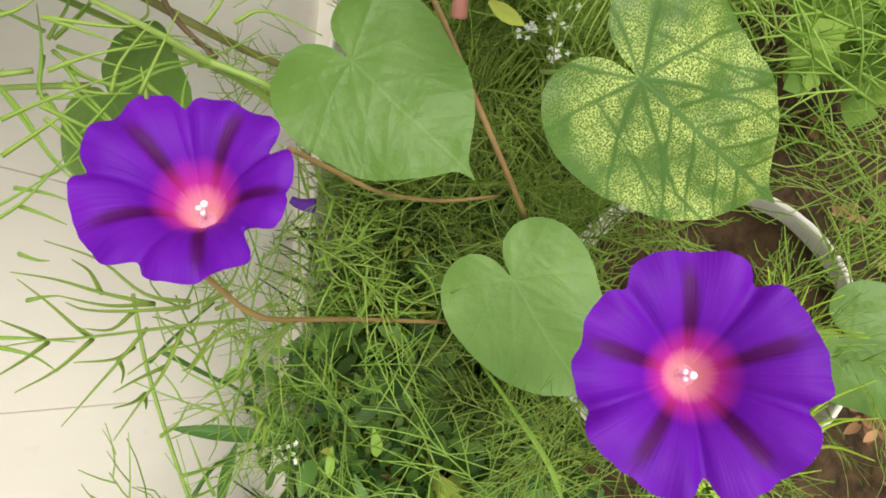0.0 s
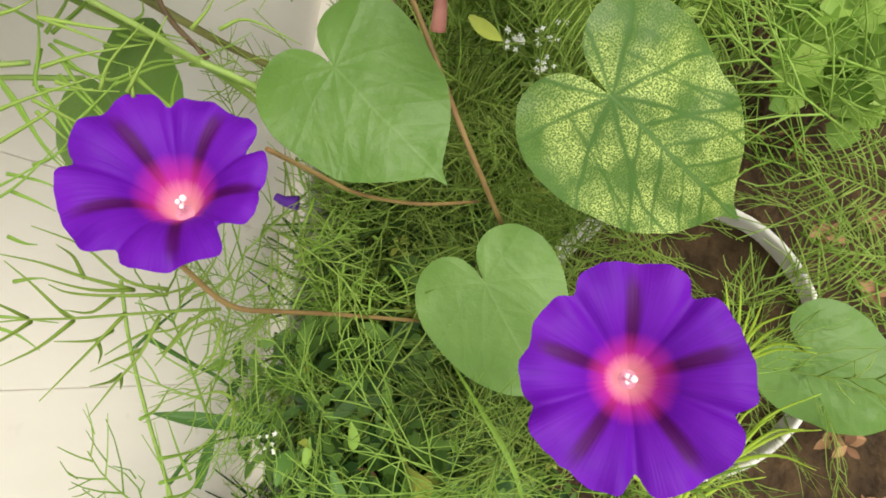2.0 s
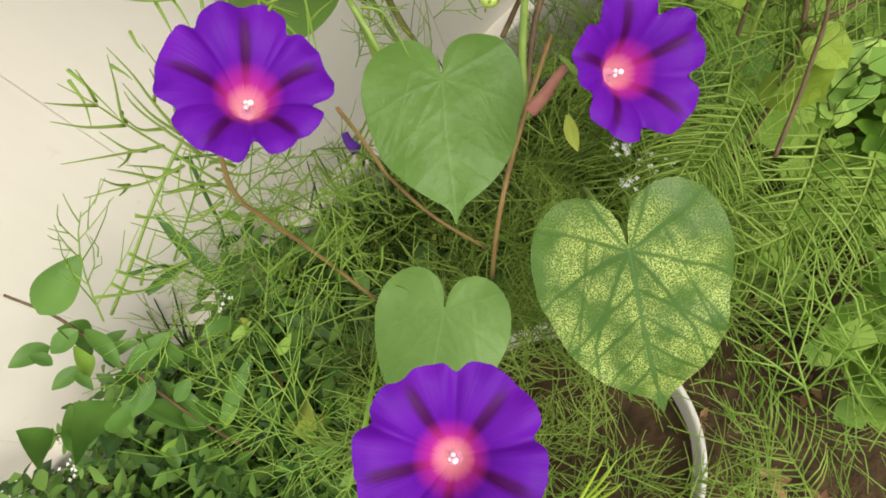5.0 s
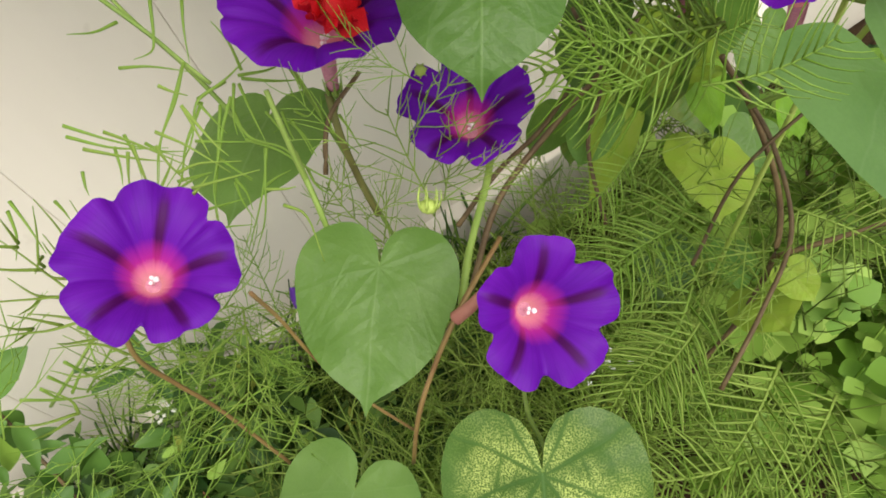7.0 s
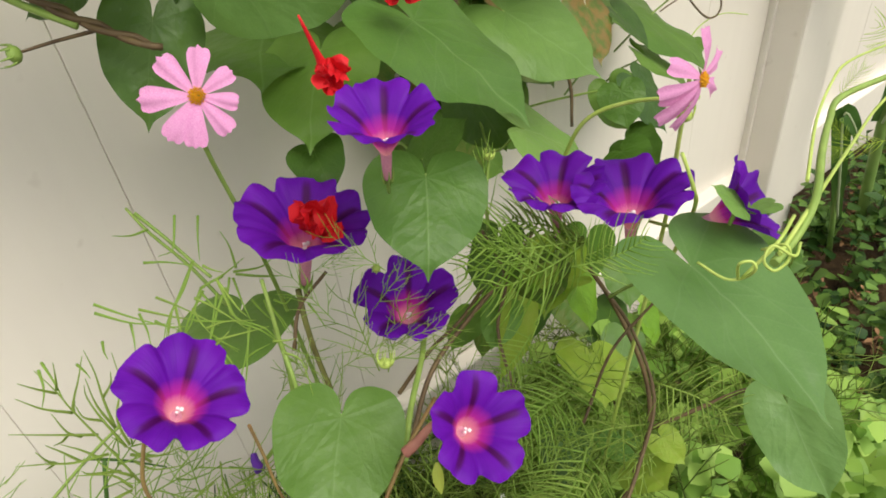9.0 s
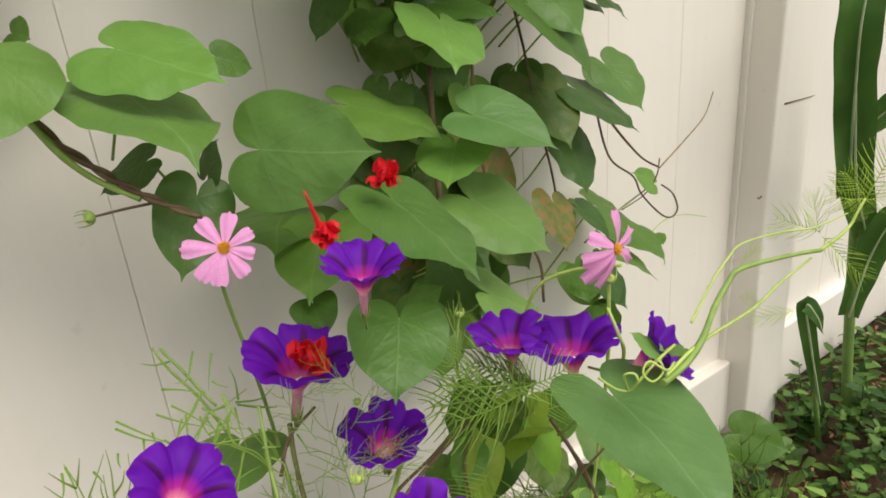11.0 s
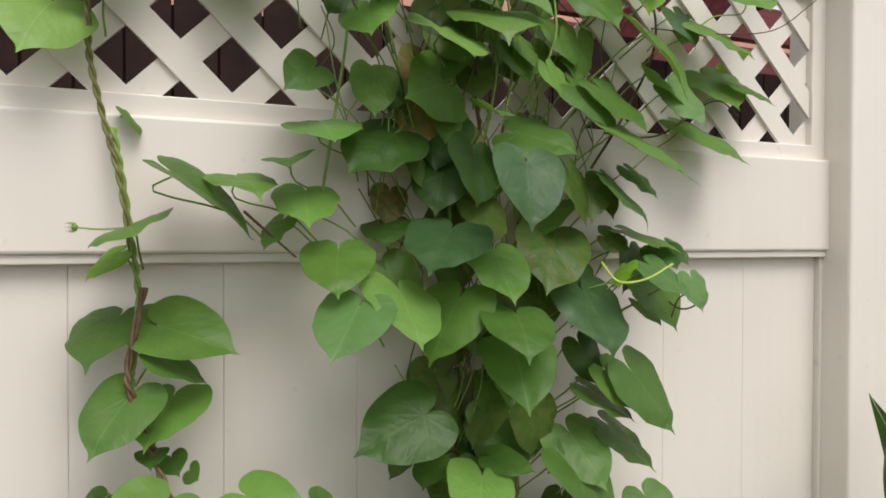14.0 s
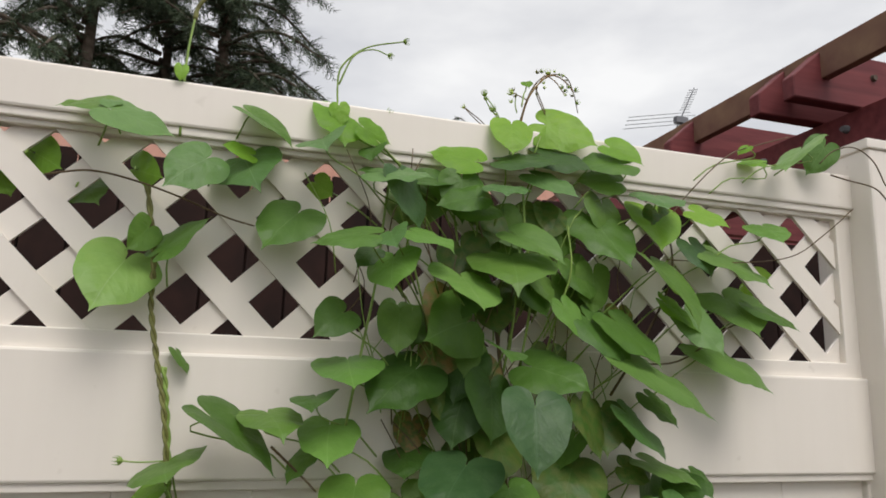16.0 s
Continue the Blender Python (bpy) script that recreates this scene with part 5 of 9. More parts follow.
part("shoot", tube([(-0.456, -0.100, 0.712), (-0.407, -0.100, 0.722), (-0.381, -0.100, 0.743), (-0.375, -0.100, 0.769)], .001, .001), "stem_brown", main_vine)
part("shoot", tube([(-0.424, -0.110, 0.649), (-0.367, -0.100, 0.667), (-0.286, -0.080, 0.653), (-0.204, -0.070, 0.624)], .0009, .0008), "stem_lime", main_vine)
part("stem", tube([(-0.470, -0.120, 1.213), (-0.472, -0.150, 1.202), (-0.457, -0.160, 1.204), (-0.443, -0.160, 1.216), (-0.457, -0.160, 1.223), (-0.472, -0.150, 1.216), (-0.476, -0.140, 1.189)], .0014, .0012), "stem_brown", main_vine)
part("stem", tube([(-0.611, -0.160, 1.269), (-0.606, -0.190, 1.245), (-0.570, -0.200, 1.248), (-0.527, -0.200, 1.267)], .0018, .0016), "stem_lime", main_vine)
part("stem", tube([(-0.703, -0.100, 0.983), (-0.706, -0.100, 0.897), (-0.703, -0.120, 0.798), (-0.657, -0.140, 0.718), (-0.658, -0.150, 0.660)], .002, .0018), "stem_brown", main_vine)
part("stem", tube([(-0.632, -0.090, 0.996), (-0.618, -0.090, 0.944), (-0.612, -0.100, 0.878), (-0.591, -0.100, 0.803), (-0.583, -0.100, 0.764)], .0016, .0014), "stem_brown", main_vine)
part("stem", tube([(-0.733, -0.050, 1.429), (-0.724, -0.070, 1.516), (-0.711, -0.060, 1.624), (-0.710, -0.050, 1.693)], .002, .0018), "stem_green", main_vine)
part("stem", tube([(-0.673, -0.060, 1.444), (-0.659, -0.080, 1.519), (-0.640, -0.090, 1.588), (-0.640, -0.080, 1.660)], .0018, .0016), "stem_green", main_vine)
part("stem", tube([(-0.840, -0.060, 1.446), (-0.870, -0.060, 1.558), (-0.889, -0.060, 1.623), (-0.905, -0.040, 1.704)], .0018, .0016), "stem_green", main_vine)
part("stem", tube([(-1.099, -0.377, 0.562), (-1.080, -0.378, 0.619), (-1.058, -0.372, 0.648), (-1.032, -0.363, 0.667), (-0.991, -0.339, 0.662)], 0.0015, 0.0015), "stem_red", low_vine)
part("stem", tube([(-1.153, -0.325, 0.760), (-1.166, -0.324, 0.726), (-1.166, -0.324, 0.693), (-1.164, -0.325, 0.649), (-1.161, -0.338, 0.567)], 0.0012, 0.0011), "stem_red", low_vine)
part("stem", tube([(-1.108, -0.340, 0.740), (-1.107, -0.337, 0.709), (-1.107, -0.338, 0.665), (-1.101, -0.348, 0.618), (-1.088, -0.363, 0.569)], 0.001056, 0.00099), "stem_red", low_vine)
part("stem", tube([(-1.022, -0.222, 0.706), (-1.029, -0.238, 0.688), (-1.032, -0.249, 0.661), (-1.033, -0.260, 0.635)], .0024, .0022), "stem_olive", low_vine)
part("stem", tube([(-1.033, -0.360, 0.653), (-1.010, -0.336, 0.661), (-0.977, -0.305, 0.662), (-0.946, -0.270, 0.654), (-0.895, -0.228, 0.642)], .0024, .0022), "stem_green", low_vine)
part("stem", tube([(-1.016, -0.338, 0.630), (-0.976, -0.315, 0.657), (-0.928, -0.306, 0.676), (-0.882, -0.300, 0.690), (-0.845, -0.284, 0.695)], .0019, .0017), "stem_brown", low_vine)
part("stem", tube([(-1.002, -0.309, 0.649), (-0.963, -0.295, 0.653), (-0.932, -0.297, 0.667), (-0.900, -0.283, 0.667)], .0016, .0015), "stem_brown", low_vine)
part("stem", tube([(-0.883, -0.400, 0.422), (-0.847, -0.401, 0.469), (-0.810, -0.390, 0.512), (-0.795, -0.369, 0.555), (-0.798, -0.336, 0.612), (-0.811, -0.315, 0.654)], .0022, .0020), "stem_brown", low_vine)
part("stem", tube([(-0.808, -0.391, 0.512), (-0.777, -0.409, 0.526), (-0.748, -0.426, 0.540), (-0.718, -0.440, 0.542)], .0020, .0018), "stem_brown", low_vine)
part("stem", tube([(-1.058, -0.263, 0.721), (-1.064, -0.288, 0.695), (-1.070, -0.300, 0.666)], .0018, .0016), "stem_green", low_vine)
part("stem", tube([(-1.049, -0.257, 0.688), (-1.032, -0.244, 0.709), (-1.005, -0.242, 0.725)], .0016, .0014), "stem_brown", low_vine)
part("stem", tube([(-0.890, -0.492, 0.815), (-0.860, -0.487, 0.814), (-0.832, -0.479, 0.817), (-0.788, -0.458, 0.814), (-0.743, -0.439, 0.809), (-0.705, -0.427, 0.806), (-0.623, -0.425, 0.791), (-0.563, -0.422, 0.776)], .0024, .0021), "stem_green", low_vine)
part("stem", tube([(-0.563, -0.422, 0.776), (-0.538, -0.424, 0.781), (-0.515, -0.424, 0.786), (-0.506, -0.425, 0.797), (-0.495, -0.426, 0.809)], .0018, .0013), "stem_lime", low_vine)
part("stem", tube([(-0.887, -0.492, 0.819), (-0.834, -0.479, 0.814), (-0.705, -0.442, 0.777), (-0.638, -0.426, 0.770), (-0.572, -0.419, 0.770)], .0012, .0011), "stem_lime", low_vine)
part("stem", tube([(-0.843, -0.477, 0.831), (-0.768, -0.442, 0.821), (-0.718, -0.424, 0.820), (-0.689, -0.418, 0.821), (-0.625, -0.414, 0.810), (-0.581, -0.422, 0.804), (-0.523, -0.424, 0.802)], .0010, .0008), "stem_lime", low_vine)
part("tendril", tube([(-0.910, -0.494, 0.836), (-0.910, -0.503, 0.844), (-0.910, -0.506, 0.838), (-0.916, -0.504, 0.834), (-0.919, -0.500, 0.839), (-0.914, -0.500, 0.844), (-0.908, -0.507, 0.839), (-0.896, -0.503, 0.837)], .0007, .0007), "stem_lime", low_vine)
part("tendril", tube([(-0.921, -0.492, 0.825), (-0.927, -0.494, 0.838), (-0.923, -0.497, 0.839), (-0.922, -0.499, 0.835), (-0.920, -0.493, 0.825), (-0.926, -0.488, 0.826), (-0.926, -0.475, 0.827)], .0007, .0007), "stem_lime", low_vine)
part("stem", tube([(-0.878, -0.490, 0.835), (-0.904, -0.497, 0.838), (-0.919, -0.493, 0.825)], .0009, .0009), "stem_lime", low_vine)
part("stem", tube([(-0.925, -0.449, 0.559), (-0.881, -0.432, 0.582), (-0.844, -0.412, 0.606), (-0.826, -0.373, 0.636), (-0.822, -0.336, 0.658)], .0016, .0014), "stem_brown", low_vine)
part("stem", tube([(-0.927, -0.348, 0.622), (-0.914, -0.317, 0.657), (-0.890, -0.301, 0.685), (-0.892, -0.279, 0.719)], .0014, .0012), "stem_brown", low_vine)
part("stem", tube([(-0.902, -0.394, 0.607), (-0.852, -0.376, 0.635), (-0.799, -0.377, 0.661), (-0.787, -0.372, 0.687)], .0012, .0010), "stem_brown", low_vine)


# ---- feathery foliage ----
def spine_arrays(lines):
    """Verts and faces (numpy) of thin three-sided blades along polylines of (point, radius)."""
    vs, fs = [], []
    for pts, r0, r1 in lines:
        n0 = len(vs)
        for i, p in enumerate(pts):
            d = pts[min(i + 1, len(pts) - 1)] - pts[max(i - 1, 0)]
            d = d.normalized()
            a = d.cross(Vector((0.02, 0.05, 1))).normalized()
            b = a.cross(d)
            r = r0 + (r1 - r0) * i / (len(pts) - 1)
            vs += [p + a * r, p - a * r, p + b * r * 0.6]
        for i in range(len(pts) - 1):
            k = n0 + 3 * i
            for s in range(3):
                q = (s + 1) % 3
                fs.append((k + s, k + q, k + 3 + q, k + 3 + s))
        fs.append((n0, n0 + 2, n0 + 1, n0 + 1))
    return np.array([tuple(v) for v in vs]), [f if f[2] != f[3] else f[:3] for f in fs]


def comb_lines(seed, pairs=12, reach=0.54, thick=0.0108):
    """A comb-like leaf: a rib with close pairs of needle lobes."""
    rnd = random.Random(seed)
    bow = rnd.uniform(-0.18, 0.18)
    rib = [Vector((bow * math.sin(t * 2.2), t, 0.10 * math.sin(t * 2.6))) for t in [i / 6 for i in range(7)]]
    out = [(rib, thick * 1.5, thick * 0.7)]
    for i in range(pairs):
        t = 0.06 + 0.92 * i / (pairs - 1)
        c = Vector((bow * math.sin(t * 2.2), t, 0.10 * math.sin(t * 2.6)))
        ln = reach * (0.45 + 0.75 * math.sin(math.pi * min(1, 0.18 + 0.80 * t))) * rnd.uniform(0.85, 1.1) * (0.55 if t > 0.93 else 1)
        for s in (1, -1):
            a = radians(rnd.uniform(58, 72) - 22 * t)
            d = Vector((s * math.sin(a), math.cos(a), rnd.uniform(-0.12, 0.12)))
            e = c + d * ln
            sag = rnd.uniform(-0.02, 0.07)
            out.append(([c, c + d * ln * 0.5 + Vector((0, -0.02, 0.02)), c + d * ln * 0.8 + Vector((0, 0.0, 0.01 - sag * 0.4)), e + Vector((0, 0.035, -0.02 - sag))], thick, thick * 0.35))
    return out


def thread_lines(seed, thick=0.0075, pairs=5):
    """A twice-divided thread leaf of a cosmos plant."""
    rnd = random.Random(seed)
    bow = rnd.uniform(-0.2, 0.2)
    at = lambda t: Vector((bow * math.sin(t * 1.9), t, 0.16 * math.sin(t * 2.2)))
    out = [([at(i / 5) for i in range(6)], thick * 1.25, thick * 0.7)]
    for i in range(pairs):
        t = 0.16 + 0.76 * i / (pairs - 1)
        for s in (1, -1):
            ln = (0.62 - 0.38 * (t - 0.2)) * rnd.uniform(0.65, 1.15)
            a = radians(rnd.uniform(26, 50))
            d = Vector((s * math.sin(a), math.cos(a), rnd.uniform(-0.3, 0.35)))
            c = at(t + rnd.uniform(-0.04, 0.04))
            hook = Vector((-s * rnd.uniform(-0.08, 0.16), rnd.uniform(-0.02, 0.18), rnd.uniform(-0.14, 0.10)))
            out.append(([c, c + d * ln * 0.4, c + d * ln * 0.75 + hook * 0.4, c + d * ln + hook], thick, thick * 0.5))
            for f in (0.30, 0.58):
                if rnd.random() < 0.5:
                    continue
                q = rnd.choice((1, -1))
                b = a * s + q * radians(rnd.uniform(22, 42))
                dd = Vector((math.sin(b), math.cos(b), rnd.uniform(-0.3, 0.3)))
                l2 = ln * rnd.uniform(0.35, 0.62)
                c2 = c + d * ln * f
                out.append(([c2, c2 + dd * l2 * 0.5, c2 + dd * l2 + hook * 0.5], thick * 0.9, thick * 0.4))
    return out


def blade_lines(seed):
    """A tuft of narrow grassy leaves from one point."""
    rnd = random.Random(seed)
    out = []
    for i in range(9):
        a, e = rnd.uniform(0, 6.28), rnd.uniform(0.25, 1.1)
        d = Vector((math.cos(a) * math.cos(e), math.sin(a) * math.cos(e), math.sin(e)))
        ln = rnd.uniform(0.5, 1.0)
        out.append(([Vector((0, 0, 0)), d * ln * 0.5 + Vector((0, 0, 0.04)), d * ln - Vector((0, 0, 0.06))], 0.02, 0.006))
    return out


def oval_arrays(seed, n=5, wide=0.32):
    """A little sprig: a stalk with small oval leaves, each a folded blade of eight faces."""
    rnd = random.Random(seed)
    vs, fs = [], []
    for i in range(n):
        t = (i + 0.5) / n
        a = i * 2.4 + rnd.uniform(-0.4, 0.4)
        e = rnd.uniform(-0.15, 0.6)
        y = Vector((math.cos(a) * math.cos(e), math.sin(a) * math.cos(e), math.sin(e)))
        x = y.cross(Vector((0, 0, 1))).normalized()
        z = x.cross(y)
        ln = rnd.uniform(0.20, 0.46)
        c = Vector((0.05 * math.sin(7 * t), 0.05 * math.cos(5 * t), t))
        k = len(vs)
        for u, v in ((0, 0), (0.55, 0.22), (0.95, 0.5), (0.55, 0.8), (0, 1), (-0.55, 0.8), (-0.95, 0.5), (-0.55, 0.22), (0, 0.5)):
            vs.append(c + y * (ln * v) + x * (u * wide * ln) + z * (abs(u) * 0.07 * ln - 0.12 * ln * v * v))
        for j in range(8):
            fs.append((k + j, k + (j + 1) % 8, k + 8))
    tv, tf = spine_arrays([([Vector((0, 0, 0)), Vector((0.03, 0, 0.5)), Vector((0.05, 0, 1))], 0.022, 0.012)])
    k = len(vs)
    fs += [tuple(k + q for q in f) for f in tf]
    return np.array([tuple(v) for v in vs] + [tuple(v) for v in tv]), fs


def coarse_lines(seed, thick=0.0125):
    """An open, once-divided leaf with a few long narrow lobes."""
    rnd = random.Random(seed)
    bow = rnd.uniform(-0.12, 0.12)
    at = lambda t: Vector((bow * math.sin(t * 1.9), t, 0.10 * math.sin(t * 2.2)))
    out = [([at(i / 5) for i in range(6)], thick * 0.9, thick * 0.55)]
    for i in range(4):
        t = 0.14 + 0.21 * i + rnd.uniform(-0.06, 0.06)
        for s in (1, -1):
            if rnd.random() < 0.28:
                continue
            c = at(t + 0.03 * s)
            a = radians(rnd.uniform(24, 46))
            ln = (0.50 - 0.24 * t) * rnd.uniform(0.75, 1.1)
            d = Vector((s * math.sin(a), math.cos(a), rnd.uniform(-0.25, 0.25)))
            out.append(([c, c + d * ln * 0.55 + Vector((0, -0.01, 0)), c + d * ln + Vector((0, 0.03, 0))], thick, thick * 0.45))
            if i < 3 and rnd.random() < 0.3:
                b = a * s - s * radians(rnd.uniform(25, 45))
                dd = Vector((math.sin(b), math.cos(b), 0.1))
                c2 = c + d * ln * 0.45
                out.append(([c2, c2 + dd * ln * 0.22, c2 + dd * ln * 0.42], thick * 0.9, thick * 0.4))
    return out


COMBS = [spine_arrays(comb_lines(i)) for i in range(5)]
THREADS = [spine_arrays(thread_lines(10 + i)) for i in range(6)]
YOUNG = [spine_arrays(comb_lines(40 + i, 12, 0.66, 0.010)) for i in range(4)]
COARSE = [spine_arrays(coarse_lines(80 + i)) for i in range(6)]
TUFTS = [spine_arrays(blade_lines(30 + i)) for i in range(4)]
SPRIGS = [oval_arrays(50 + i, 10, 0.25) for i in range(5)]
ROUNDS = [oval_arrays(60 + i, 8, 0.52) for i in range(5)]


def mesh_from(name, vs, fs, material):
    me = bpy.data.meshes.new(name)
    me.from_pydata([tuple(v) for v in vs], [], fs)
    me.polygons.foreach_set("use_smooth", [True] * len(me.polygons))
    me.materials.append(MATS[material])
    return me


def frame_to(base, tip, facing):
    y = (Vector(tip) - Vector(base))
    ln = y.length
    y.normalize()
    z = Vector(facing)
    z = (z - y * z.dot(y)).normalized()
    return Matrix.Translation(base) @ Matrix((y.cross(z), y, z)).transposed().to_4x4() @ Matrix.Diagonal((ln, ln, ln, 1))


FROND_MESH = {}


def frond(plant, kind, base, tip, facing, material="feather_light", wide=1.0):
    sets = {"comb": COMBS, "thread": THREADS, "coarse": COARSE, "young": YOUNG, "tuft": TUFTS}[kind]
    i = (len(plant.children) * 3 + 1) % len(sets)
    key = (kind, i, material)
    if key not in FROND_MESH:
        FROND_MESH[key] = mesh_from("frond", *sets[i], material)
    ob = part("frond", FROND_MESH[key], None, plant)
    ob.matrix_basis = frame_to(base, tip, facing) @ Matrix.Diagonal((wide, 1, wide, 1))
    return ob


def scatter(name, label, category, sets, count, place, length, material, seed, rise=(0.1, 1.0)):
    """Uncountable growth: many small fronds joined into one mesh."""
    rnd = random.Random(seed)
    V, Fs, k = [], [], 0
    for i in range(count):
        p = place(rnd)
        if p is None:
            continue
        a, e = rnd.uniform(0, 6.28), rnd.uniform(*rise)
        d = Vector((math.cos(a) * math.cos(e), math.sin(a) * math.cos(e), math.sin(e)))
        ln = rnd.uniform(*length)
        vs, fs = sets[rnd.randrange(len(sets))]
        f = Vector((rnd.uniform(-0.5, 0.5), rnd.uniform(-1, 0.2), rnd.uniform(0.2, 1)))
        if sets is SPRIGS or sets is ROUNDS or sets is TUFTS:
            m = np.array(Matrix.Translation(p) @ Euler((rnd.uniform(-0.5, 0.5), rnd.uniform(-0.5, 0.5), a)).to_matrix().to_4x4() @ Matrix.Scale(ln, 4))
        else:
            m = np.array(frame_to(p, p + d * ln, f))
        V.append(vs @ m[:3, :3].T + m[:3, 3])
        Fs += [tuple(q + k for q in g) for g in fs]
        k += len(vs)
    ob = part(name, mesh_from(name, np.concatenate(V), Fs, material), None)
    return tagged(ob, label, category, kind="stuff")


def in_box(x0, x1, y0, y1, z0, z1, keep=None):
    def place(rnd):
        p = Vector((rnd.uniform(x0, x1), rnd.uniform(y0, y1), rnd.uniform(z0, z1)))
        return p if keep is None or keep(p) else None
    return place


POT = Vector((-1.146, -0.463, 0))
clear_of_pot = lambda p: (p.xy - POT.xy).length > 0.09 or p.y > -0.42
scatter("cosmos_foliage", "fine thread-like green cosmos foliage filling the bed", "foliage", THREADS, 310,
        in_box(-1.10, -0.60, -0.40, -0.05, 0.24, 0.56, lambda p: clear_of_pot(p) and (p.x < -0.76 or p.y > -0.20) and p.z < (0.05 if p.x > -0.94 else -0.05) - 1.6 * p.y), (0.07, 0.13), "feather_mid", 1, (-0.5, 1.2))
# lower layer of the same foliage, coloured darker to imitate shade in the gaps
scatter("cosmos_foliage", "thread-like foliage low in the bed, its green darkened as shade", "foliage", THREADS, 380,
        in_box(-1.28, -0.50, -0.45, -0.04, 0.08, 0.40, lambda p: clear_of_pot(p) and p.z < (0.05 if p.x > -0.94 else -0.05) - 1.6 * p.y), (0.08, 0.14), "feather_shaded", 2, (-0.3, 1.3))
scatter("cypress_vine_foliage", "comb-like cypress vine foliage spreading over the bed", "foliage", COMBS, 7,
        in_box(-0.98, -0.50, -0.56, -0.20, 0.22, 0.50, lambda p: (p.x > -0.93 or p.y > -0.42) and p.x < -0.82 + 0.3 * (p.z - 0.3) - 0.3 * (-0.35 - p.y)), (0.06, 0.11), "feather_mid", 3, (-0.6, 0.8))
scatter("cypress_vine_foliage", "yellow-green feathery foliage beside the pot", "foliage", THREADS, 170,
        in_box(-1.16, -0.55, -0.80, -0.35, 0.10, 0.42, lambda p: (p.xy - POT.xy).length > 0.135 and p.x < -0.87 and p.x > -1.16 - 0.5 * (p.y + 0.55)), (0.07, 0.12), "feather_light", 4, (-0.5, 1.0))
scatter("cosmos_foliage", "thin foliage growing out of and round the pot", "foliage", THREADS, 170,
        in_box(-1.26, -0.98, -0.56, -0.33, 0.385, 0.47, lambda p: (p.y > -0.455 or (p.xy - POT.xy).length < 0.085) and p.x < -0.99), (0.05, 0.09), "feather_mid", 12, (-0.2, 0.9))
scatter("cosmos_foliage", "thread-like foliage along the foot of the fence", "foliage", THREADS, 150,
        in_box(-1.40, -0.92, -0.15, -0.05, 0.05, 0.24), (0.07, 0.12), "feather_mid", 15, (0.0, 1.2))
scatter("cosmos_foliage", "open spray of thread-like foliage before the fence rail", "foliage", THREADS, 26,
        in_box(-1.14, -0.97, -0.32, -0.16, 0.36, 0.56, lambda p: p.z < 0.08 - 1.6 * p.y), (0.06, 0.10), "feather_mid", 16, (-0.2, 1.0))
scatter("cosmos_foliage", "bright thread-like foliage standing off the white boards", "foliage", THREADS, 95,
        in_box(-1.30, -1.11, -0.30, -0.08, 0.20, 0.68, lambda p: 0.14 - 1.4 * p.y < p.z < 0.29 - 1.4 * p.y), (0.05, 0.085), "feather_light", 17, (-0.2, 1.1))
scatter("weeds", "low dark green weeds at the foot of the fence", "weeds", SPRIGS, 620,
        in_box(-1.75, -0.95, -0.36, -0.04, 0.0, 0.20, lambda p: p.x < -1.19 or p.z < 0.02 - 1.3 * p.y), (0.03, 0.085), "weed_green", 5)
scatter("weeds", "small bright green rounded weeds on the soil", "weeds", ROUNDS, 480,
        in_box(-0.86, -0.36, -0.66, -0.16, 0.04, 0.33, lambda p: p.z < 0.33 - 0.25 * abs(p.x + 0.7)), (0.05, 0.11), "weed_bright", 6)
scatter("weeds", "mixed green weeds between the plants and the corn", "weeds", SPRIGS, 560,
        in_box(0.10, 2.2, -0.9, -0.075, 0.0, 0.10), (0.05, 0.11), "weed_green", 7)
scatter("weeds", "tall leafy weeds leaning on the white fence", "weeds", SPRIGS, 620,
        in_box(-1.80, -1.05, -0.32, -0.05, 0.10, 0.30, lambda p: p.x < -1.19 or p.z < -0.04 - 1.3 * p.y), (0.04, 0.09), "weed_green", 10)
scatter("weeds", "scattered green weeds on bare soil by the post", "weeds", ROUNDS, 240,
        in_box(-0.32, 0.35, -0.80, -0.10, 0.0, 0.08), (0.04, 0.09), "weed_green", 11)
scatter("grass", "narrow green grass blades along the fence foot", "grass", TUFTS, 280,
        in_box(-1.5, -0.9, -0.30, -0.04, 0.0, 0.22), (0.08, 0.2), "weed_green", 8)
scatter("weeds", "pale and yellowing small leaves among the weeds", "weeds", SPRIGS, 60,
        in_box(-1.6, -0.9, -0.34, -0.05, 0.04, 0.22), (0.03, 0.07), "leaf_plain_yellow", 14)
scatter("leaf_litter", "brown dry leaves and stalks on the soil", "litter", SPRIGS, 260,
        in_box(-1.4, 1.2, -0.95, -0.06, 0.0, 0.03), (0.03, 0.06), "dry_litter", 9)


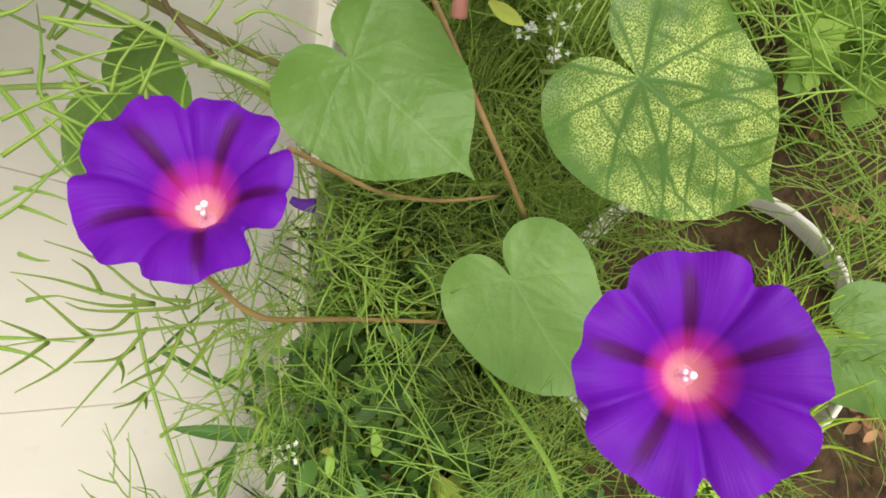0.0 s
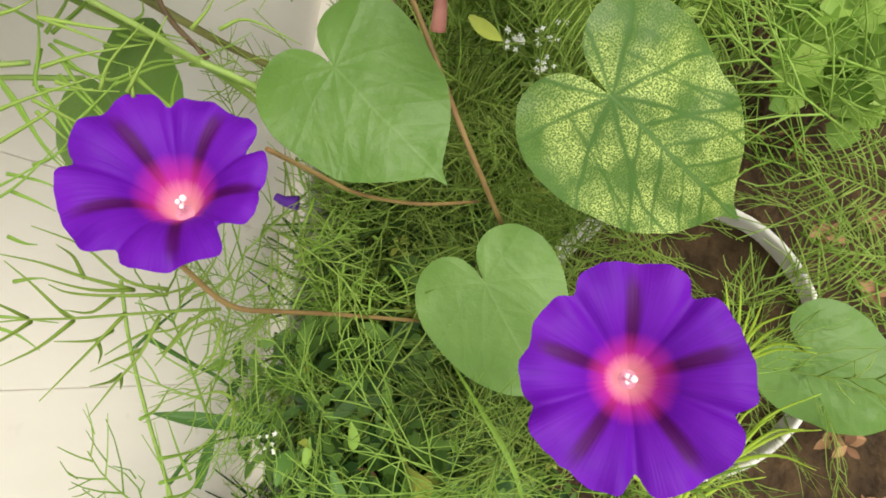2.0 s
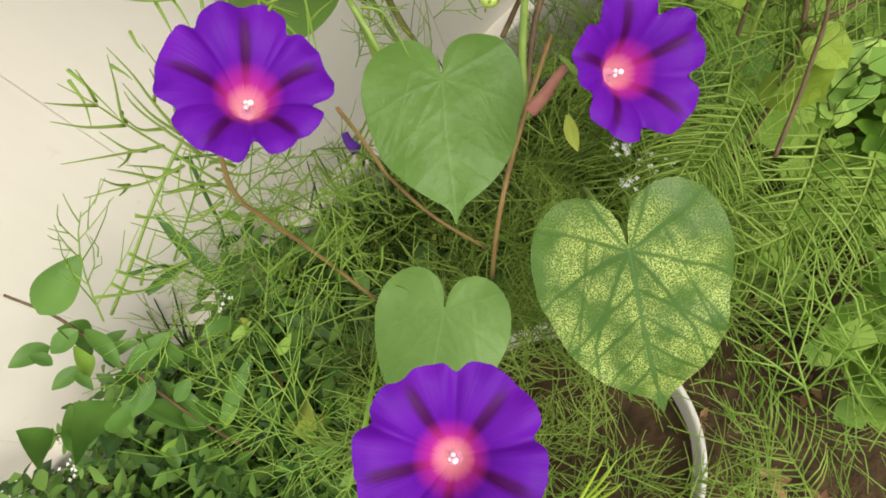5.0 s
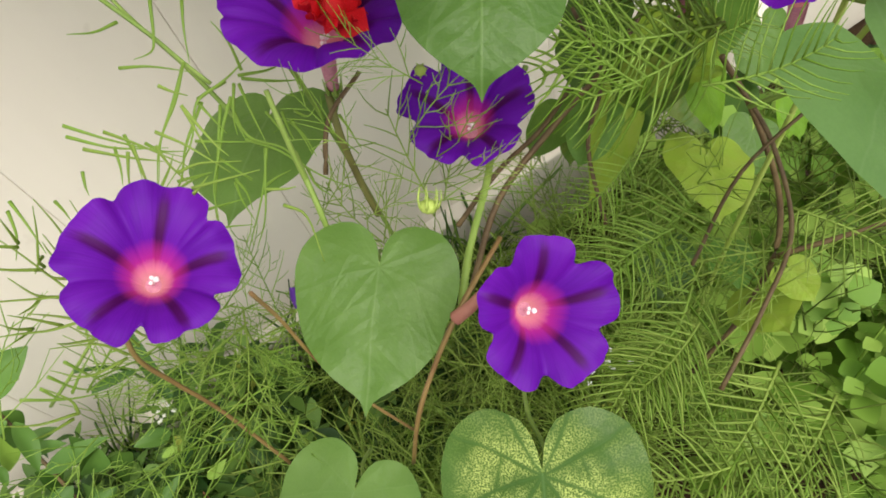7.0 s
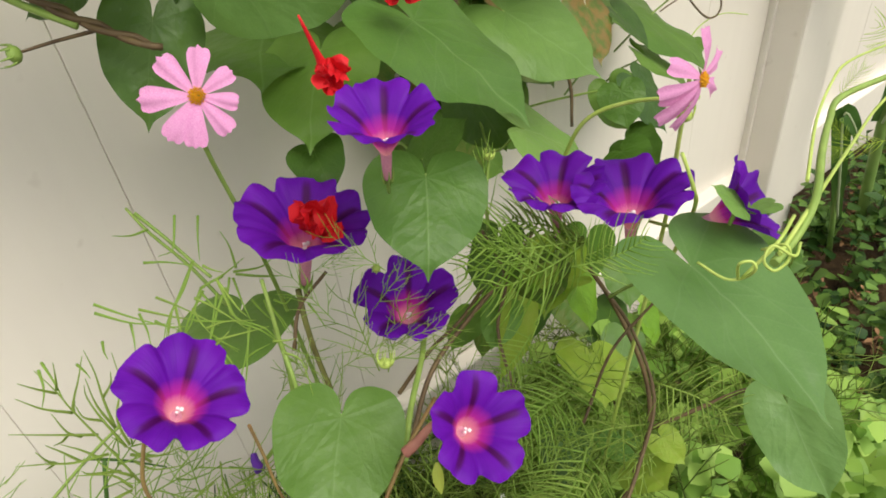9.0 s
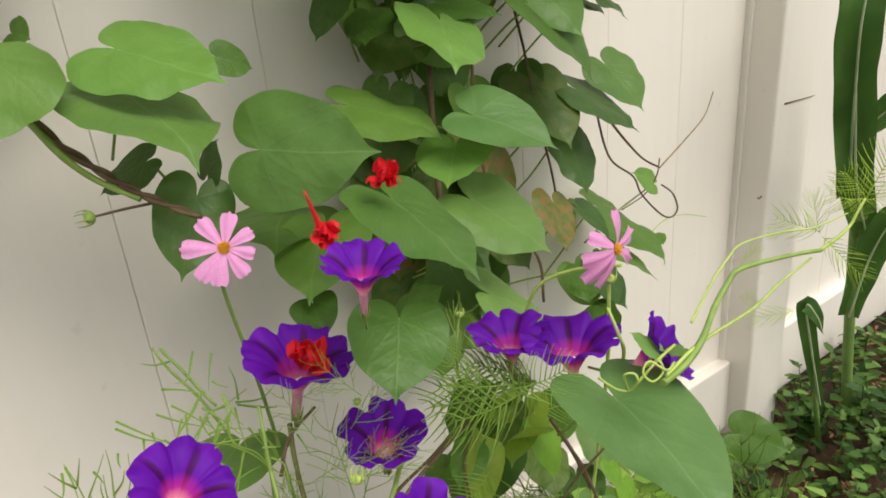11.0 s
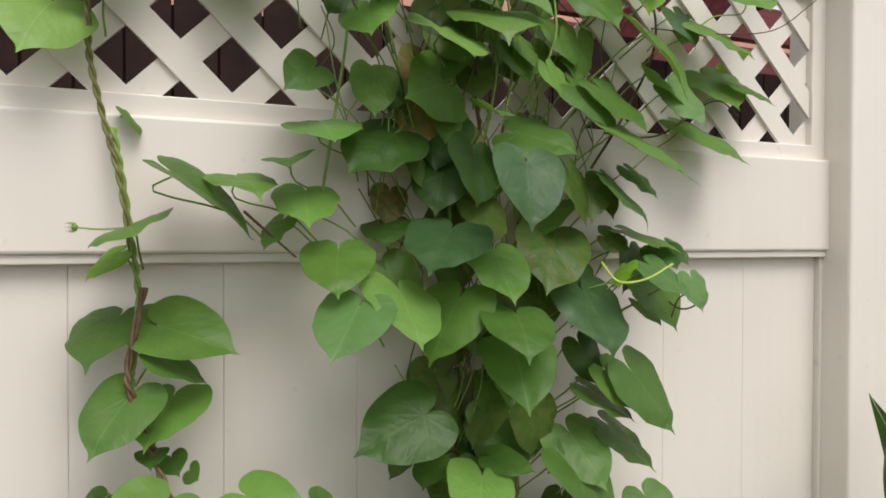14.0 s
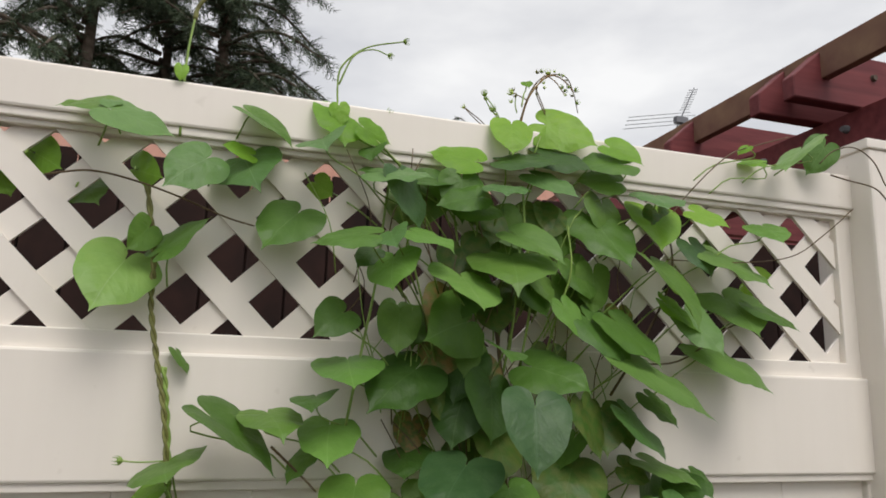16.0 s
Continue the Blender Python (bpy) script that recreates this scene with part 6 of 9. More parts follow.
# ---- plant pot ----
def plant_pot():
    pot = empty("plant_pot", "round white plastic plant pot with a rolled rim", "plant pot", (POT.x, POT.y, 0))
    bm = bmesh.new()
    N = 48
    prof = [(0.080, 0.0), (0.083, 0.02), (0.100, 0.370), (0.1005, 0.380), (0.1065, 0.382), (0.1085, 0.389), (0.1080, 0.397), (0.1060, 0.400), (0.1038, 0.398),
            (0.1028, 0.392), (0.1010, 0.385), (0.0980, 0.360)]
    rings = [[bm.verts.new((POT.x + r * math.cos(2 * math.pi * i / N), POT.y + r * math.sin(2 * math.pi * i / N), z)) for i in range(N)] for r, z in prof]
    for a, b in zip(rings, rings[1:]):
        for i in range(N):
            bm.faces.new((a[i], a[(i + 1) % N], b[(i + 1) % N], b[i]))
    bm.faces.new(rings[0][::-1])
    part("pot_body", smooth(bm), "plant_pot", pot)
    bm = bmesh.new()
    c = bm.verts.new((POT.x, POT.y, 0.378))
    last = None
    R = [[bm.verts.new((POT.x + r * math.cos(2 * math.pi * i / 32), POT.y + r * math.sin(2 * math.pi * i / 32), 0.372 + 0.010 * noise.noise(Vector((i * 0.6, r * 40, 1))))) for i in range(32)] for r in (0.03, 0.06, 0.085, 0.1005)]
    for i in range(32):
        bm.faces.new((c, R[0][i], R[0][(i + 1) % 32]))
        for a, b in zip(R, R[1:]):
            bm.faces.new((a[i], b[i], b[(i + 1) % 32], a[(i + 1) % 32]))
    part("potting_soil", smooth(bm), "soil", pot)
    return pot


plant_pot()


# ---- cosmos ----
def petal_mesh(seed, wide=0.42, reflex=0.0):
    rnd = random.Random(seed)
    bm = bmesh.new()
    rows = []
    for j in range(9):
        t = j / 8
        w = wide * (0.22 + 1.05 * t ** 0.8 * (1.0 if t < 0.85 else 1 - 0.9 * (t - 0.85) / 0.15 * 0.35))
        row = []
        for i in range(7):
            u = (i - 3) / 3
            tooth = 0.035 * math.cos(u * 7.5) * (t == 1)
            zz = 0.05 * math.cos(u * 6) * t - 0.10 * u * u * t + 0.14 * t - 0.22 * t * t - reflex * t * t + 0.04 * noise.noise(Vector((u, t * 2, seed)))
            row.append(bm.verts.new((u * w * 0.5, t * (1 - 0.06 * u * u) + tooth, zz)))
        rows.append(row)
    for a, b in zip(rows, rows[1:]):
        for i in range(6):
            bm.faces.new((a[i], a[i + 1], b[i + 1], b[i]))
    me = bpy.data.meshes.new("petal")
    smooth(bm).to_mesh(me)
    bm.free()
    me.materials.append(MATS["cosmos_pink"])
    return me


def cosmos_flower(plant, at, facing, ray, size, petals, reflex=0.0):
    z = Vector(facing).normalized()
    y = Vector(ray)
    y = (y - z * y.dot(z)).normalized()
    m = Matrix.Translation(at) @ Matrix((y.cross(z), y, z)).transposed().to_4x4() @ Matrix.Scale(size, 4)
    bm = bmesh.new()
    rnd = random.Random(3)
    for i in range(46):
        a, r = i * 2.39996, 0.16 * math.sqrt(i / 46)
        h = 0.10 * (1 - (r / 0.17) ** 2) + 0.02
        add_tube(bm, [(r * math.cos(a), r * math.sin(a), -0.02), (r * math.cos(a) * 1.05, r * math.sin(a) * 1.05, h + rnd.uniform(0, 0.05))], 0.020, 0.017, 5, 1)
    disc = part("flower", smooth(bm), "cosmos_disc", plant, "pink cosmos flower with a yellow disc")
    disc.matrix_basis = m
    for i, (deg, k, tilt) in enumerate(petals):
        p = part("petal", petal_mesh(i, 0.48, reflex), None, disc)
        p.matrix_basis = Matrix.Rotation(radians(deg), 4, "Z") @ Matrix.Translation((0, 0.10, 0)) @ Matrix.Rotation(radians(tilt), 4, "X") @ Matrix.Scale(k, 4)
    bm = bmesh.new()
    for i in range(8):
        q = 2 * math.pi * i / 8
        add_tube(bm, [(0.05 * math.cos(q), 0.05 * math.sin(q), -0.08), (0.15 * math.cos(q), 0.15 * math.sin(q), -0.05), (0.26 * math.cos(q), 0.26 * math.sin(q), -0.10)], 0.03, 0.006, 4, 2)
    bmesh.ops.create_icosphere(bm, subdivisions=2, radius=0.11, matrix=Matrix.Translation((0, 0, -0.09)) @ Matrix.Diagonal((1, 1, 0.75, 1)))
    part("calyx", smooth(bm), "stem_green", disc)
    return disc


# ---- crumpled scarlet flowers ----
def scarlet_flower(at, facing, up, size, tube_len, label):
    z = Vector(facing).normalized()
    y = Vector(up)
    y = (y - z * y.dot(z)).normalized()
    m = Matrix.Translation(at) @ Matrix((y.cross(z), y, z)).transposed().to_4x4() @ Matrix.Scale(size, 4)
    bm = bmesh.new()
    rnd = random.Random(int(size * 1e5) + 7)
    for k in range(9):
        a, e = k * 2.39996 + rnd.uniform(-0.4, 0.4), rnd.uniform(0.05, 1.25)
        out = Vector((math.cos(a) * math.cos(e), math.sin(a) * math.cos(e) - 0.1, math.sin(e)))
        side = out.cross(Vector((0.2, 0.1, 1))).normalized()
        rows = []
        for j in range(7):
            t = j / 6
            row = []
            for i in range(7):
                u = (i - 3) / 3
                w = 0.40 * math.sin(0.35 + 2.35 * t)
                p = out * (0.15 + 0.85 * t) + side * (u * w) + out.cross(side) * (0.16 * math.sin(u * 4 + k) * t + 0.22 * u * u - 0.25 * t * t)
                p += Vector((noise.noise(p * 3 + Vector((k, 0, 0))), noise.noise(p * 3 + Vector((0, k, 0))), noise.noise(p * 3 + Vector((0, 0, k))))) * 0.13
                row.append(bm.verts.new(p))
            rows.append(row)
        for a_, b_ in zip(rows, rows[1:]):
            for i in range(6):
                bm.faces.new((a_[i], a_[i + 1], b_[i + 1], b_[i]))
    bmesh.ops.create_icosphere(bm, subdivisions=2, radius=0.42, matrix=Matrix.Translation((0, 0, 0.1)))
    ob = part("fallen_flower", smooth(bm), "scarlet_petal")
    ob.matrix_basis = m
    tagged(ob, label, "flower", "scarlet flowers")
    if tube_len:
        part("flower_tube", tube([(0, 0.2, 0), (0, 0.75, 0.05), (0, tube_len, 0.0)], 0.24, 0.05, 8, 4), "scarlet_petal", ob)
    return ob


def ribbon(pts, width, facing, keel=0.25, steps=6, taper=(0.55, 0.0), ripple=0.0):
    """A long strap leaf with a keel, widest in the middle."""
    bm = bmesh.new()
    line = curve_points(pts, steps)
    rows = []
    for i, p in enumerate(line):
        t = i / (len(line) - 1)
        d = (line[min(i + 1, len(line) - 1)] - line[max(i - 1, 0)]).normalized()
        s = d.cross(Vector(facing)).normalized()
        nrm = s.cross(d)
        w = width * (taper[0] + (1 - taper[0]) * min(1, t * 3)) * (1 if t < 0.55 else 1 - (1 - taper[1]) * ((t - 0.55) / 0.45) ** 1.6)
        rows.append([bm.verts.new(p + s * (u * w * 0.5) + nrm * (abs(u) * w * keel - 0.1 * w + ripple * w * abs(u) * math.sin(t * 30 + u * 2))) for u in (-1, -0.6, -0.08, 0.08, 0.6, 1)])
    for a, b in zip(rows, rows[1:]):
        for i in range(5):
            bm.faces.new((a[i], a[i + 1], b[i + 1], b[i]))
    return smooth(bm)


# ---- cosmos and cypress vine plants ----
cosmos = empty("cosmos_plant", "tall cosmos plants with thread-like leaves and pink flowers", "flowering plant", (-1.0, -0.3, 0.0))
cypress = empty("cypress_vine", "bright green cypress vine with comb-like leaves", "climbing vine", (-0.85, -0.4, 0.0))
frond(cosmos, "thread", (-1.165, -0.274, 0.626), (-1.221, -0.237, 0.634), (0.000, -0.555, 0.832), "feather_mid", .9)
frond(cosmos, "thread", (-1.143, -0.300, 0.651), (-1.118, -0.329, 0.642), (-0.066, -0.533, 0.843), "feather_light", .7)
frond(cosmos, "thread", (-1.039, -0.267, 0.579), (-1.016, -0.221, 0.601), (-0.291, -0.491, 0.821), "feather_mid", .9)
frond(cosmos, "thread", (-1.126, -0.292, 0.671), (-1.164, -0.332, 0.650), (0.035, -0.634, 0.773), "feather_mid", 1.0)
frond(cosmos, "thread", (-1.093, -0.285, 0.631), (-1.139, -0.296, 0.624), (-0.049, -0.595, 0.802), "feather_mid", 1.0)
frond(cosmos, "thread", (-1.068, -0.238, 0.633), (-1.023, -0.229, 0.640), (-0.102, -0.661, 0.743), "feather_mid", 1.0)
frond(cosmos, "thread", (-1.214, -0.338, 0.600), (-1.268, -0.358, 0.588), (0.241, -0.454, 0.858), "feather_light", 1.2)
frond(cosmos, "thread", (-1.215, -0.413, 0.641), (-1.251, -0.398, 0.647), (0.290, -0.323, 0.901), "feather_light", 1.0)
frond(cosmos, "thread", (-1.223, -0.414, 0.640), (-1.192, -0.419, 0.639), (0.309, -0.319, 0.896), "feather_light", 1.0)
frond(cosmos, "thread", (-1.033, -0.287, 0.769), (-1.010, -0.299, 0.771), (-0.209, -0.739, 0.640), "feather_light", .7)
frond(cosmos, "thread", (-1.011, -0.305, 0.677), (-1.004, -0.267, 0.716), (-0.231, -0.603, 0.764), "feather_mid", 1.0)
frond(cosmos, "thread", (-1.039, -0.295, 0.643), (-1.042, -0.254, 0.680), (-0.158, -0.590, 0.792), "feather_mid", 1.0)
frond(cosmos, "coarse", (-1.021, -0.342, 0.726), (-0.978, -0.363, 0.728), (-0.242, -0.603, 0.760), "feather_light", .5)
frond(cosmos, "thread", (-1.001, -0.297, 0.661), (-0.960, -0.287, 0.690), (-0.244, -0.594, 0.766), "feather_mid", 1.0)
frond(cosmos, "coarse", (-1.134, -0.271, 0.631), (-1.178, -0.265, 0.614), (0.040, -0.615, 0.787), "feather_mid", 1.0)
frond(cosmos, "coarse", (-1.082, -0.263, 0.622), (-1.134, -0.272, 0.586), (-0.064, -0.616, 0.785), "feather_mid", 1.1)
frond(cosmos, "coarse", (-0.892, -0.288, 0.724), (-0.864, -0.251, 0.774), (-0.478, -0.613, 0.630), "feather_light", .5)
frond(cosmos, "thread", (-1.239, -0.385, 0.622), (-1.240, -0.319, 0.649), (0.146, -0.349, 0.926), "feather_light", .7)
frond(cosmos, "thread", (-1.240, -0.382, 0.612), (-1.192, -0.331, 0.642), (0.146, -0.349, 0.926), "feather_light", .6)
frond(cosmos, "thread", (-1.242, -0.378, 0.603), (-1.194, -0.400, 0.602), (0.146, -0.349, 0.926), "feather_light", .7)
frond(cosmos, "thread", (-1.237, -0.389, 0.632), (-1.264, -0.353, 0.642), (0.146, -0.349, 0.926), "feather_light", .7)
frond(cosmos, "thread", (-1.241, -0.385, 0.633), (-1.240, -0.436, 0.612), (0.157, -0.361, 0.919), "feather_light", .7)
frond(cosmos, "tuft", (-1.221, -0.477, 0.620), (-1.201, -0.458, 0.631), (0.102, -0.099, 0.990), "feather_light", 1.6)
frond(cosmos, "tuft", (-1.224, -0.465, 0.624), (-1.202, -0.473, 0.625), (0.113, -0.134, 0.985), "feather_light", 1.6)
frond(cosmos, "tuft", (-1.217, -0.492, 0.603), (-1.191, -0.518, 0.597), (0.086, -0.050, 0.995), "feather_light", 1.4)
frond(cosmos, "thread", (-1.171, -0.494, 0.545), (-1.118, -0.525, 0.541), (-0.039, -0.040, 0.998), "feather_light", .8)
frond(cosmos, "thread", (-1.176, -0.501, 0.541), (-1.152, -0.538, 0.530), (-0.028, -0.023, 0.999), "feather_light", .8)
frond(cosmos, "thread", (-1.030, -0.352, 0.584), (-1.045, -0.394, 0.564), (-0.365, -0.368, 0.855), "feather_mid", .8)
frond(cosmos, "thread", (-1.009, -0.565, 0.467), (-0.954, -0.487, 0.509), (-0.343, 0.107, 0.933), "feather_light", 1.0)
frond(cosmos, "thread", (-0.958, -0.592, 0.431), (-0.898, -0.500, 0.480), (-0.398, 0.142, 0.906), "feather_light", 1.0)
frond(cypress, "comb", (-0.913, -0.416, 0.581), (-0.967, -0.413, 0.556), (-0.399, -0.311, 0.863), "feather_mid", .95)
frond(cypress, "comb", (-0.863, -0.353, 0.738), (-0.938, -0.314, 0.735), (-0.577, -0.505, 0.641), "feather_light", .8)
frond(cypress, "comb", (-0.860, -0.346, 0.732), (-0.900, -0.312, 0.742), (-0.572, -0.511, 0.641), "feather_light", .8)
frond(cypress, "comb", (-0.930, -0.408, 0.568), (-0.993, -0.431, 0.542), (-0.319, -0.262, 0.911), "feather_mid", .9)
frond(cypress, "comb", (-0.867, -0.449, 0.516), (-0.951, -0.470, 0.488), (-0.404, -0.150, 0.902), "feather_mid", 1.0)
frond(cypress, "comb", (-0.844, -0.482, 0.487), (-0.921, -0.494, 0.466), (-0.423, -0.079, 0.903), "feather_mid", 1.0)
frond(cypress, "comb", (-0.845, -0.275, 0.668), (-0.873, -0.246, 0.682), (-0.499, -0.550, 0.670), "feather_light", .7)
frond(cypress, "comb", (-0.814, -0.283, 0.644), (-0.762, -0.291, 0.647), (-0.533, -0.501, 0.681), "feather_mid", .9)
frond(cypress, "comb", (-1.047, -0.604, 0.433), (-1.038, -0.544, 0.459), (-0.256, 0.172, 0.951), "feather_mid", .8)
frond(cypress, "comb", (-1.079, -0.613, 0.424), (-1.074, -0.551, 0.450), (-0.197, 0.188, 0.962), "feather_mid", .8)
frond(cypress, "comb", (-0.911, -0.350, 0.675), (-0.945, -0.340, 0.649), (-0.465, -0.604, 0.647), "feather_light", .9)
frond(cypress, "comb", (-0.956, -0.403, 0.798), (-0.965, -0.387, 0.816), (-0.498, -0.661, 0.561), "feather_light", .8)
frond(cypress, "comb", (-0.941, -0.414, 0.796), (-0.907, -0.430, 0.810), (-0.529, -0.635, 0.563), "feather_light", .8)
frond(cypress, "comb", (-0.905, -0.380, 0.634), (-0.953, -0.377, 0.611), (-0.438, -0.405, 0.803), "feather_light", 1.0)
frond(cypress, "comb", (-0.921, -0.407, 0.571), (-0.969, -0.406, 0.547), (-0.375, -0.324, 0.869), "feather_light", 1.0)
frond(cypress, "comb", (-0.891, -0.389, 0.563), (-0.962, -0.407, 0.530), (-0.370, -0.309, 0.876), "feather_light", 1.0)
frond(cypress, "comb", (-0.815, -0.392, 0.581), (-0.785, -0.442, 0.552), (-0.508, -0.292, 0.810), "feather_mid", 1.0)
frond(cypress, "comb", (-0.849, -0.438, 0.423), (-0.912, -0.435, 0.408), (-0.361, -0.164, 0.918), "feather_mid", 1.0)
frond(cypress, "comb", (-0.841, -0.435, 0.428), (-0.834, -0.487, 0.391), (-0.375, -0.169, 0.912), "feather_mid", 1.0)
frond(cosmos, "thread", (-1.003, -0.328, 0.778), (-1.021, -0.303, 0.802), (-0.359, -0.754, 0.551), "feather_light", .8)
frond(cosmos, "thread", (-1.016, -0.329, 0.757), (-0.983, -0.341, 0.780), (-0.328, -0.741, 0.586), "feather_light", .8)
frond(cosmos, "thread", (-1.037, -0.317, 0.752), (-1.047, -0.295, 0.783), (-0.282, -0.757, 0.590), "feather_light", .8)
frond(cosmos, "thread", (-1.017, -0.340, 0.734), (-0.983, -0.361, 0.738), (-0.323, -0.712, 0.624), "feather_mid", .8)
frond(cosmos, "thread", (-1.051, -0.340, 0.740), (-1.021, -0.353, 0.755), (-0.262, -0.731, 0.630), "feather_mid", .8)
frond(cypress, "comb", (-0.868, -0.360, 0.743), (-0.929, -0.316, 0.752), (-0.578, -0.501, 0.644), "feather_light", .9)
frond(cypress, "comb", (-0.869, -0.361, 0.742), (-0.934, -0.335, 0.732), (-0.577, -0.499, 0.647), "feather_light", .9)
frond(cypress, "comb", (-0.864, -0.354, 0.737), (-0.894, -0.317, 0.755), (-0.576, -0.504, 0.644), "feather_light", .7)
frond(cypress, "young", (-0.493, -0.427, 0.809), (-0.519, -0.404, 0.820), (-0.884, -0.351, 0.310), "feather_young", .8)
frond(cypress, "young", (-0.493, -0.427, 0.809), (-0.505, -0.407, 0.835), (-0.884, -0.351, 0.310), "feather_young", .8)
frond(cypress, "young", (-0.493, -0.427, 0.810), (-0.459, -0.432, 0.848), (-0.884, -0.351, 0.309), "feather_young", .8)
frond(cypress, "young", (-0.496, -0.426, 0.808), (-0.468, -0.444, 0.810), (-0.882, -0.353, 0.312), "feather_young", .7)
frond(cypress, "young", (-0.510, -0.426, 0.789), (-0.497, -0.427, 0.805), (-0.871, -0.356, 0.339), "feather_young", .8)
frond(cypress, "young", (-0.558, -0.420, 0.788), (-0.538, -0.452, 0.751), (-0.851, -0.384, 0.358), "feather_young", .45)
frond(cypress, "young", (-0.559, -0.418, 0.790), (-0.553, -0.405, 0.824), (-0.850, -0.387, 0.357), "feather_young", .45)
frond(cypress, "young", (-0.568, -0.421, 0.796), (-0.596, -0.395, 0.811), (-0.851, -0.388, 0.353), "feather_young", .6)
frond(cypress, "young", (-0.697, -0.422, 0.802), (-0.679, -0.427, 0.816), (-0.792, -0.456, 0.406), "feather_young", .45)
frond(cypress, "young", (-0.623, -0.416, 0.810), (-0.634, -0.409, 0.808), (-0.831, -0.425, 0.358), "feather_young", .6)
frond(cypress, "young", (-0.658, -0.421, 0.751), (-0.665, -0.411, 0.764), (-0.787, -0.421, 0.451), "feather_young", .6)
frond(cypress, "young", (-0.615, -0.432, 0.736), (-0.650, -0.410, 0.733), (-0.808, -0.383, 0.449), "feather_young", .35)
# single lobes of the cosmos leaves that stand out against the boards
part("frond", tube([(-1.168, -0.309, 0.712), (-1.172, -0.296, 0.730), (-1.178, -0.280, 0.756), (-1.180, -0.275, 0.771), (-1.183, -0.272, 0.786)], 0.0008, 0.0002, 5, 4), "feather_mid", cosmos)
part("frond", tube([(-1.178, -0.276, 0.753), (-1.176, -0.278, 0.760), (-1.168, -0.276, 0.771), (-1.161, -0.274, 0.782)], 0.0009, 0.0002, 5, 4), "feather_mid", cosmos)
part("frond", tube([(-1.165, -0.289, 0.739), (-1.163, -0.282, 0.755), (-1.160, -0.277, 0.770), (-1.159, -0.273, 0.784)], 0.0009, 0.0002, 5, 4), "feather_mid", cosmos)
part("frond", tube([(-1.180, -0.267, 0.764), (-1.177, -0.270, 0.774), (-1.174, -0.272, 0.785)], 0.0009, 0.0002, 5, 4), "feather_mid", cosmos)
part("frond", tube([(-1.181, -0.268, 0.763), (-1.187, -0.271, 0.774), (-1.192, -0.274, 0.785)], 0.0009, 0.0002, 5, 4), "feather_mid", cosmos)
part("frond", tube([(-1.179, -0.277, 0.753), (-1.189, -0.278, 0.766), (-1.196, -0.278, 0.780)], 0.0009, 0.0002, 5, 4), "feather_mid", cosmos)
part("frond", tube([(-1.174, -0.288, 0.740), (-1.187, -0.289, 0.753), (-1.206, -0.288, 0.770)], 0.0009, 0.0002, 5, 4), "feather_mid", cosmos)
part("frond", tube([(-1.174, -0.297, 0.732), (-1.189, -0.298, 0.740), (-1.199, -0.298, 0.749), (-1.210, -0.299, 0.759)], 0.0009, 0.0002, 5, 4), "feather_mid", cosmos)
part("frond", tube([(-1.197, -0.291, 0.740), (-1.199, -0.295, 0.749), (-1.200, -0.297, 0.759)], 0.0009, 0.0002, 5, 4), "feather_mid", cosmos)
part("frond", tube([(-1.187, -0.294, 0.735), (-1.191, -0.295, 0.748), (-1.195, -0.296, 0.759)], 0.0009, 0.0002, 5, 4), "feather_mid", cosmos)
part("frond", tube([(-1.181, -0.286, 0.743), (-1.185, -0.288, 0.753), (-1.186, -0.287, 0.768)], 0.0009, 0.0002, 5, 4), "feather_mid", cosmos)
part("frond", tube([(-1.163, -0.277, 0.752), (-1.156, -0.280, 0.761), (-1.153, -0.283, 0.771)], 0.0009, 0.0002, 5, 4), "feather_mid", cosmos)
part("frond", tube([(-1.165, -0.289, 0.739), (-1.167, -0.285, 0.756), (-1.165, -0.281, 0.773)], 0.0009, 0.0002, 5, 4), "feather_mid", cosmos)
part("frond", tube([(-1.165, -0.298, 0.731), (-1.168, -0.289, 0.748), (-1.169, -0.283, 0.762), (-1.167, -0.283, 0.771)], 0.0009, 0.0002, 5, 4), "feather_mid", cosmos)
part("frond", tube([(-1.186, -0.283, 0.746), (-1.189, -0.291, 0.751), (-1.192, -0.297, 0.757)], 0.0009, 0.0002, 5, 4), "feather_mid", cosmos)
part("frond", tube([(-1.197, -0.291, 0.740), (-1.199, -0.298, 0.746), (-1.200, -0.304, 0.752)], 0.0009, 0.0002, 5, 4), "feather_mid", cosmos)
part("frond", tube([(-1.176, -0.273, 0.756), (-1.176, -0.281, 0.761), (-1.177, -0.289, 0.764)], 0.0009, 0.0002, 5, 4), "feather_mid", cosmos)
part("frond", tube([(-1.163, -0.298, 0.731), (-1.162, -0.291, 0.746), (-1.152, -0.284, 0.761), (-1.148, -0.278, 0.778)], 0.0009, 0.0002, 5, 4), "feather_mid", cosmos)
part("frond", tube([(-1.178, -0.297, 0.732), (-1.183, -0.297, 0.744), (-1.189, -0.298, 0.756)], 0.0009, 0.0002, 5, 4), "feather_mid", cosmos)
part("frond", tube([(-1.169, -0.310, 0.721), (-1.177, -0.308, 0.734), (-1.180, -0.306, 0.747)], 0.0009, 0.0002, 5, 4), "feather_mid", cosmos)
part("frond", tube([(-1.173, -0.306, 0.725), (-1.185, -0.307, 0.736), (-1.187, -0.310, 0.744)], 0.0009, 0.0002, 5, 4), "feather_mid", cosmos)
part("frond", tube([(-1.168, -0.285, 0.744), (-1.175, -0.286, 0.754), (-1.175, -0.287, 0.766)], 0.0009, 0.0002, 5, 4), "feather_mid", cosmos)
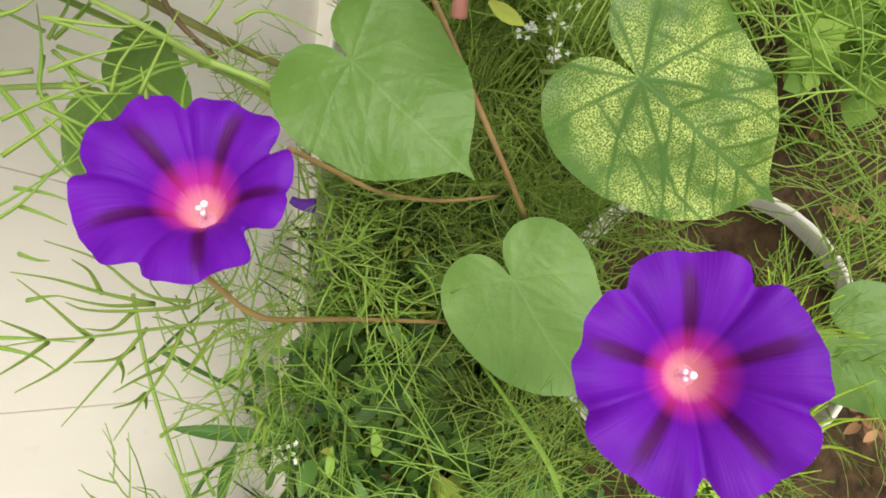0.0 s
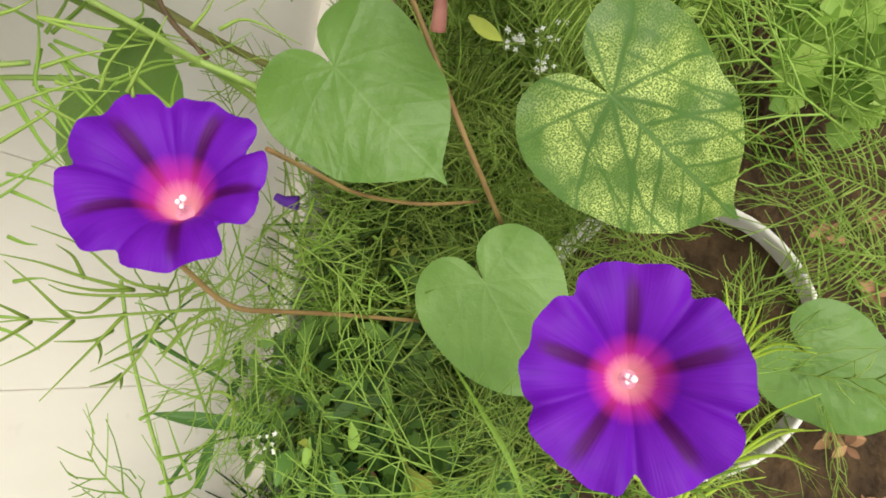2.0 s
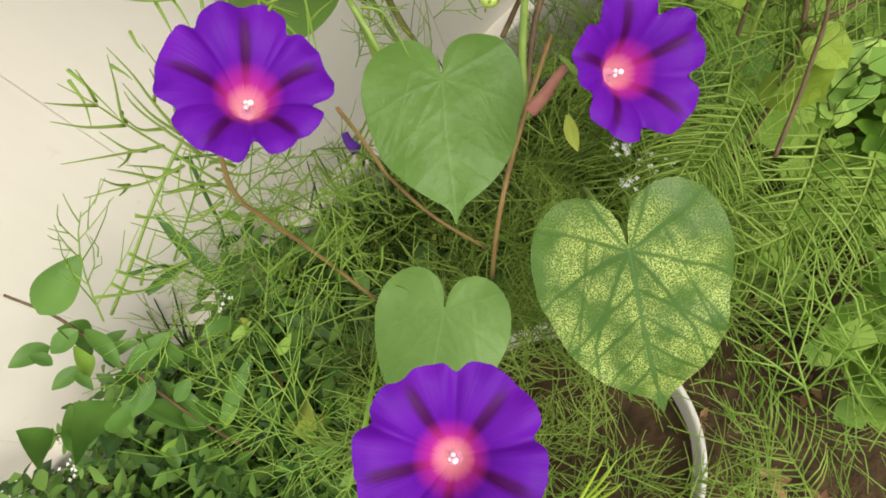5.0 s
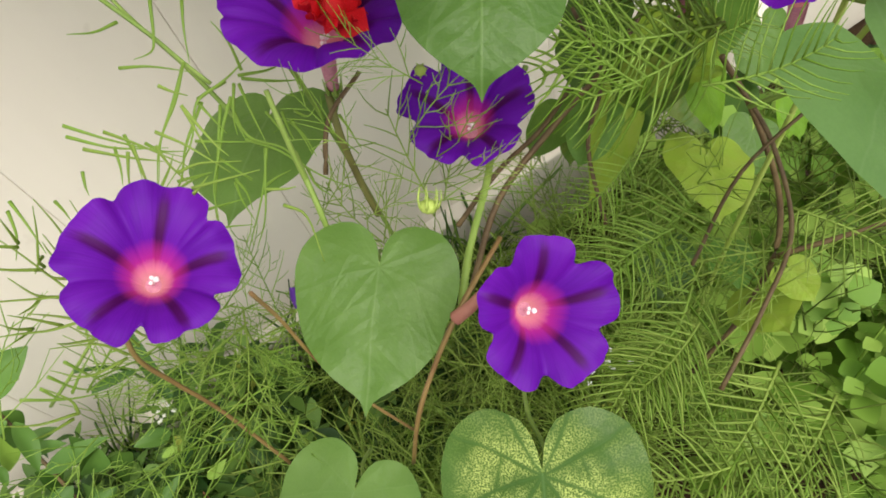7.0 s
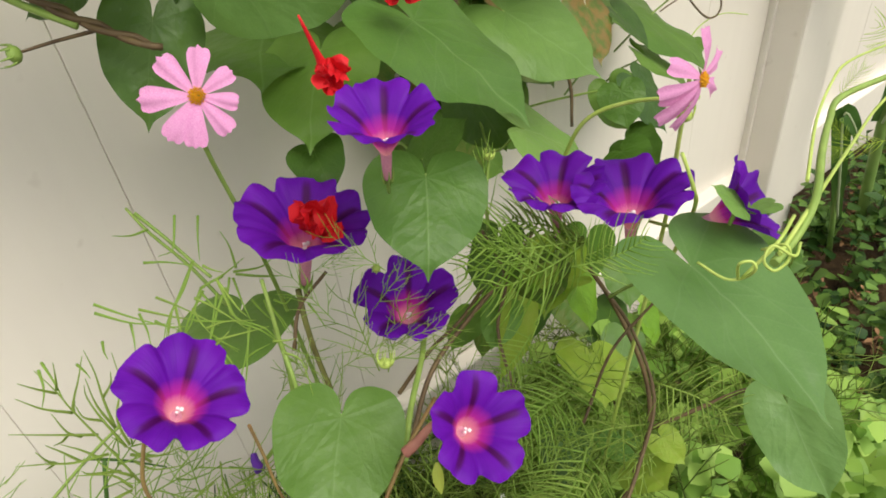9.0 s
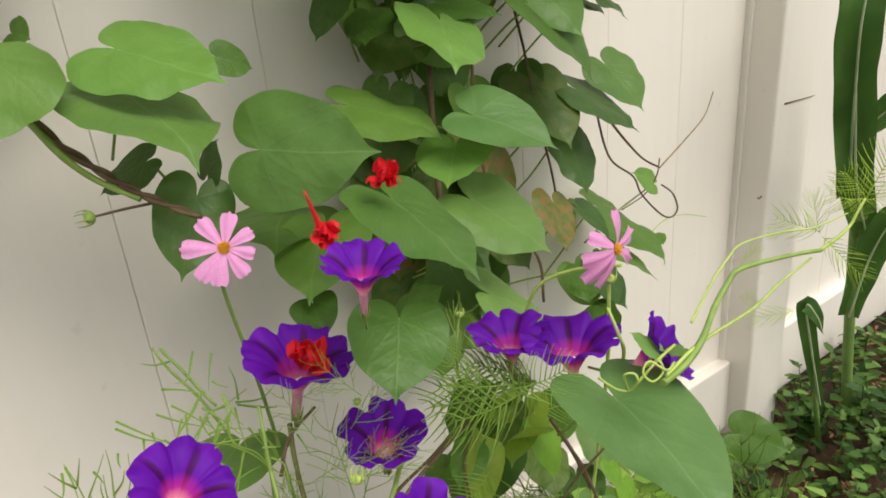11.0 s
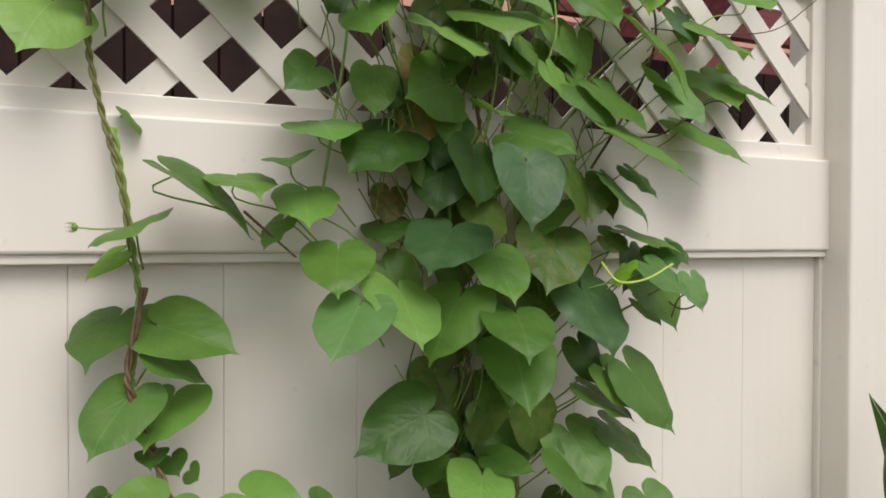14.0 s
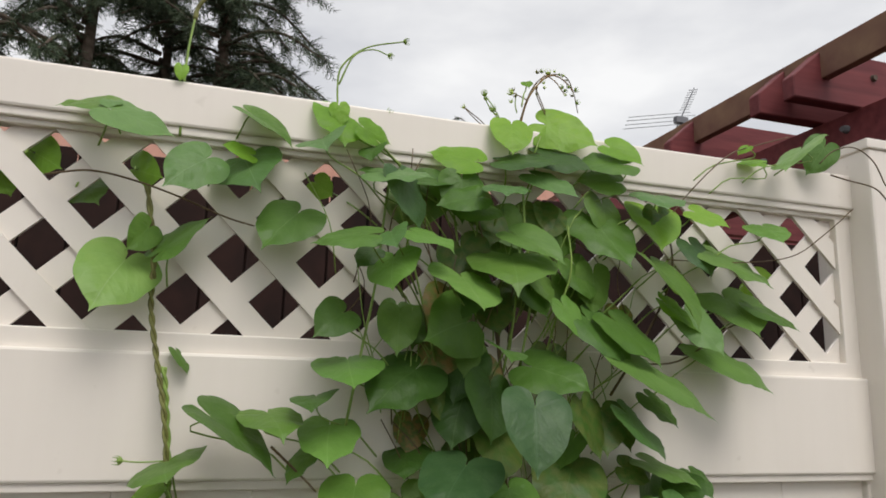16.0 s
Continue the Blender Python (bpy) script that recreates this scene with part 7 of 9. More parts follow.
part("frond", tube([(-1.158, -0.309, 0.722), (-1.163, -0.306, 0.735), (-1.168, -0.304, 0.749)], 0.0009, 0.0002, 5, 4), "feather_mid", cosmos)
part("frond", tube([(-1.172, -0.314, 0.718), (-1.177, -0.311, 0.731), (-1.191, -0.310, 0.744)], 0.0009, 0.0002, 5, 4), "feather_mid", cosmos)
part("frond", tube([(-1.173, -0.315, 0.717), (-1.188, -0.319, 0.726), (-1.195, -0.317, 0.740)], 0.0009, 0.0002, 5, 4), "feather_mid", cosmos)
part("frond", tube([(-1.202, -0.324, 0.714), (-1.199, -0.323, 0.724), (-1.202, -0.320, 0.738)], 0.0009, 0.0002, 5, 4), "feather_mid", cosmos)
part("frond", tube([(-1.202, -0.324, 0.714), (-1.214, -0.326, 0.725), (-1.222, -0.326, 0.738)], 0.0009, 0.0002, 5, 4), "feather_mid", cosmos)
part("frond", tube([(-1.205, -0.325, 0.714), (-1.212, -0.330, 0.721), (-1.215, -0.335, 0.730)], 0.0009, 0.0002, 5, 4), "feather_mid", cosmos)
part("frond", tube([(-1.165, -0.302, 0.728), (-1.154, -0.314, 0.729), (-1.139, -0.323, 0.734)], 0.0009, 0.0002, 5, 4), "feather_mid", cosmos)
part("frond", tube([(-1.165, -0.305, 0.725), (-1.158, -0.318, 0.725), (-1.143, -0.330, 0.728)], 0.0009, 0.0002, 5, 4), "feather_mid", cosmos)
part("frond", tube([(-1.117, -0.288, 0.805), (-1.109, -0.296, 0.798), (-1.097, -0.310, 0.786)], 0.0008, 0.0002, 5, 4), "feather_mid", cosmos)
part("frond", tube([(-1.127, -0.288, 0.803), (-1.114, -0.297, 0.795), (-1.105, -0.303, 0.791)], 0.0008, 0.0002, 5, 4), "feather_mid", cosmos)
part("frond", tube([(-1.087, -0.298, 0.805), (-1.088, -0.305, 0.796), (-1.089, -0.311, 0.788)], 0.0008, 0.0002, 5, 4), "feather_mid", cosmos)
part("frond", tube([(-1.087, -0.299, 0.804), (-1.085, -0.310, 0.792), (-1.083, -0.315, 0.787)], 0.0008, 0.0002, 5, 4), "feather_mid", cosmos)
part("frond", tube([(-1.090, -0.292, 0.813), (-1.087, -0.295, 0.810), (-1.083, -0.299, 0.808)], 0.0008, 0.0002, 5, 4), "feather_mid", cosmos)
part("frond", tube([(-1.104, -0.299, 0.796), (-1.104, -0.304, 0.789), (-1.102, -0.311, 0.782)], 0.0008, 0.0002, 5, 4), "feather_mid", cosmos)
part("frond", tube([(-1.102, -0.313, 0.781), (-1.090, -0.318, 0.781), (-1.076, -0.324, 0.781)], 0.0008, 0.0002, 5, 4), "feather_mid", cosmos)
part("frond", tube([(-1.103, -0.314, 0.779), (-1.098, -0.314, 0.781), (-1.094, -0.314, 0.783)], 0.0008, 0.0002, 5, 4), "feather_mid", cosmos)
part("frond", tube([(-1.101, -0.297, 0.800), (-1.094, -0.305, 0.793), (-1.086, -0.318, 0.782)], 0.0008, 0.0002, 5, 4), "feather_mid", cosmos)
part("frond", tube([(-1.111, -0.295, 0.799), (-1.115, -0.303, 0.787), (-1.117, -0.306, 0.783)], 0.0008, 0.0002, 5, 4), "feather_mid", cosmos)
part("frond", tube([(-1.114, -0.295, 0.797), (-1.119, -0.299, 0.791), (-1.123, -0.302, 0.785)], 0.0008, 0.0002, 5, 4), "feather_mid", cosmos)
part("frond", tube([(-1.103, -0.307, 0.786), (-1.094, -0.310, 0.787), (-1.080, -0.319, 0.785)], 0.0008, 0.0002, 5, 4), "feather_mid", cosmos)
part("frond", tube([(-1.076, -0.336, 0.770), (-1.071, -0.344, 0.766), (-1.075, -0.358, 0.754)], 0.0008, 0.0002, 5, 4), "feather_mid", cosmos)
part("frond", tube([(-1.078, -0.329, 0.775), (-1.072, -0.334, 0.775), (-1.068, -0.336, 0.775)], 0.0008, 0.0002, 5, 4), "feather_mid", cosmos)
part("stem", tube([(-1.096, -0.171, 0.788), (-1.086, -0.187, 0.769), (-1.080, -0.201, 0.756), (-1.074, -0.214, 0.745)], 0.0013, 0.0013, 5, 4), "stem_green", cosmos)
part("frond", tube([(-1.095, -0.190, 0.784), (-1.106, -0.195, 0.788), (-1.116, -0.198, 0.795)], 0.0010, 0.0002, 5, 4), "feather_light", cosmos)
part("frond", tube([(-1.076, -0.189, 0.785), (-1.085, -0.200, 0.773), (-1.090, -0.205, 0.771), (-1.098, -0.208, 0.774)], 0.0010, 0.0002, 5, 4), "feather_light", cosmos)
part("frond", tube([(-1.063, -0.192, 0.779), (-1.070, -0.203, 0.772), (-1.077, -0.215, 0.762)], 0.0010, 0.0002, 5, 4), "feather_light", cosmos)
part("frond", tube([(-1.079, -0.206, 0.758), (-1.096, -0.217, 0.748), (-1.113, -0.230, 0.740), (-1.124, -0.243, 0.731)], 0.0010, 0.0002, 5, 4), "feather_light", cosmos)
part("frond", tube([(-1.107, -0.200, 0.769), (-1.094, -0.207, 0.766), (-1.079, -0.217, 0.759)], 0.0010, 0.0002, 5, 4), "feather_light", cosmos)
part("frond", tube([(-1.144, -0.210, 0.764), (-1.129, -0.222, 0.751), (-1.106, -0.238, 0.734)], 0.0010, 0.0002, 5, 4), "feather_light", cosmos)
part("frond", tube([(-1.146, -0.213, 0.760), (-1.130, -0.224, 0.748), (-1.109, -0.234, 0.740)], 0.0010, 0.0002, 5, 4), "feather_light", cosmos)
part("frond", tube([(-1.124, -0.217, 0.747), (-1.125, -0.229, 0.741), (-1.128, -0.239, 0.736)], 0.0010, 0.0002, 5, 4), "feather_light", cosmos)
part("frond", tube([(-1.131, -0.220, 0.746), (-1.134, -0.230, 0.741), (-1.137, -0.239, 0.739)], 0.0010, 0.0002, 5, 4), "feather_light", cosmos)
part("frond", tube([(-1.150, -0.224, 0.746), (-1.152, -0.232, 0.744), (-1.152, -0.239, 0.744)], 0.0010, 0.0002, 5, 4), "feather_light", cosmos)
part("frond", tube([(-1.183, -0.227, 0.755), (-1.182, -0.239, 0.748), (-1.182, -0.253, 0.739)], 0.0010, 0.0002, 5, 4), "feather_light", cosmos)
part("frond", tube([(-1.186, -0.230, 0.753), (-1.188, -0.242, 0.748), (-1.193, -0.253, 0.745)], 0.0010, 0.0002, 5, 4), "feather_light", cosmos)
part("frond", tube([(-1.168, -0.230, 0.744), (-1.166, -0.238, 0.743), (-1.165, -0.245, 0.742)], 0.0010, 0.0002, 5, 4), "feather_light", cosmos)
part("frond", tube([(-1.067, -0.216, 0.743), (-1.085, -0.220, 0.744), (-1.101, -0.234, 0.733), (-1.131, -0.249, 0.726)], 0.0010, 0.0002, 5, 4), "feather_light", cosmos)
part("frond", tube([(-1.062, -0.219, 0.740), (-1.065, -0.233, 0.729), (-1.067, -0.247, 0.721)], 0.0010, 0.0002, 5, 4), "feather_light", cosmos)
part("frond", tube([(-1.059, -0.218, 0.741), (-1.046, -0.228, 0.737), (-1.034, -0.237, 0.736)], 0.0010, 0.0002, 5, 4), "feather_light", cosmos)
part("frond", tube([(-1.064, -0.218, 0.741), (-1.073, -0.230, 0.733), (-1.075, -0.243, 0.726)], 0.0010, 0.0002, 5, 4), "feather_light", cosmos)
part("frond", tube([(-1.075, -0.235, 0.720), (-1.063, -0.247, 0.711), (-1.056, -0.261, 0.703), (-1.041, -0.280, 0.690)], 0.0010, 0.0002, 5, 4), "feather_light", cosmos)
part("frond", tube([(-1.076, -0.221, 0.736), (-1.093, -0.239, 0.721), (-1.108, -0.257, 0.709), (-1.116, -0.277, 0.695)], 0.0010, 0.0002, 5, 4), "feather_light", cosmos)
part("frond", tube([(-1.085, -0.217, 0.742), (-1.083, -0.228, 0.736), (-1.081, -0.238, 0.732)], 0.0010, 0.0002, 5, 4), "feather_light", cosmos)
part("frond", tube([(-1.092, -0.236, 0.720), (-1.088, -0.246, 0.716), (-1.084, -0.256, 0.712)], 0.0010, 0.0002, 5, 4), "feather_light", cosmos)
part("frond", tube([(-1.116, -0.237, 0.721), (-1.106, -0.242, 0.722), (-1.099, -0.246, 0.723)], 0.0010, 0.0002, 5, 4), "feather_light", cosmos)
part("frond", tube([(-1.091, -0.245, 0.709), (-1.090, -0.255, 0.706), (-1.092, -0.265, 0.703)], 0.0010, 0.0002, 5, 4), "feather_light", cosmos)
part("frond", tube([(-1.067, -0.240, 0.714), (-1.083, -0.258, 0.703), (-1.109, -0.281, 0.691)], 0.0010, 0.0002, 5, 4), "feather_light", cosmos)
part("frond", tube([(-1.051, -0.234, 0.722), (-1.053, -0.243, 0.719), (-1.054, -0.252, 0.717)], 0.0010, 0.0002, 5, 4), "feather_light", cosmos)
part("frond", tube([(-1.049, -0.238, 0.718), (-1.049, -0.249, 0.713), (-1.050, -0.260, 0.709)], 0.0010, 0.0002, 5, 4), "feather_light", cosmos)
part("frond", tube([(-1.060, -0.217, 0.743), (-1.042, -0.225, 0.742), (-1.029, -0.227, 0.750)], 0.0010, 0.0002, 5, 4), "feather_light", cosmos)
part("frond", tube([(-1.057, -0.216, 0.744), (-1.055, -0.211, 0.759), (-1.057, -0.209, 0.772)], 0.0010, 0.0002, 5, 4), "feather_light", cosmos)
part("frond", tube([(-1.245, -0.484, 0.557), (-1.225, -0.466, 0.571), (-1.214, -0.456, 0.587)], 0.0013, 0.0002, 5, 4), "feather_young", cypress)
part("frond", tube([(-1.245, -0.484, 0.557), (-1.221, -0.469, 0.571), (-1.207, -0.463, 0.586)], 0.0013, 0.0002, 5, 4), "feather_young", cypress)
part("frond", tube([(-1.245, -0.484, 0.557), (-1.220, -0.476, 0.570), (-1.205, -0.473, 0.584)], 0.0013, 0.0002, 5, 4), "feather_young", cypress)
part("frond", tube([(-1.245, -0.484, 0.557), (-1.220, -0.479, 0.570), (-1.205, -0.481, 0.584)], 0.0013, 0.0002, 5, 4), "feather_young", cypress)
part("frond", tube([(-1.245, -0.484, 0.557), (-1.220, -0.483, 0.569), (-1.203, -0.491, 0.583)], 0.0013, 0.0002, 5, 4), "feather_young", cypress)
part("frond", tube([(-1.245, -0.484, 0.557), (-1.219, -0.492, 0.569), (-1.205, -0.503, 0.582)], 0.0013, 0.0002, 5, 4), "feather_young", cypress)
part("frond", tube([(-1.245, -0.484, 0.557), (-1.220, -0.502, 0.568), (-1.208, -0.514, 0.583)], 0.0013, 0.0002, 5, 4), "feather_young", cypress)
part("frond", tube([(-1.245, -0.484, 0.557), (-1.222, -0.506, 0.569), (-1.212, -0.524, 0.583)], 0.0013, 0.0002, 5, 4), "feather_young", cypress)
part("frond", tube([(-1.245, -0.484, 0.557), (-1.213, -0.490, 0.568), (-1.194, -0.494, 0.582)], 0.0013, 0.0002, 5, 4), "feather_young", cypress)
part("frond", tube([(-1.245, -0.484, 0.557), (-1.217, -0.492, 0.569), (-1.199, -0.507, 0.582)], 0.0013, 0.0002, 5, 4), "feather_young", cypress)
part("frond", tube([(-1.245, -0.484, 0.557), (-1.228, -0.471, 0.571), (-1.221, -0.461, 0.587)], 0.0013, 0.0002, 5, 4), "feather_young", cypress)
part("frond", tube([(-1.245, -0.484, 0.557), (-1.223, -0.473, 0.570), (-1.212, -0.469, 0.585)], 0.0013, 0.0002, 5, 4), "feather_young", cypress)
part("frond", tube([(-1.245, -0.484, 0.557), (-1.217, -0.481, 0.569), (-1.198, -0.485, 0.583)], 0.0013, 0.0002, 5, 4), "feather_young", cypress)
part("frond", tube([(-1.245, -0.484, 0.557), (-1.219, -0.497, 0.569), (-1.202, -0.517, 0.582)], 0.0013, 0.0002, 5, 4), "feather_young", cypress)
part("frond", tube([(-1.212, -0.509, 0.553), (-1.186, -0.524, 0.567), (-1.171, -0.544, 0.584)], 0.0013, 0.0002, 5, 4), "feather_young", cypress)
part("frond", tube([(-1.212, -0.509, 0.553), (-1.193, -0.530, 0.568), (-1.187, -0.545, 0.584)], 0.0013, 0.0002, 5, 4), "feather_young", cypress)
part("frond", tube([(-1.212, -0.509, 0.553), (-1.192, -0.520, 0.567), (-1.184, -0.526, 0.582)], 0.0013, 0.0002, 5, 4), "feather_young", cypress)
part("frond", tube([(-1.212, -0.509, 0.553), (-1.193, -0.526, 0.567), (-1.188, -0.538, 0.583)], 0.0013, 0.0002, 5, 4), "feather_young", cypress)
part("frond", tube([(-1.212, -0.509, 0.553), (-1.203, -0.529, 0.568), (-1.205, -0.544, 0.584)], 0.0013, 0.0002, 5, 4), "feather_young", cypress)
part("frond", tube([(-1.212, -0.509, 0.553), (-1.189, -0.506, 0.567), (-1.175, -0.510, 0.582)], 0.0013, 0.0002, 5, 4), "feather_young", cypress)
part("frond", tube([(-1.212, -0.509, 0.553), (-1.190, -0.512, 0.567), (-1.180, -0.519, 0.582)], 0.0013, 0.0002, 5, 4), "feather_young", cypress)
part("frond", tube([(-1.164, -0.508, 0.553), (-1.138, -0.508, 0.570), (-1.125, -0.507, 0.587)], 0.0013, 0.0002, 5, 4), "feather_young", cypress)
part("frond", tube([(-1.164, -0.508, 0.553), (-1.143, -0.511, 0.570), (-1.135, -0.512, 0.586)], 0.0013, 0.0002, 5, 4), "feather_young", cypress)
part("frond", tube([(-1.164, -0.508, 0.553), (-1.141, -0.515, 0.570), (-1.132, -0.517, 0.586)], 0.0013, 0.0002, 5, 4), "feather_young", cypress)
part("frond", tube([(-1.164, -0.508, 0.553), (-1.147, -0.520, 0.569), (-1.143, -0.527, 0.585)], 0.0013, 0.0002, 5, 4), "feather_young", cypress)
part("frond", tube([(-1.164, -0.508, 0.553), (-1.144, -0.516, 0.569), (-1.135, -0.531, 0.586)], 0.0013, 0.0002, 5, 4), "feather_young", cypress)
part("frond", tube([(-1.164, -0.508, 0.553), (-1.151, -0.524, 0.569), (-1.151, -0.539, 0.585)], 0.0013, 0.0002, 5, 4), "feather_young", cypress)
part("frond", tube([(-1.164, -0.508, 0.553), (-1.153, -0.526, 0.569), (-1.153, -0.541, 0.585)], 0.0013, 0.0002, 5, 4), "feather_young", cypress)
part("frond", tube([(-1.164, -0.508, 0.553), (-1.138, -0.503, 0.570), (-1.124, -0.500, 0.588)], 0.0013, 0.0002, 5, 4), "feather_young", cypress)
part("frond", tube([(-1.138, -0.297, 0.648), (-1.134, -0.306, 0.647), (-1.128, -0.316, 0.646), (-1.120, -0.330, 0.643)], 0.0010, 0.0002, 5, 4), "feather_light", cosmos)
part("frond", tube([(-1.131, -0.306, 0.643), (-1.120, -0.313, 0.649), (-1.109, -0.322, 0.655)], 0.0009, 0.0002, 5, 4), "feather_light", cosmos)
part("frond", tube([(-1.126, -0.314, 0.639), (-1.119, -0.322, 0.645), (-1.115, -0.329, 0.650)], 0.0009, 0.0002, 5, 4), "feather_light", cosmos)
part("frond", tube([(-1.125, -0.317, 0.638), (-1.126, -0.324, 0.642), (-1.126, -0.330, 0.648)], 0.0009, 0.0002, 5, 4), "feather_light", cosmos)
part("frond", tube([(-1.134, -0.306, 0.643), (-1.134, -0.315, 0.646), (-1.132, -0.325, 0.650)], 0.0009, 0.0002, 5, 4), "feather_light", cosmos)
part("frond", tube([(-1.142, -0.298, 0.647), (-1.141, -0.307, 0.650), (-1.138, -0.316, 0.654)], 0.0009, 0.0002, 5, 4), "feather_light", cosmos)
part("frond", tube([(-1.148, -0.324, 0.632), (-1.142, -0.332, 0.637), (-1.137, -0.336, 0.644)], 0.0009, 0.0002, 5, 4), "feather_light", cosmos)
part("frond", tube([(-1.148, -0.324, 0.632), (-1.151, -0.329, 0.638), (-1.151, -0.334, 0.643)], 0.0009, 0.0002, 5, 4), "feather_light", cosmos)
part("frond", tube([(-1.137, -0.319, 0.635), (-1.149, -0.322, 0.641), (-1.157, -0.328, 0.646)], 0.0009, 0.0002, 5, 4), "feather_light", cosmos)
part("frond", tube([(-1.152, -0.310, 0.639), (-1.156, -0.316, 0.645), (-1.160, -0.321, 0.650)], 0.0009, 0.0002, 5, 4), "feather_light", cosmos)
part("frond", tube([(-1.089, -0.296, 0.658), (-1.103, -0.303, 0.659), (-1.109, -0.311, 0.661)], 0.0009, 0.0002, 5, 4), "feather_light", cosmos)
part("frond", tube([(-1.107, -0.304, 0.649), (-1.118, -0.305, 0.654), (-1.128, -0.306, 0.661)], 0.0009, 0.0002, 5, 4), "feather_light", cosmos)
part("frond", tube([(-1.122, -0.331, 0.631), (-1.124, -0.337, 0.636), (-1.123, -0.341, 0.643)], 0.0009, 0.0002, 5, 4), "feather_light", cosmos)
part("frond", tube([(-1.164, -0.299, 0.645), (-1.153, -0.306, 0.650), (-1.142, -0.315, 0.655)], 0.0009, 0.0002, 5, 4), "feather_light", cosmos)
part("frond", tube([(-1.162, -0.318, 0.635), (-1.154, -0.323, 0.640), (-1.146, -0.329, 0.646)], 0.0009, 0.0002, 5, 4), "feather_light", cosmos)
part("frond", tube([(-1.135, -0.340, 0.625), (-1.143, -0.350, 0.628), (-1.154, -0.357, 0.633)], 0.0009, 0.0002, 5, 4), "feather_light", cosmos)
part("frond", tube([(-1.161, -0.333, 0.627), (-1.150, -0.336, 0.634), (-1.142, -0.346, 0.638)], 0.0009, 0.0002, 5, 4), "feather_light", cosmos)
part("frond", tube([(-1.081, -0.207, 0.757), (-1.094, -0.218, 0.749), (-1.110, -0.230, 0.743), (-1.123, -0.246, 0.733)], 0.0010, 0.0002, 5, 4), "feather_light", cosmos)
part("frond", tube([(-1.083, -0.218, 0.741), (-1.102, -0.231, 0.733), (-1.116, -0.245, 0.725), (-1.132, -0.252, 0.728)], 0.0010, 0.0002, 5, 4), "feather_light", cosmos)
part("frond", tube([(-1.084, -0.217, 0.743), (-1.066, -0.221, 0.748), (-1.051, -0.224, 0.755)], 0.0010, 0.0002, 5, 4), "feather_light", cosmos)
part("frond", tube([(-1.059, -0.218, 0.741), (-1.047, -0.229, 0.739), (-1.035, -0.239, 0.738)], 0.0010, 0.0002, 5, 4), "feather_light", cosmos)
part("frond", tube([(-1.069, -0.221, 0.737), (-1.080, -0.229, 0.731), (-1.092, -0.240, 0.723), (-1.102, -0.250, 0.717), (-1.107, -0.259, 0.711), (-1.115, -0.275, 0.701)], 0.0010, 0.0002, 5, 4), "feather_light", cosmos)
part("frond", tube([(-1.097, -0.228, 0.730), (-1.084, -0.237, 0.727), (-1.072, -0.247, 0.726)], 0.0010, 0.0002, 5, 4), "feather_light", cosmos)
part("frond", tube([(-1.092, -0.236, 0.720), (-1.088, -0.247, 0.717), (-1.083, -0.258, 0.715)], 0.0010, 0.0002, 5, 4), "feather_light", cosmos)
part("frond", tube([(-1.069, -0.222, 0.735), (-1.074, -0.232, 0.733), (-1.077, -0.242, 0.731)], 0.0010, 0.0002, 5, 4), "feather_light", cosmos)
part("frond", tube([(-1.071, -0.222, 0.736), (-1.073, -0.236, 0.722), (-1.061, -0.248, 0.713), (-1.056, -0.261, 0.704), (-1.048, -0.273, 0.697), (-1.038, -0.284, 0.692)], 0.0010, 0.0002, 5, 4), "feather_light", cosmos)
part("frond", tube([(-1.058, -0.231, 0.725), (-1.057, -0.243, 0.722), (-1.055, -0.254, 0.719)], 0.0010, 0.0002, 5, 4), "feather_light", cosmos)
part("frond", tube([(-1.050, -0.238, 0.717), (-1.048, -0.250, 0.714), (-1.049, -0.263, 0.710)], 0.0010, 0.0002, 5, 4), "feather_light", cosmos)
part("frond", tube([(-1.045, -0.236, 0.720), (-1.041, -0.245, 0.720), (-1.036, -0.249, 0.726)], 0.0010, 0.0002, 5, 4), "feather_light", cosmos)
part("frond", tube([(-1.069, -0.241, 0.713), (-1.078, -0.254, 0.706), (-1.090, -0.270, 0.697), (-1.101, -0.281, 0.694)], 0.0010, 0.0002, 5, 4), "feather_light", cosmos)
part("frond", tube([(-1.080, -0.253, 0.701), (-1.072, -0.257, 0.706), (-1.064, -0.262, 0.710)], 0.0010, 0.0002, 5, 4), "feather_light", cosmos)
part("frond", tube([(-1.092, -0.246, 0.708), (-1.094, -0.258, 0.706), (-1.094, -0.271, 0.702)], 0.0010, 0.0002, 5, 4), "feather_light", cosmos)
part("frond", tube([(-1.115, -0.250, 0.707), (-1.102, -0.256, 0.708), (-1.092, -0.262, 0.710)], 0.0010, 0.0002, 5, 4), "feather_light", cosmos)
part("frond", tube([(-1.125, -0.241, 0.719), (-1.109, -0.244, 0.723), (-1.098, -0.249, 0.725)], 0.0010, 0.0002, 5, 4), "feather_light", cosmos)
part("frond", tube([(-1.122, -0.258, 0.701), (-1.109, -0.264, 0.702), (-1.096, -0.272, 0.701)], 0.0010, 0.0002, 5, 4), "feather_light", cosmos)
part("frond", tube([(-1.128, -0.239, 0.722), (-1.115, -0.237, 0.731), (-1.109, -0.239, 0.739)], 0.0010, 0.0002, 5, 4), "feather_light", cosmos)
part("frond", tube([(-1.056, -0.256, 0.698), (-1.057, -0.268, 0.696), (-1.053, -0.280, 0.694)], 0.0010, 0.0002, 5, 4), "feather_light", cosmos)
part("frond", tube([(-1.026, -0.247, 0.711), (-1.026, -0.258, 0.708), (-1.027, -0.271, 0.705)], 0.0010, 0.0002, 5, 4), "feather_light", cosmos)
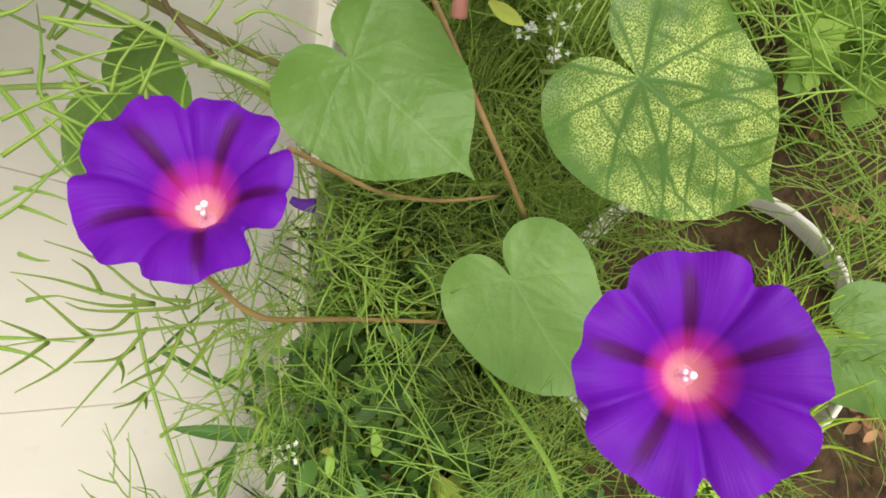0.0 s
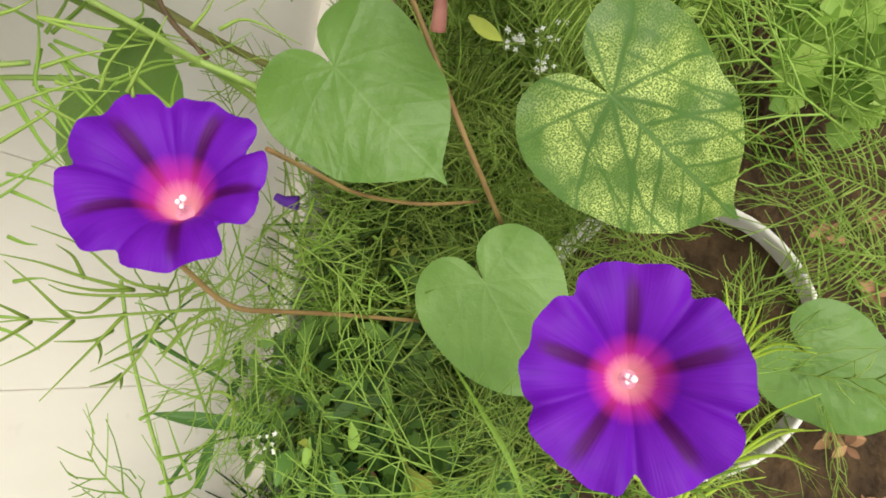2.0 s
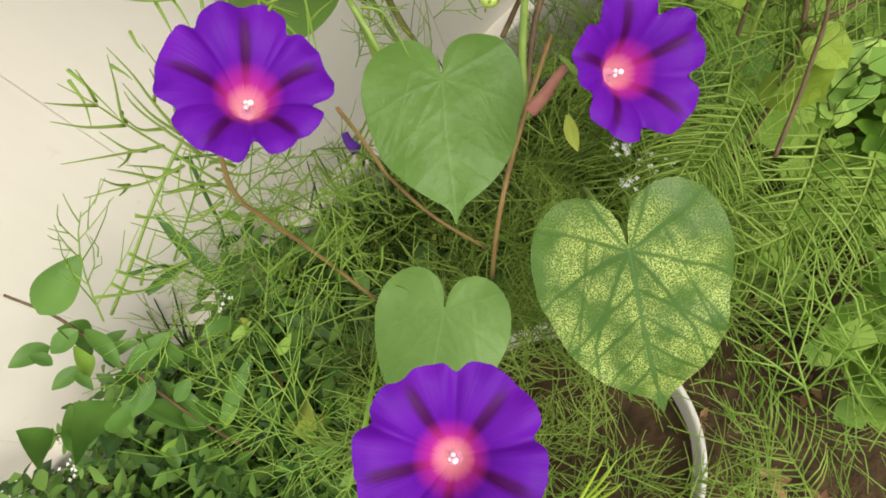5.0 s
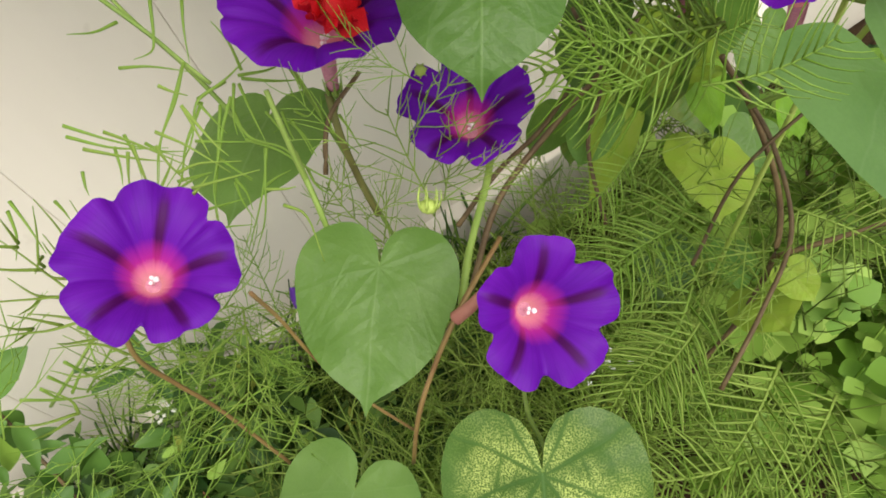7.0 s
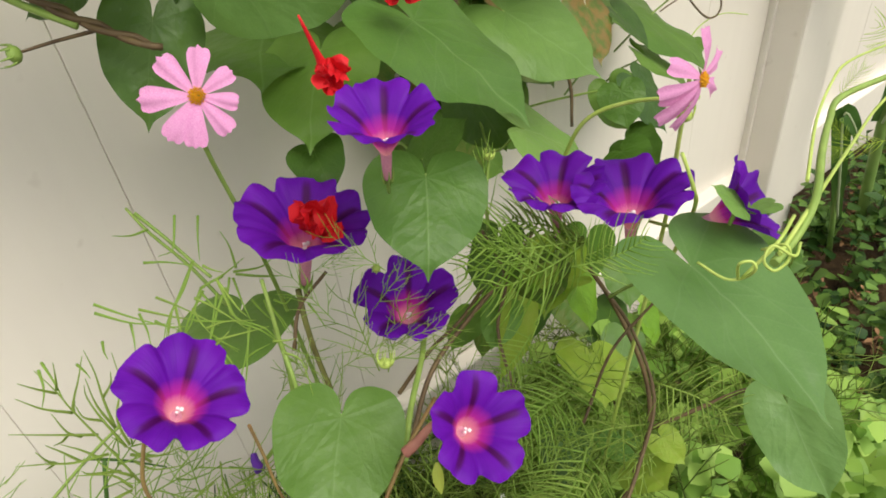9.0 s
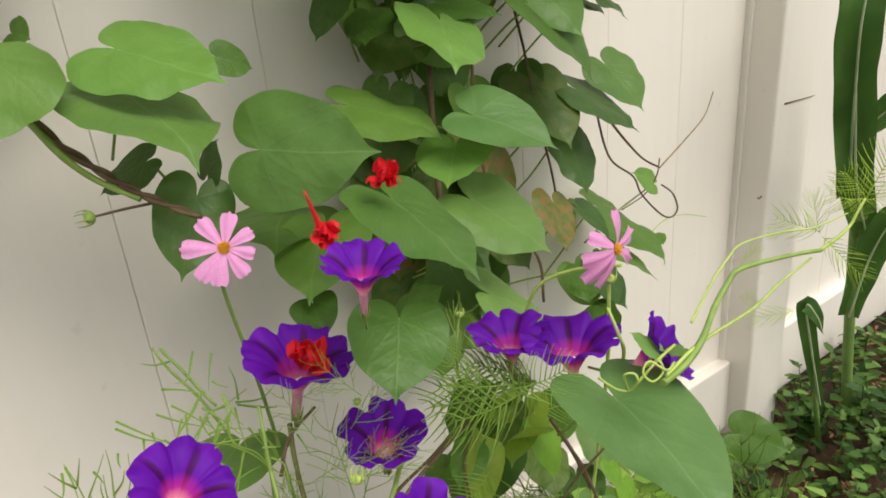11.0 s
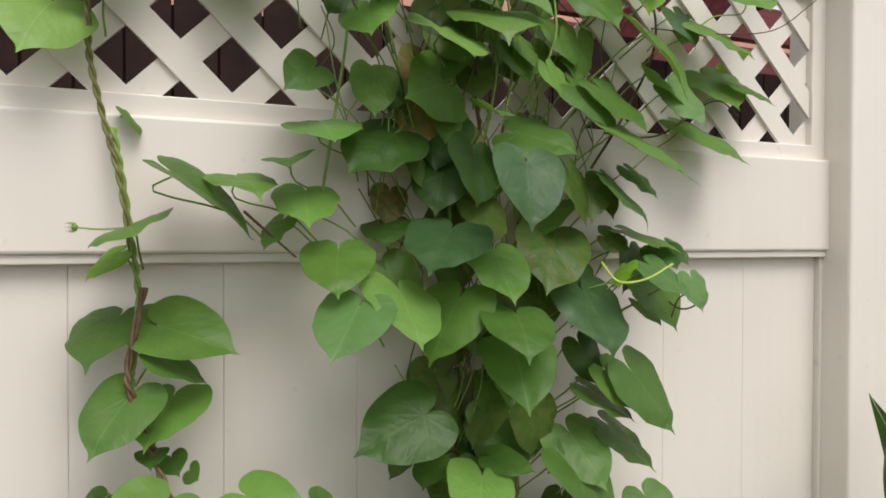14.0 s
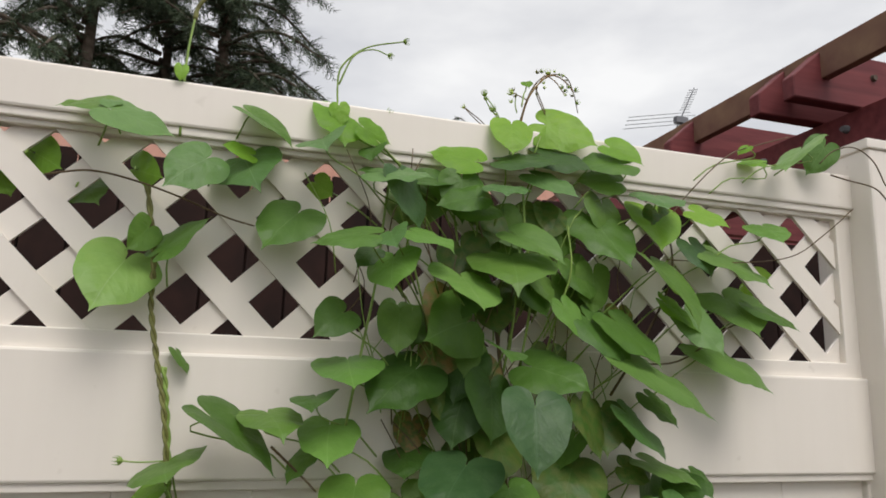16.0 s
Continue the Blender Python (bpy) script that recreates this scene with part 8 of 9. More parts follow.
part("frond", tube([(-1.118, -0.222, 0.740), (-1.113, -0.231, 0.738), (-1.103, -0.239, 0.737)], 0.0010, 0.0002, 5, 4), "feather_light", cosmos)
part("frond", tube([(-0.940, -0.371, 0.605), (-0.925, -0.370, 0.608), (-0.907, -0.369, 0.613), (-0.882, -0.370, 0.623), (-0.875, -0.370, 0.623)], 0.0013, 0.0002, 5, 4), "feather_light", cypress)
part("frond", tube([(-0.936, -0.371, 0.607), (-0.944, -0.360, 0.613), (-0.958, -0.351, 0.618)], 0.0009, 0.0002, 5, 4), "feather_light", cypress)
part("frond", tube([(-0.924, -0.371, 0.612), (-0.935, -0.357, 0.618), (-0.953, -0.345, 0.622)], 0.0009, 0.0002, 5, 4), "feather_light", cypress)
part("frond", tube([(-0.916, -0.372, 0.614), (-0.930, -0.358, 0.619), (-0.949, -0.346, 0.623)], 0.0009, 0.0002, 5, 4), "feather_light", cypress)
part("frond", tube([(-0.911, -0.371, 0.617), (-0.924, -0.355, 0.623), (-0.943, -0.341, 0.628)], 0.0009, 0.0002, 5, 4), "feather_light", cypress)
part("frond", tube([(-0.905, -0.371, 0.620), (-0.917, -0.354, 0.627), (-0.935, -0.338, 0.633)], 0.0009, 0.0002, 5, 4), "feather_light", cypress)
part("frond", tube([(-0.898, -0.371, 0.623), (-0.909, -0.353, 0.631), (-0.925, -0.335, 0.638)], 0.0009, 0.0002, 5, 4), "feather_light", cypress)
part("frond", tube([(-0.894, -0.372, 0.625), (-0.904, -0.352, 0.634), (-0.920, -0.334, 0.641)], 0.0009, 0.0002, 5, 4), "feather_light", cypress)
part("frond", tube([(-0.889, -0.373, 0.627), (-0.898, -0.352, 0.637), (-0.913, -0.333, 0.645)], 0.0009, 0.0002, 5, 4), "feather_light", cypress)
part("frond", tube([(-0.886, -0.373, 0.629), (-0.889, -0.353, 0.641), (-0.898, -0.335, 0.652)], 0.0009, 0.0002, 5, 4), "feather_light", cypress)
part("frond", tube([(-0.932, -0.370, 0.608), (-0.937, -0.382, 0.606), (-0.948, -0.395, 0.602)], 0.0009, 0.0002, 5, 4), "feather_light", cypress)
part("frond", tube([(-0.924, -0.371, 0.611), (-0.931, -0.385, 0.608), (-0.944, -0.399, 0.602)], 0.0009, 0.0002, 5, 4), "feather_light", cypress)
part("frond", tube([(-0.914, -0.371, 0.616), (-0.916, -0.386, 0.613), (-0.923, -0.402, 0.609)], 0.0009, 0.0002, 5, 4), "feather_light", cypress)
part("frond", tube([(-0.909, -0.372, 0.618), (-0.912, -0.390, 0.613), (-0.921, -0.409, 0.607)], 0.0009, 0.0002, 5, 4), "feather_light", cypress)
part("frond", tube([(-0.903, -0.372, 0.620), (-0.905, -0.393, 0.615), (-0.913, -0.415, 0.609)], 0.0009, 0.0002, 5, 4), "feather_light", cypress)
part("frond", tube([(-0.898, -0.373, 0.622), (-0.894, -0.394, 0.620), (-0.896, -0.415, 0.617)], 0.0009, 0.0002, 5, 4), "feather_light", cypress)
part("frond", tube([(-0.893, -0.373, 0.625), (-0.889, -0.393, 0.624), (-0.891, -0.413, 0.620)], 0.0009, 0.0002, 5, 4), "feather_light", cypress)
part("frond", tube([(-0.889, -0.373, 0.627), (-0.884, -0.389, 0.628), (-0.884, -0.405, 0.627)], 0.0009, 0.0002, 5, 4), "feather_light", cypress)
part("frond", tube([(-0.989, -0.423, 0.543), (-0.946, -0.412, 0.556), (-0.902, -0.401, 0.575)], 0.0011, 0.0002, 5, 4), "feather_mid", cypress)
part("frond", tube([(-0.920, -0.404, 0.567), (-0.934, -0.390, 0.569), (-0.952, -0.379, 0.570)], 0.0008, 0.0002, 5, 4), "feather_mid", cypress)
part("frond", tube([(-0.928, -0.407, 0.563), (-0.940, -0.394, 0.566), (-0.954, -0.385, 0.567)], 0.0008, 0.0002, 5, 4), "feather_mid", cypress)
part("frond", tube([(-0.935, -0.408, 0.561), (-0.945, -0.398, 0.563), (-0.959, -0.390, 0.564)], 0.0008, 0.0002, 5, 4), "feather_mid", cypress)
part("frond", tube([(-0.942, -0.410, 0.558), (-0.951, -0.403, 0.560), (-0.963, -0.398, 0.561)], 0.0008, 0.0002, 5, 4), "feather_mid", cypress)
part("frond", tube([(-0.950, -0.412, 0.555), (-0.960, -0.405, 0.557), (-0.972, -0.400, 0.558)], 0.0008, 0.0002, 5, 4), "feather_mid", cypress)
part("frond", tube([(-0.959, -0.415, 0.551), (-0.969, -0.408, 0.553), (-0.982, -0.404, 0.554)], 0.0008, 0.0002, 5, 4), "feather_mid", cypress)
part("frond", tube([(-0.969, -0.418, 0.548), (-0.978, -0.412, 0.550), (-0.990, -0.410, 0.551)], 0.0008, 0.0002, 5, 4), "feather_mid", cypress)
part("frond", tube([(-0.947, -0.413, 0.556), (-0.958, -0.425, 0.552), (-0.971, -0.441, 0.548)], 0.0008, 0.0002, 5, 4), "feather_mid", cypress)
part("frond", tube([(-0.935, -0.410, 0.560), (-0.942, -0.420, 0.558), (-0.951, -0.432, 0.555)], 0.0008, 0.0002, 5, 4), "feather_mid", cypress)
part("frond", tube([(-0.927, -0.408, 0.563), (-0.932, -0.421, 0.561), (-0.940, -0.437, 0.557)], 0.0008, 0.0002, 5, 4), "feather_mid", cypress)
part("frond", tube([(-0.918, -0.404, 0.568), (-0.918, -0.417, 0.567), (-0.921, -0.432, 0.565)], 0.0008, 0.0002, 5, 4), "feather_mid", cypress)
part("frond", tube([(-1.431, -0.220, 0.202), (-1.425, -0.220, 0.301), (-1.462, -0.220, 0.332)], 0.0014, 0.0003, 5, 4), "feather_light", cosmos)
part("frond", tube([(-1.423, -0.220, 0.247), (-1.434, -0.220, 0.275), (-1.435, -0.220, 0.314)], 0.0014, 0.0003, 5, 4), "feather_light", cosmos)
part("frond", tube([(-1.444, -0.220, 0.200), (-1.450, -0.220, 0.231), (-1.462, -0.220, 0.252)], 0.0014, 0.0003, 5, 4), "feather_light", cosmos)
part("frond", tube([(-1.410, -0.220, 0.295), (-1.396, -0.220, 0.324), (-1.380, -0.220, 0.363)], 0.0014, 0.0003, 5, 4), "feather_light", cosmos)
part("frond", tube([(-1.401, -0.220, 0.278), (-1.385, -0.220, 0.287), (-1.359, -0.220, 0.311)], 0.0014, 0.0003, 5, 4), "feather_light", cosmos)
part("frond", tube([(-1.409, -0.220, 0.236), (-1.405, -0.220, 0.200), (-1.394, -0.220, 0.170)], 0.0014, 0.0003, 5, 4), "feather_light", cosmos)
part("frond", tube([(-1.398, -0.220, 0.252), (-1.389, -0.220, 0.233), (-1.369, -0.220, 0.230)], 0.0014, 0.0003, 5, 4), "feather_light", cosmos)
part("frond", tube([(-1.392, -0.220, 0.319), (-1.418, -0.220, 0.361), (-1.434, -0.220, 0.399)], 0.0014, 0.0003, 5, 4), "feather_light", cosmos)
part("frond", tube([(-1.381, -0.220, 0.355), (-1.407, -0.220, 0.396), (-1.409, -0.220, 0.471)], 0.0014, 0.0003, 5, 4), "feather_light", cosmos)
part("frond", tube([(-1.409, -0.220, 0.395), (-1.402, -0.220, 0.433), (-1.393, -0.220, 0.471)], 0.0014, 0.0003, 5, 4), "feather_light", cosmos)
part("frond", tube([(-1.421, -0.220, 0.234), (-1.406, -0.220, 0.267), (-1.383, -0.220, 0.312)], 0.0014, 0.0003, 5, 4), "feather_light", cosmos)
part("frond", tube([(-1.313, -0.170, 0.566), (-1.294, -0.170, 0.536), (-1.267, -0.170, 0.514)], 0.0014, 0.0003, 5, 4), "feather_light", cosmos)
part("frond", tube([(-1.298, -0.170, 0.564), (-1.298, -0.170, 0.544), (-1.290, -0.170, 0.532)], 0.0014, 0.0003, 5, 4), "feather_light", cosmos)
part("frond", tube([(-1.287, -0.170, 0.571), (-1.285, -0.170, 0.546), (-1.278, -0.170, 0.528)], 0.0014, 0.0003, 5, 4), "feather_light", cosmos)
part("frond", tube([(-1.271, -0.170, 0.575), (-1.270, -0.170, 0.546), (-1.267, -0.170, 0.523)], 0.0014, 0.0003, 5, 4), "feather_light", cosmos)
part("frond", tube([(-1.244, -0.170, 0.598), (-1.238, -0.170, 0.585), (-1.224, -0.170, 0.577)], 0.0014, 0.0003, 5, 4), "feather_light", cosmos)
part("frond", tube([(-1.287, -0.220, 0.306), (-1.302, -0.220, 0.271), (-1.338, -0.220, 0.202)], 0.0014, 0.0003, 5, 4), "feather_light", cosmos)
part("frond", tube([(-1.302, -0.220, 0.271), (-1.293, -0.220, 0.273)], 0.0014, 0.0003, 5, 4), "feather_light", cosmos)
part("frond", tube([(-1.289, -0.170, 0.541), (-1.271, -0.170, 0.556), (-1.244, -0.170, 0.575)], 0.0014, 0.0003, 5, 4), "feather_light", cosmos)

cosmos_flower(cosmos, (-1.057, -0.269, 0.890), (-0.354, -0.753, 0.555), (0.263, 0.015, 0.965), 0.0265,
              [(0, 0.82, 6), (-50, 0.70, 4), (-95, 0.66, 6), (-135, 0.78, 2), (180, 0.86, 5), (150, 0.88, 4), (98, 0.95, 6), (48, 0.86, 8)])
cosmos_flower(cosmos, (-0.818, -0.396, 0.850), (0.36, -0.92, 0.12), (0.263, 0.015, 0.965), 0.027,
              [(4, 0.95, 14), (-62, 0.85, 22), (-112, 0.85, 18), (172, 1.05, -14), (142, 1.15, -22), (112, 0.95, -30), (58, 0.8, -26)], 0.14)
cosmos_flower(cosmos, (-0.893, -0.269, 0.838), (-0.479, -0.561, -0.675), (0.424, 0.153, 0.892), 0.026,
              [(0, 0.8, -8), (-48, 0.8, -8), (-95, 0.75, -20), (-140, 0.85, -30), (180, 0.95, -30), (115, 0.9, -20), (55, 0.85, -8)], 0.2)
part("stem", tube([(-1.057, -0.262, 0.888), (-1.05, -0.22, 0.84), (-1.03, -0.20, 0.70), (-1.02, -0.21, 0.45), (-1.02, -0.24, 0.02)], 0.0013, 0.0022), "stem_green", cosmos)
part("stem", tube([(-0.818, -0.388, 0.848), (-0.805, -0.378, 0.80), (-0.80, -0.37, 0.70), (-0.82, -0.35, 0.4), (-0.85, -0.35, 0.02)], 0.0013, 0.0022), "stem_lime", cosmos)
part("stem", tube([(-0.826, -0.395, 0.805), (-0.824, -0.405, 0.783), (-0.817, -0.403, 0.759), (-0.807, -0.380, 0.684)], 0.0013, 0.0016), "stem_lime", cosmos)
part("stem", tube([(-0.793, -0.380, 0.824), (-0.797, -0.330, 0.805), (-0.808, -0.300, 0.783), (-0.812, -0.280, 0.737)], 0.0016, 0.0016), "stem_lime", cosmos)
part("stem", tube([(-1.073, -0.222, 0.724), (-1.080, -0.189, 0.743), (-1.090, -0.149, 0.756), (-1.095, -0.127, 0.769)], 0.0014, 0.001), "stem_green", cosmos)
part("stem", tube([(-1.054, -0.257, 0.758), (-1.059, -0.270, 0.728), (-1.065, -0.278, 0.674), (-1.083, -0.276, 0.580)], 0.0014, 0.0018), "stem_green", cosmos)
part("stem", tube([(-0.865, -0.260, 0.765), (-0.876, -0.267, 0.738), (-0.883, -0.275, 0.712)], 0.0013, 0.0014), "stem_green", cosmos)


def bud(plant, at, up, size, material="stem_lime"):
    z = Vector(up).normalized()
    bm = bmesh.new()
    bmesh.ops.create_icosphere(bm, subdivisions=2, radius=0.5, matrix=Matrix.Diagonal((1, 1, 0.8, 1)))
    for i in range(7):
        q = 2 * math.pi * i / 7
        add_tube(bm, [(0.45 * math.cos(q), 0.45 * math.sin(q), -0.1), (0.62 * math.cos(q), 0.62 * math.sin(q), 0.4), (0.55 * math.cos(q), 0.55 * math.sin(q), 0.95)], 0.09, 0.02, 4, 2)
    ob = part("bud", smooth(bm), material, plant)
    ob.matrix_basis = Matrix.Translation(at) @ z.to_track_quat("Z", "Y").to_matrix().to_4x4() @ Matrix.Scale(size, 4)
    return ob


bud(cosmos, (-0.813, -0.385, 0.821), (0.551, 0.453, 0.701), 0.010)
bud(cosmos, (-0.866, -0.261, 0.764), (0.551, 0.453, 0.701), 0.007)
bud(cosmos, (-0.986, -0.282, 0.741), (-0.304, -0.692, 0.655), 0.006)
bud(cosmos, (-1.023, -0.342, 0.725), (0.551, 0.453, 0.701), 0.009)
bud(cosmos, (-1.116, -0.160, 0.902), (-0.857, 0.499, -0.129), 0.010, "stem_green")
part("shoot", tube([(-1.213, 0.000, 1.940), (-1.211, 0.000, 1.958), (-1.203, -0.002, 1.972), (-1.196, -0.004, 1.976)], 0.0042, 0.0016), "stem_olive", left_vine)
bud(left_vine, (-1.240, -0.060, 1.311), (-0.956, 0.290, -0.029), 0.009, "stem_green")
part("shoot", tube([(-1.183, -0.060, 1.311), (-1.215, -0.060, 1.309), (-1.240, -0.060, 1.311)], 0.001, 0.001), "stem_green", left_vine)
part("shoot", tube([(-0.694, -0.012, 1.823), (-0.688, -0.012, 1.859), (-0.676, -0.012, 1.894), (-0.655, -0.012, 1.924), (-0.635, -0.012, 1.939), (-0.617, -0.012, 1.937), (-0.602, -0.012, 1.926), (-0.594, -0.012, 1.916)], 0.0022, 0.0010), "stem_red", main_vine)
part("shoot", tube([(-0.656, -0.012, 1.923), (-0.646, -0.012, 1.937), (-0.626, -0.012, 1.928), (-0.617, -0.012, 1.917), (-0.608, -0.012, 1.907)], 0.0012, 0.0008), "stem_red", main_vine)
part("shoot", tube([(-0.727, -0.012, 1.844), (-0.741, -0.012, 1.858), (-0.751, -0.012, 1.872), (-0.758, -0.012, 1.891)], 0.0014, 0.0008), "stem_green", main_vine)
part("shoot", tube([(-0.678, -0.012, 1.887), (-0.695, -0.012, 1.893), (-0.712, -0.012, 1.899)], 0.0012, 0.0008), "stem_red", main_vine)
part("shoot", tube([(-0.698, -0.012, 1.862), (-0.701, -0.012, 1.877), (-0.699, -0.012, 1.894)], 0.0012, 0.0008), "stem_green", main_vine)
part("shoot", tube([(-0.660, -0.012, 1.919), (-0.662, -0.012, 1.900), (-0.653, -0.012, 1.879), (-0.646, -0.012, 1.866)], 0.0010, 0.0010), "stem_brown", main_vine)
part("shoot", tube([(-0.740, -0.012, 1.821), (-0.764, -0.012, 1.841), (-0.790, -0.012, 1.858)], 0.0011, 0.0009), "stem_brown", main_vine)
bud(main_vine, (-0.661, -0.012, 1.940), (0.246, -0.200, 0.742), 0.0060, "stem_olive")
bud(main_vine, (-0.653, -0.012, 1.943), (0.304, -0.200, 0.530), 0.0061, "stem_green")
bud(main_vine, (-0.629, -0.012, 1.947), (0.298, -0.200, 0.901), 0.0043, "stem_lime")
bud(main_vine, (-0.620, -0.012, 1.943), (0.737, -0.200, 0.381), 0.0043, "stem_green")
bud(main_vine, (-0.612, -0.012, 1.942), (-0.974, -0.200, 0.217), 0.0047, "stem_lime")
bud(main_vine, (-0.605, -0.012, 1.935), (-0.681, -0.200, 0.797), 0.0043, "stem_olive")
bud(main_vine, (-0.602, -0.012, 1.923), (-0.110, -0.200, 0.132), 0.0064, "stem_green")
bud(main_vine, (-0.614, -0.012, 1.920), (-0.581, -0.200, 0.215), 0.0065, "stem_green")
bud(main_vine, (-0.595, -0.012, 1.908), (-0.421, -0.200, 0.961), 0.0053, "stem_olive")
bud(main_vine, (-0.587, -0.012, 1.896), (0.251, -0.200, 0.182), 0.0064, "stem_green")
bud(main_vine, (-0.648, -0.012, 1.914), (0.933, -0.200, 0.894), 0.0047, "stem_lime")
bud(main_vine, (-0.649, -0.012, 1.923), (-0.170, -0.200, 0.936), 0.0047, "stem_lime")
bud(main_vine, (-0.662, -0.012, 1.901), (-0.397, -0.200, 0.603), 0.0040, "stem_olive")
bud(main_vine, (-0.710, -0.012, 1.898), (0.415, -0.200, 0.066), 0.0049, "stem_lime")
bud(main_vine, (-0.705, -0.012, 1.901), (-0.039, -0.200, 0.316), 0.0052, "stem_olive")
bud(main_vine, (-0.700, -0.012, 1.892), (-0.648, -0.200, 0.256), 0.0063, "stem_olive")
bud(main_vine, (-0.708, -0.012, 1.880), (-0.285, -0.200, 0.404), 0.0054, "stem_lime")
bud(main_vine, (-0.757, -0.012, 1.890), (-0.268, -0.200, 0.579), 0.0040, "stem_green")
bud(main_vine, (-0.754, -0.012, 1.878), (0.416, -0.200, 0.624), 0.0064, "stem_green")
bud(main_vine, (-0.741, -0.012, 1.860), (0.511, -0.200, 0.930), 0.0064, "stem_lime")
bud(main_vine, (-0.735, -0.012, 1.854), (0.025, -0.200, 0.893), 0.0046, "stem_lime")
bud(main_vine, (-0.791, -0.012, 1.858), (-0.784, -0.200, 0.748), 0.0060, "stem_lime")
bud(main_vine, (-0.608, -0.012, 1.907), (-0.927, -0.200, 0.946), 0.0042, "stem_lime")
bud(main_vine, (-0.895, -0.020, 1.951), (0.956, -0.290, 0.029), 0.008, "stem_green")
bud(main_vine, (-0.919, -0.020, 1.923), (0.786, -0.111, -0.608), 0.008, "stem_green")
bud(main_vine, (-0.640, -0.010, 1.943), (-0.083, -0.174, 0.981), 0.008, "stem_lime")
bud(main_vine, (-0.588, -0.010, 1.920), (0.870, -0.332, 0.363), 0.007, "stem_green")
bud(main_vine, (-0.711, -0.020, 1.892), (-0.870, 0.165, 0.465), 0.008, "stem_lime")
bud(main_vine, (-0.758, -0.020, 1.882), (-0.405, -0.064, 0.912), 0.008, "stem_green")
bud(main_vine, (-0.743, -0.020, 1.857), (-0.405, -0.064, 0.912), 0.009, "stem_green")
bud(main_vine, (-0.608, -0.010, 1.917), (0.550, 0.005, -0.835), 0.006, "stem_green")
bud(main_vine, (-0.916, -0.020, 1.825), (0.407, -0.296, 0.864), 0.009, "stem_green")
part("shoot", tube([(-0.956, -0.020, 1.771), (-0.940, -0.020, 1.796), (-0.916, -0.020, 1.825)], 0.001, 0.001), "stem_green", main_vine)

# wilted flower beside the small trumpet flower, and a folded one by the fence
wilt = part("wilted_flower", tube([(-1.040, -0.378, 0.689), (-1.032, -0.380, 0.694), (-1.024, -0.381, 0.700), (-1.016, -0.380, 0.700)], 0.0036, 0.0020, 8), "wilted_pink", low_vine, "wilted pinkish-brown flower tube")
part("wilted_flower", tube([(-1.102, -0.260, 0.621), (-1.104, -0.265, 0.618), (-1.104, -0.272, 0.615)], 0.0022, 0.0042, 8), "bud_purple", low_vine, "folded dark purple flower")
part("seed_pod", ribbon([(-1.022, -0.382, 0.666), (-1.027, -0.389, 0.662), (-1.031, -0.397, 0.658)], 0.007, (-0.252, -0.411, 0.876), 0.3, 5, (0.3, 0.0)), "leaf_plain_yellow", low_vine, "small yellow leaf")


def white_cluster(at, size, seed):
    rnd = random.Random(seed)
    w = empty("white_wildflower", "tiny white wildflower cluster on thin stalks", "wildflower", at, "white wildflowers")
    at = Vector(at)
    for i in range(11):
        q = at + Vector((rnd.uniform(-1, 1), rnd.uniform(-1, 1), rnd.uniform(-0.3, 0.3))) * size
        bm = bmesh.new()
        for k in range(4):
            a = k * 1.57 + i
            add_tube(bm, [q, q + Vector((math.cos(a), math.sin(a), 0.3)) * 0.0020], 0.0008, 0.0007, 5, 1)
        part("blossom", bm, "tiny_white", w)
        part("stalk", tube([q, q.lerp(at + Vector((0, 0, -0.03)), 0.6), at + Vector((0, 0, -0.035))], 0.0004, 0.0005, 4, 2), "stem_green", w)
    part("stem", tube([at + Vector((0, 0, -0.033)), at + Vector((0.01, 0.01, -0.2)), (at.x + 0.02, at.y, 0.0)], 0.0007, 0.001, 4, 3), "stem_green", w)


white_cluster((-0.938, -0.369, 0.475), 0.011, 1)
white_cluster((-0.947, -0.346, 0.482), 0.008, 2)
white_cluster((-0.962, -0.368, 0.472), 0.007, 3)
white_cluster((-1.285, -0.128, 0.396), 0.012, 4)
white_cluster((-1.549, -0.095, 0.311), 0.012, 6)

# scarlet flowers: two lying on leaves, one caught in a purple trumpet
scarlet_flower((-1.004, -0.308, 0.897), (-0.282, -0.944, -0.173), (-0.151, 0.265, 0.952), 0.0125, 2.5, "crumpled scarlet trumpet flower lying on a heart leaf")
scarlet_flower((-0.945, -0.296, 0.918), (-0.421, -0.763, 0.490), (-0.032, 0.198, 0.980), 0.0135, 0, "crumpled scarlet flower resting on a heart leaf")
scarlet_flower((-1.011, -0.258, 0.779), (-0.025, -0.505, 0.863), (0.179, 0.675, 0.716), 0.0205, 0, "crumpled scarlet flower caught in a purple trumpet")

# strap leaves of grass by the fence and in front of the pot
grass = empty("grass_plant", "long green grass stalks with strap leaves beside the fence", "grass", (-1.3, -0.15, 0.0))
part("stem", tube([(-1.159, -0.075, 0.542), (-1.207, -0.075, 0.522), (-1.265, -0.075, 0.490), (-1.324, -0.075, 0.453), (-1.370, -0.075, 0.426)], 0.0016, 0.0018, 5, 4), "stem_green", grass)
part("blade", tube([(-1.209, -0.085, 0.527), (-1.187, -0.085, 0.502), (-1.160, -0.085, 0.464)], 0.0016, 0.0008, 5, 4), "corn_green", grass)
part("blade", tube([(-1.200, -0.100, 0.530), (-1.221, -0.100, 0.471), (-1.233, -0.100, 0.436), (-1.270, -0.100, 0.367)], 0.0022, 0.0012, 5, 4), "corn_green", grass)
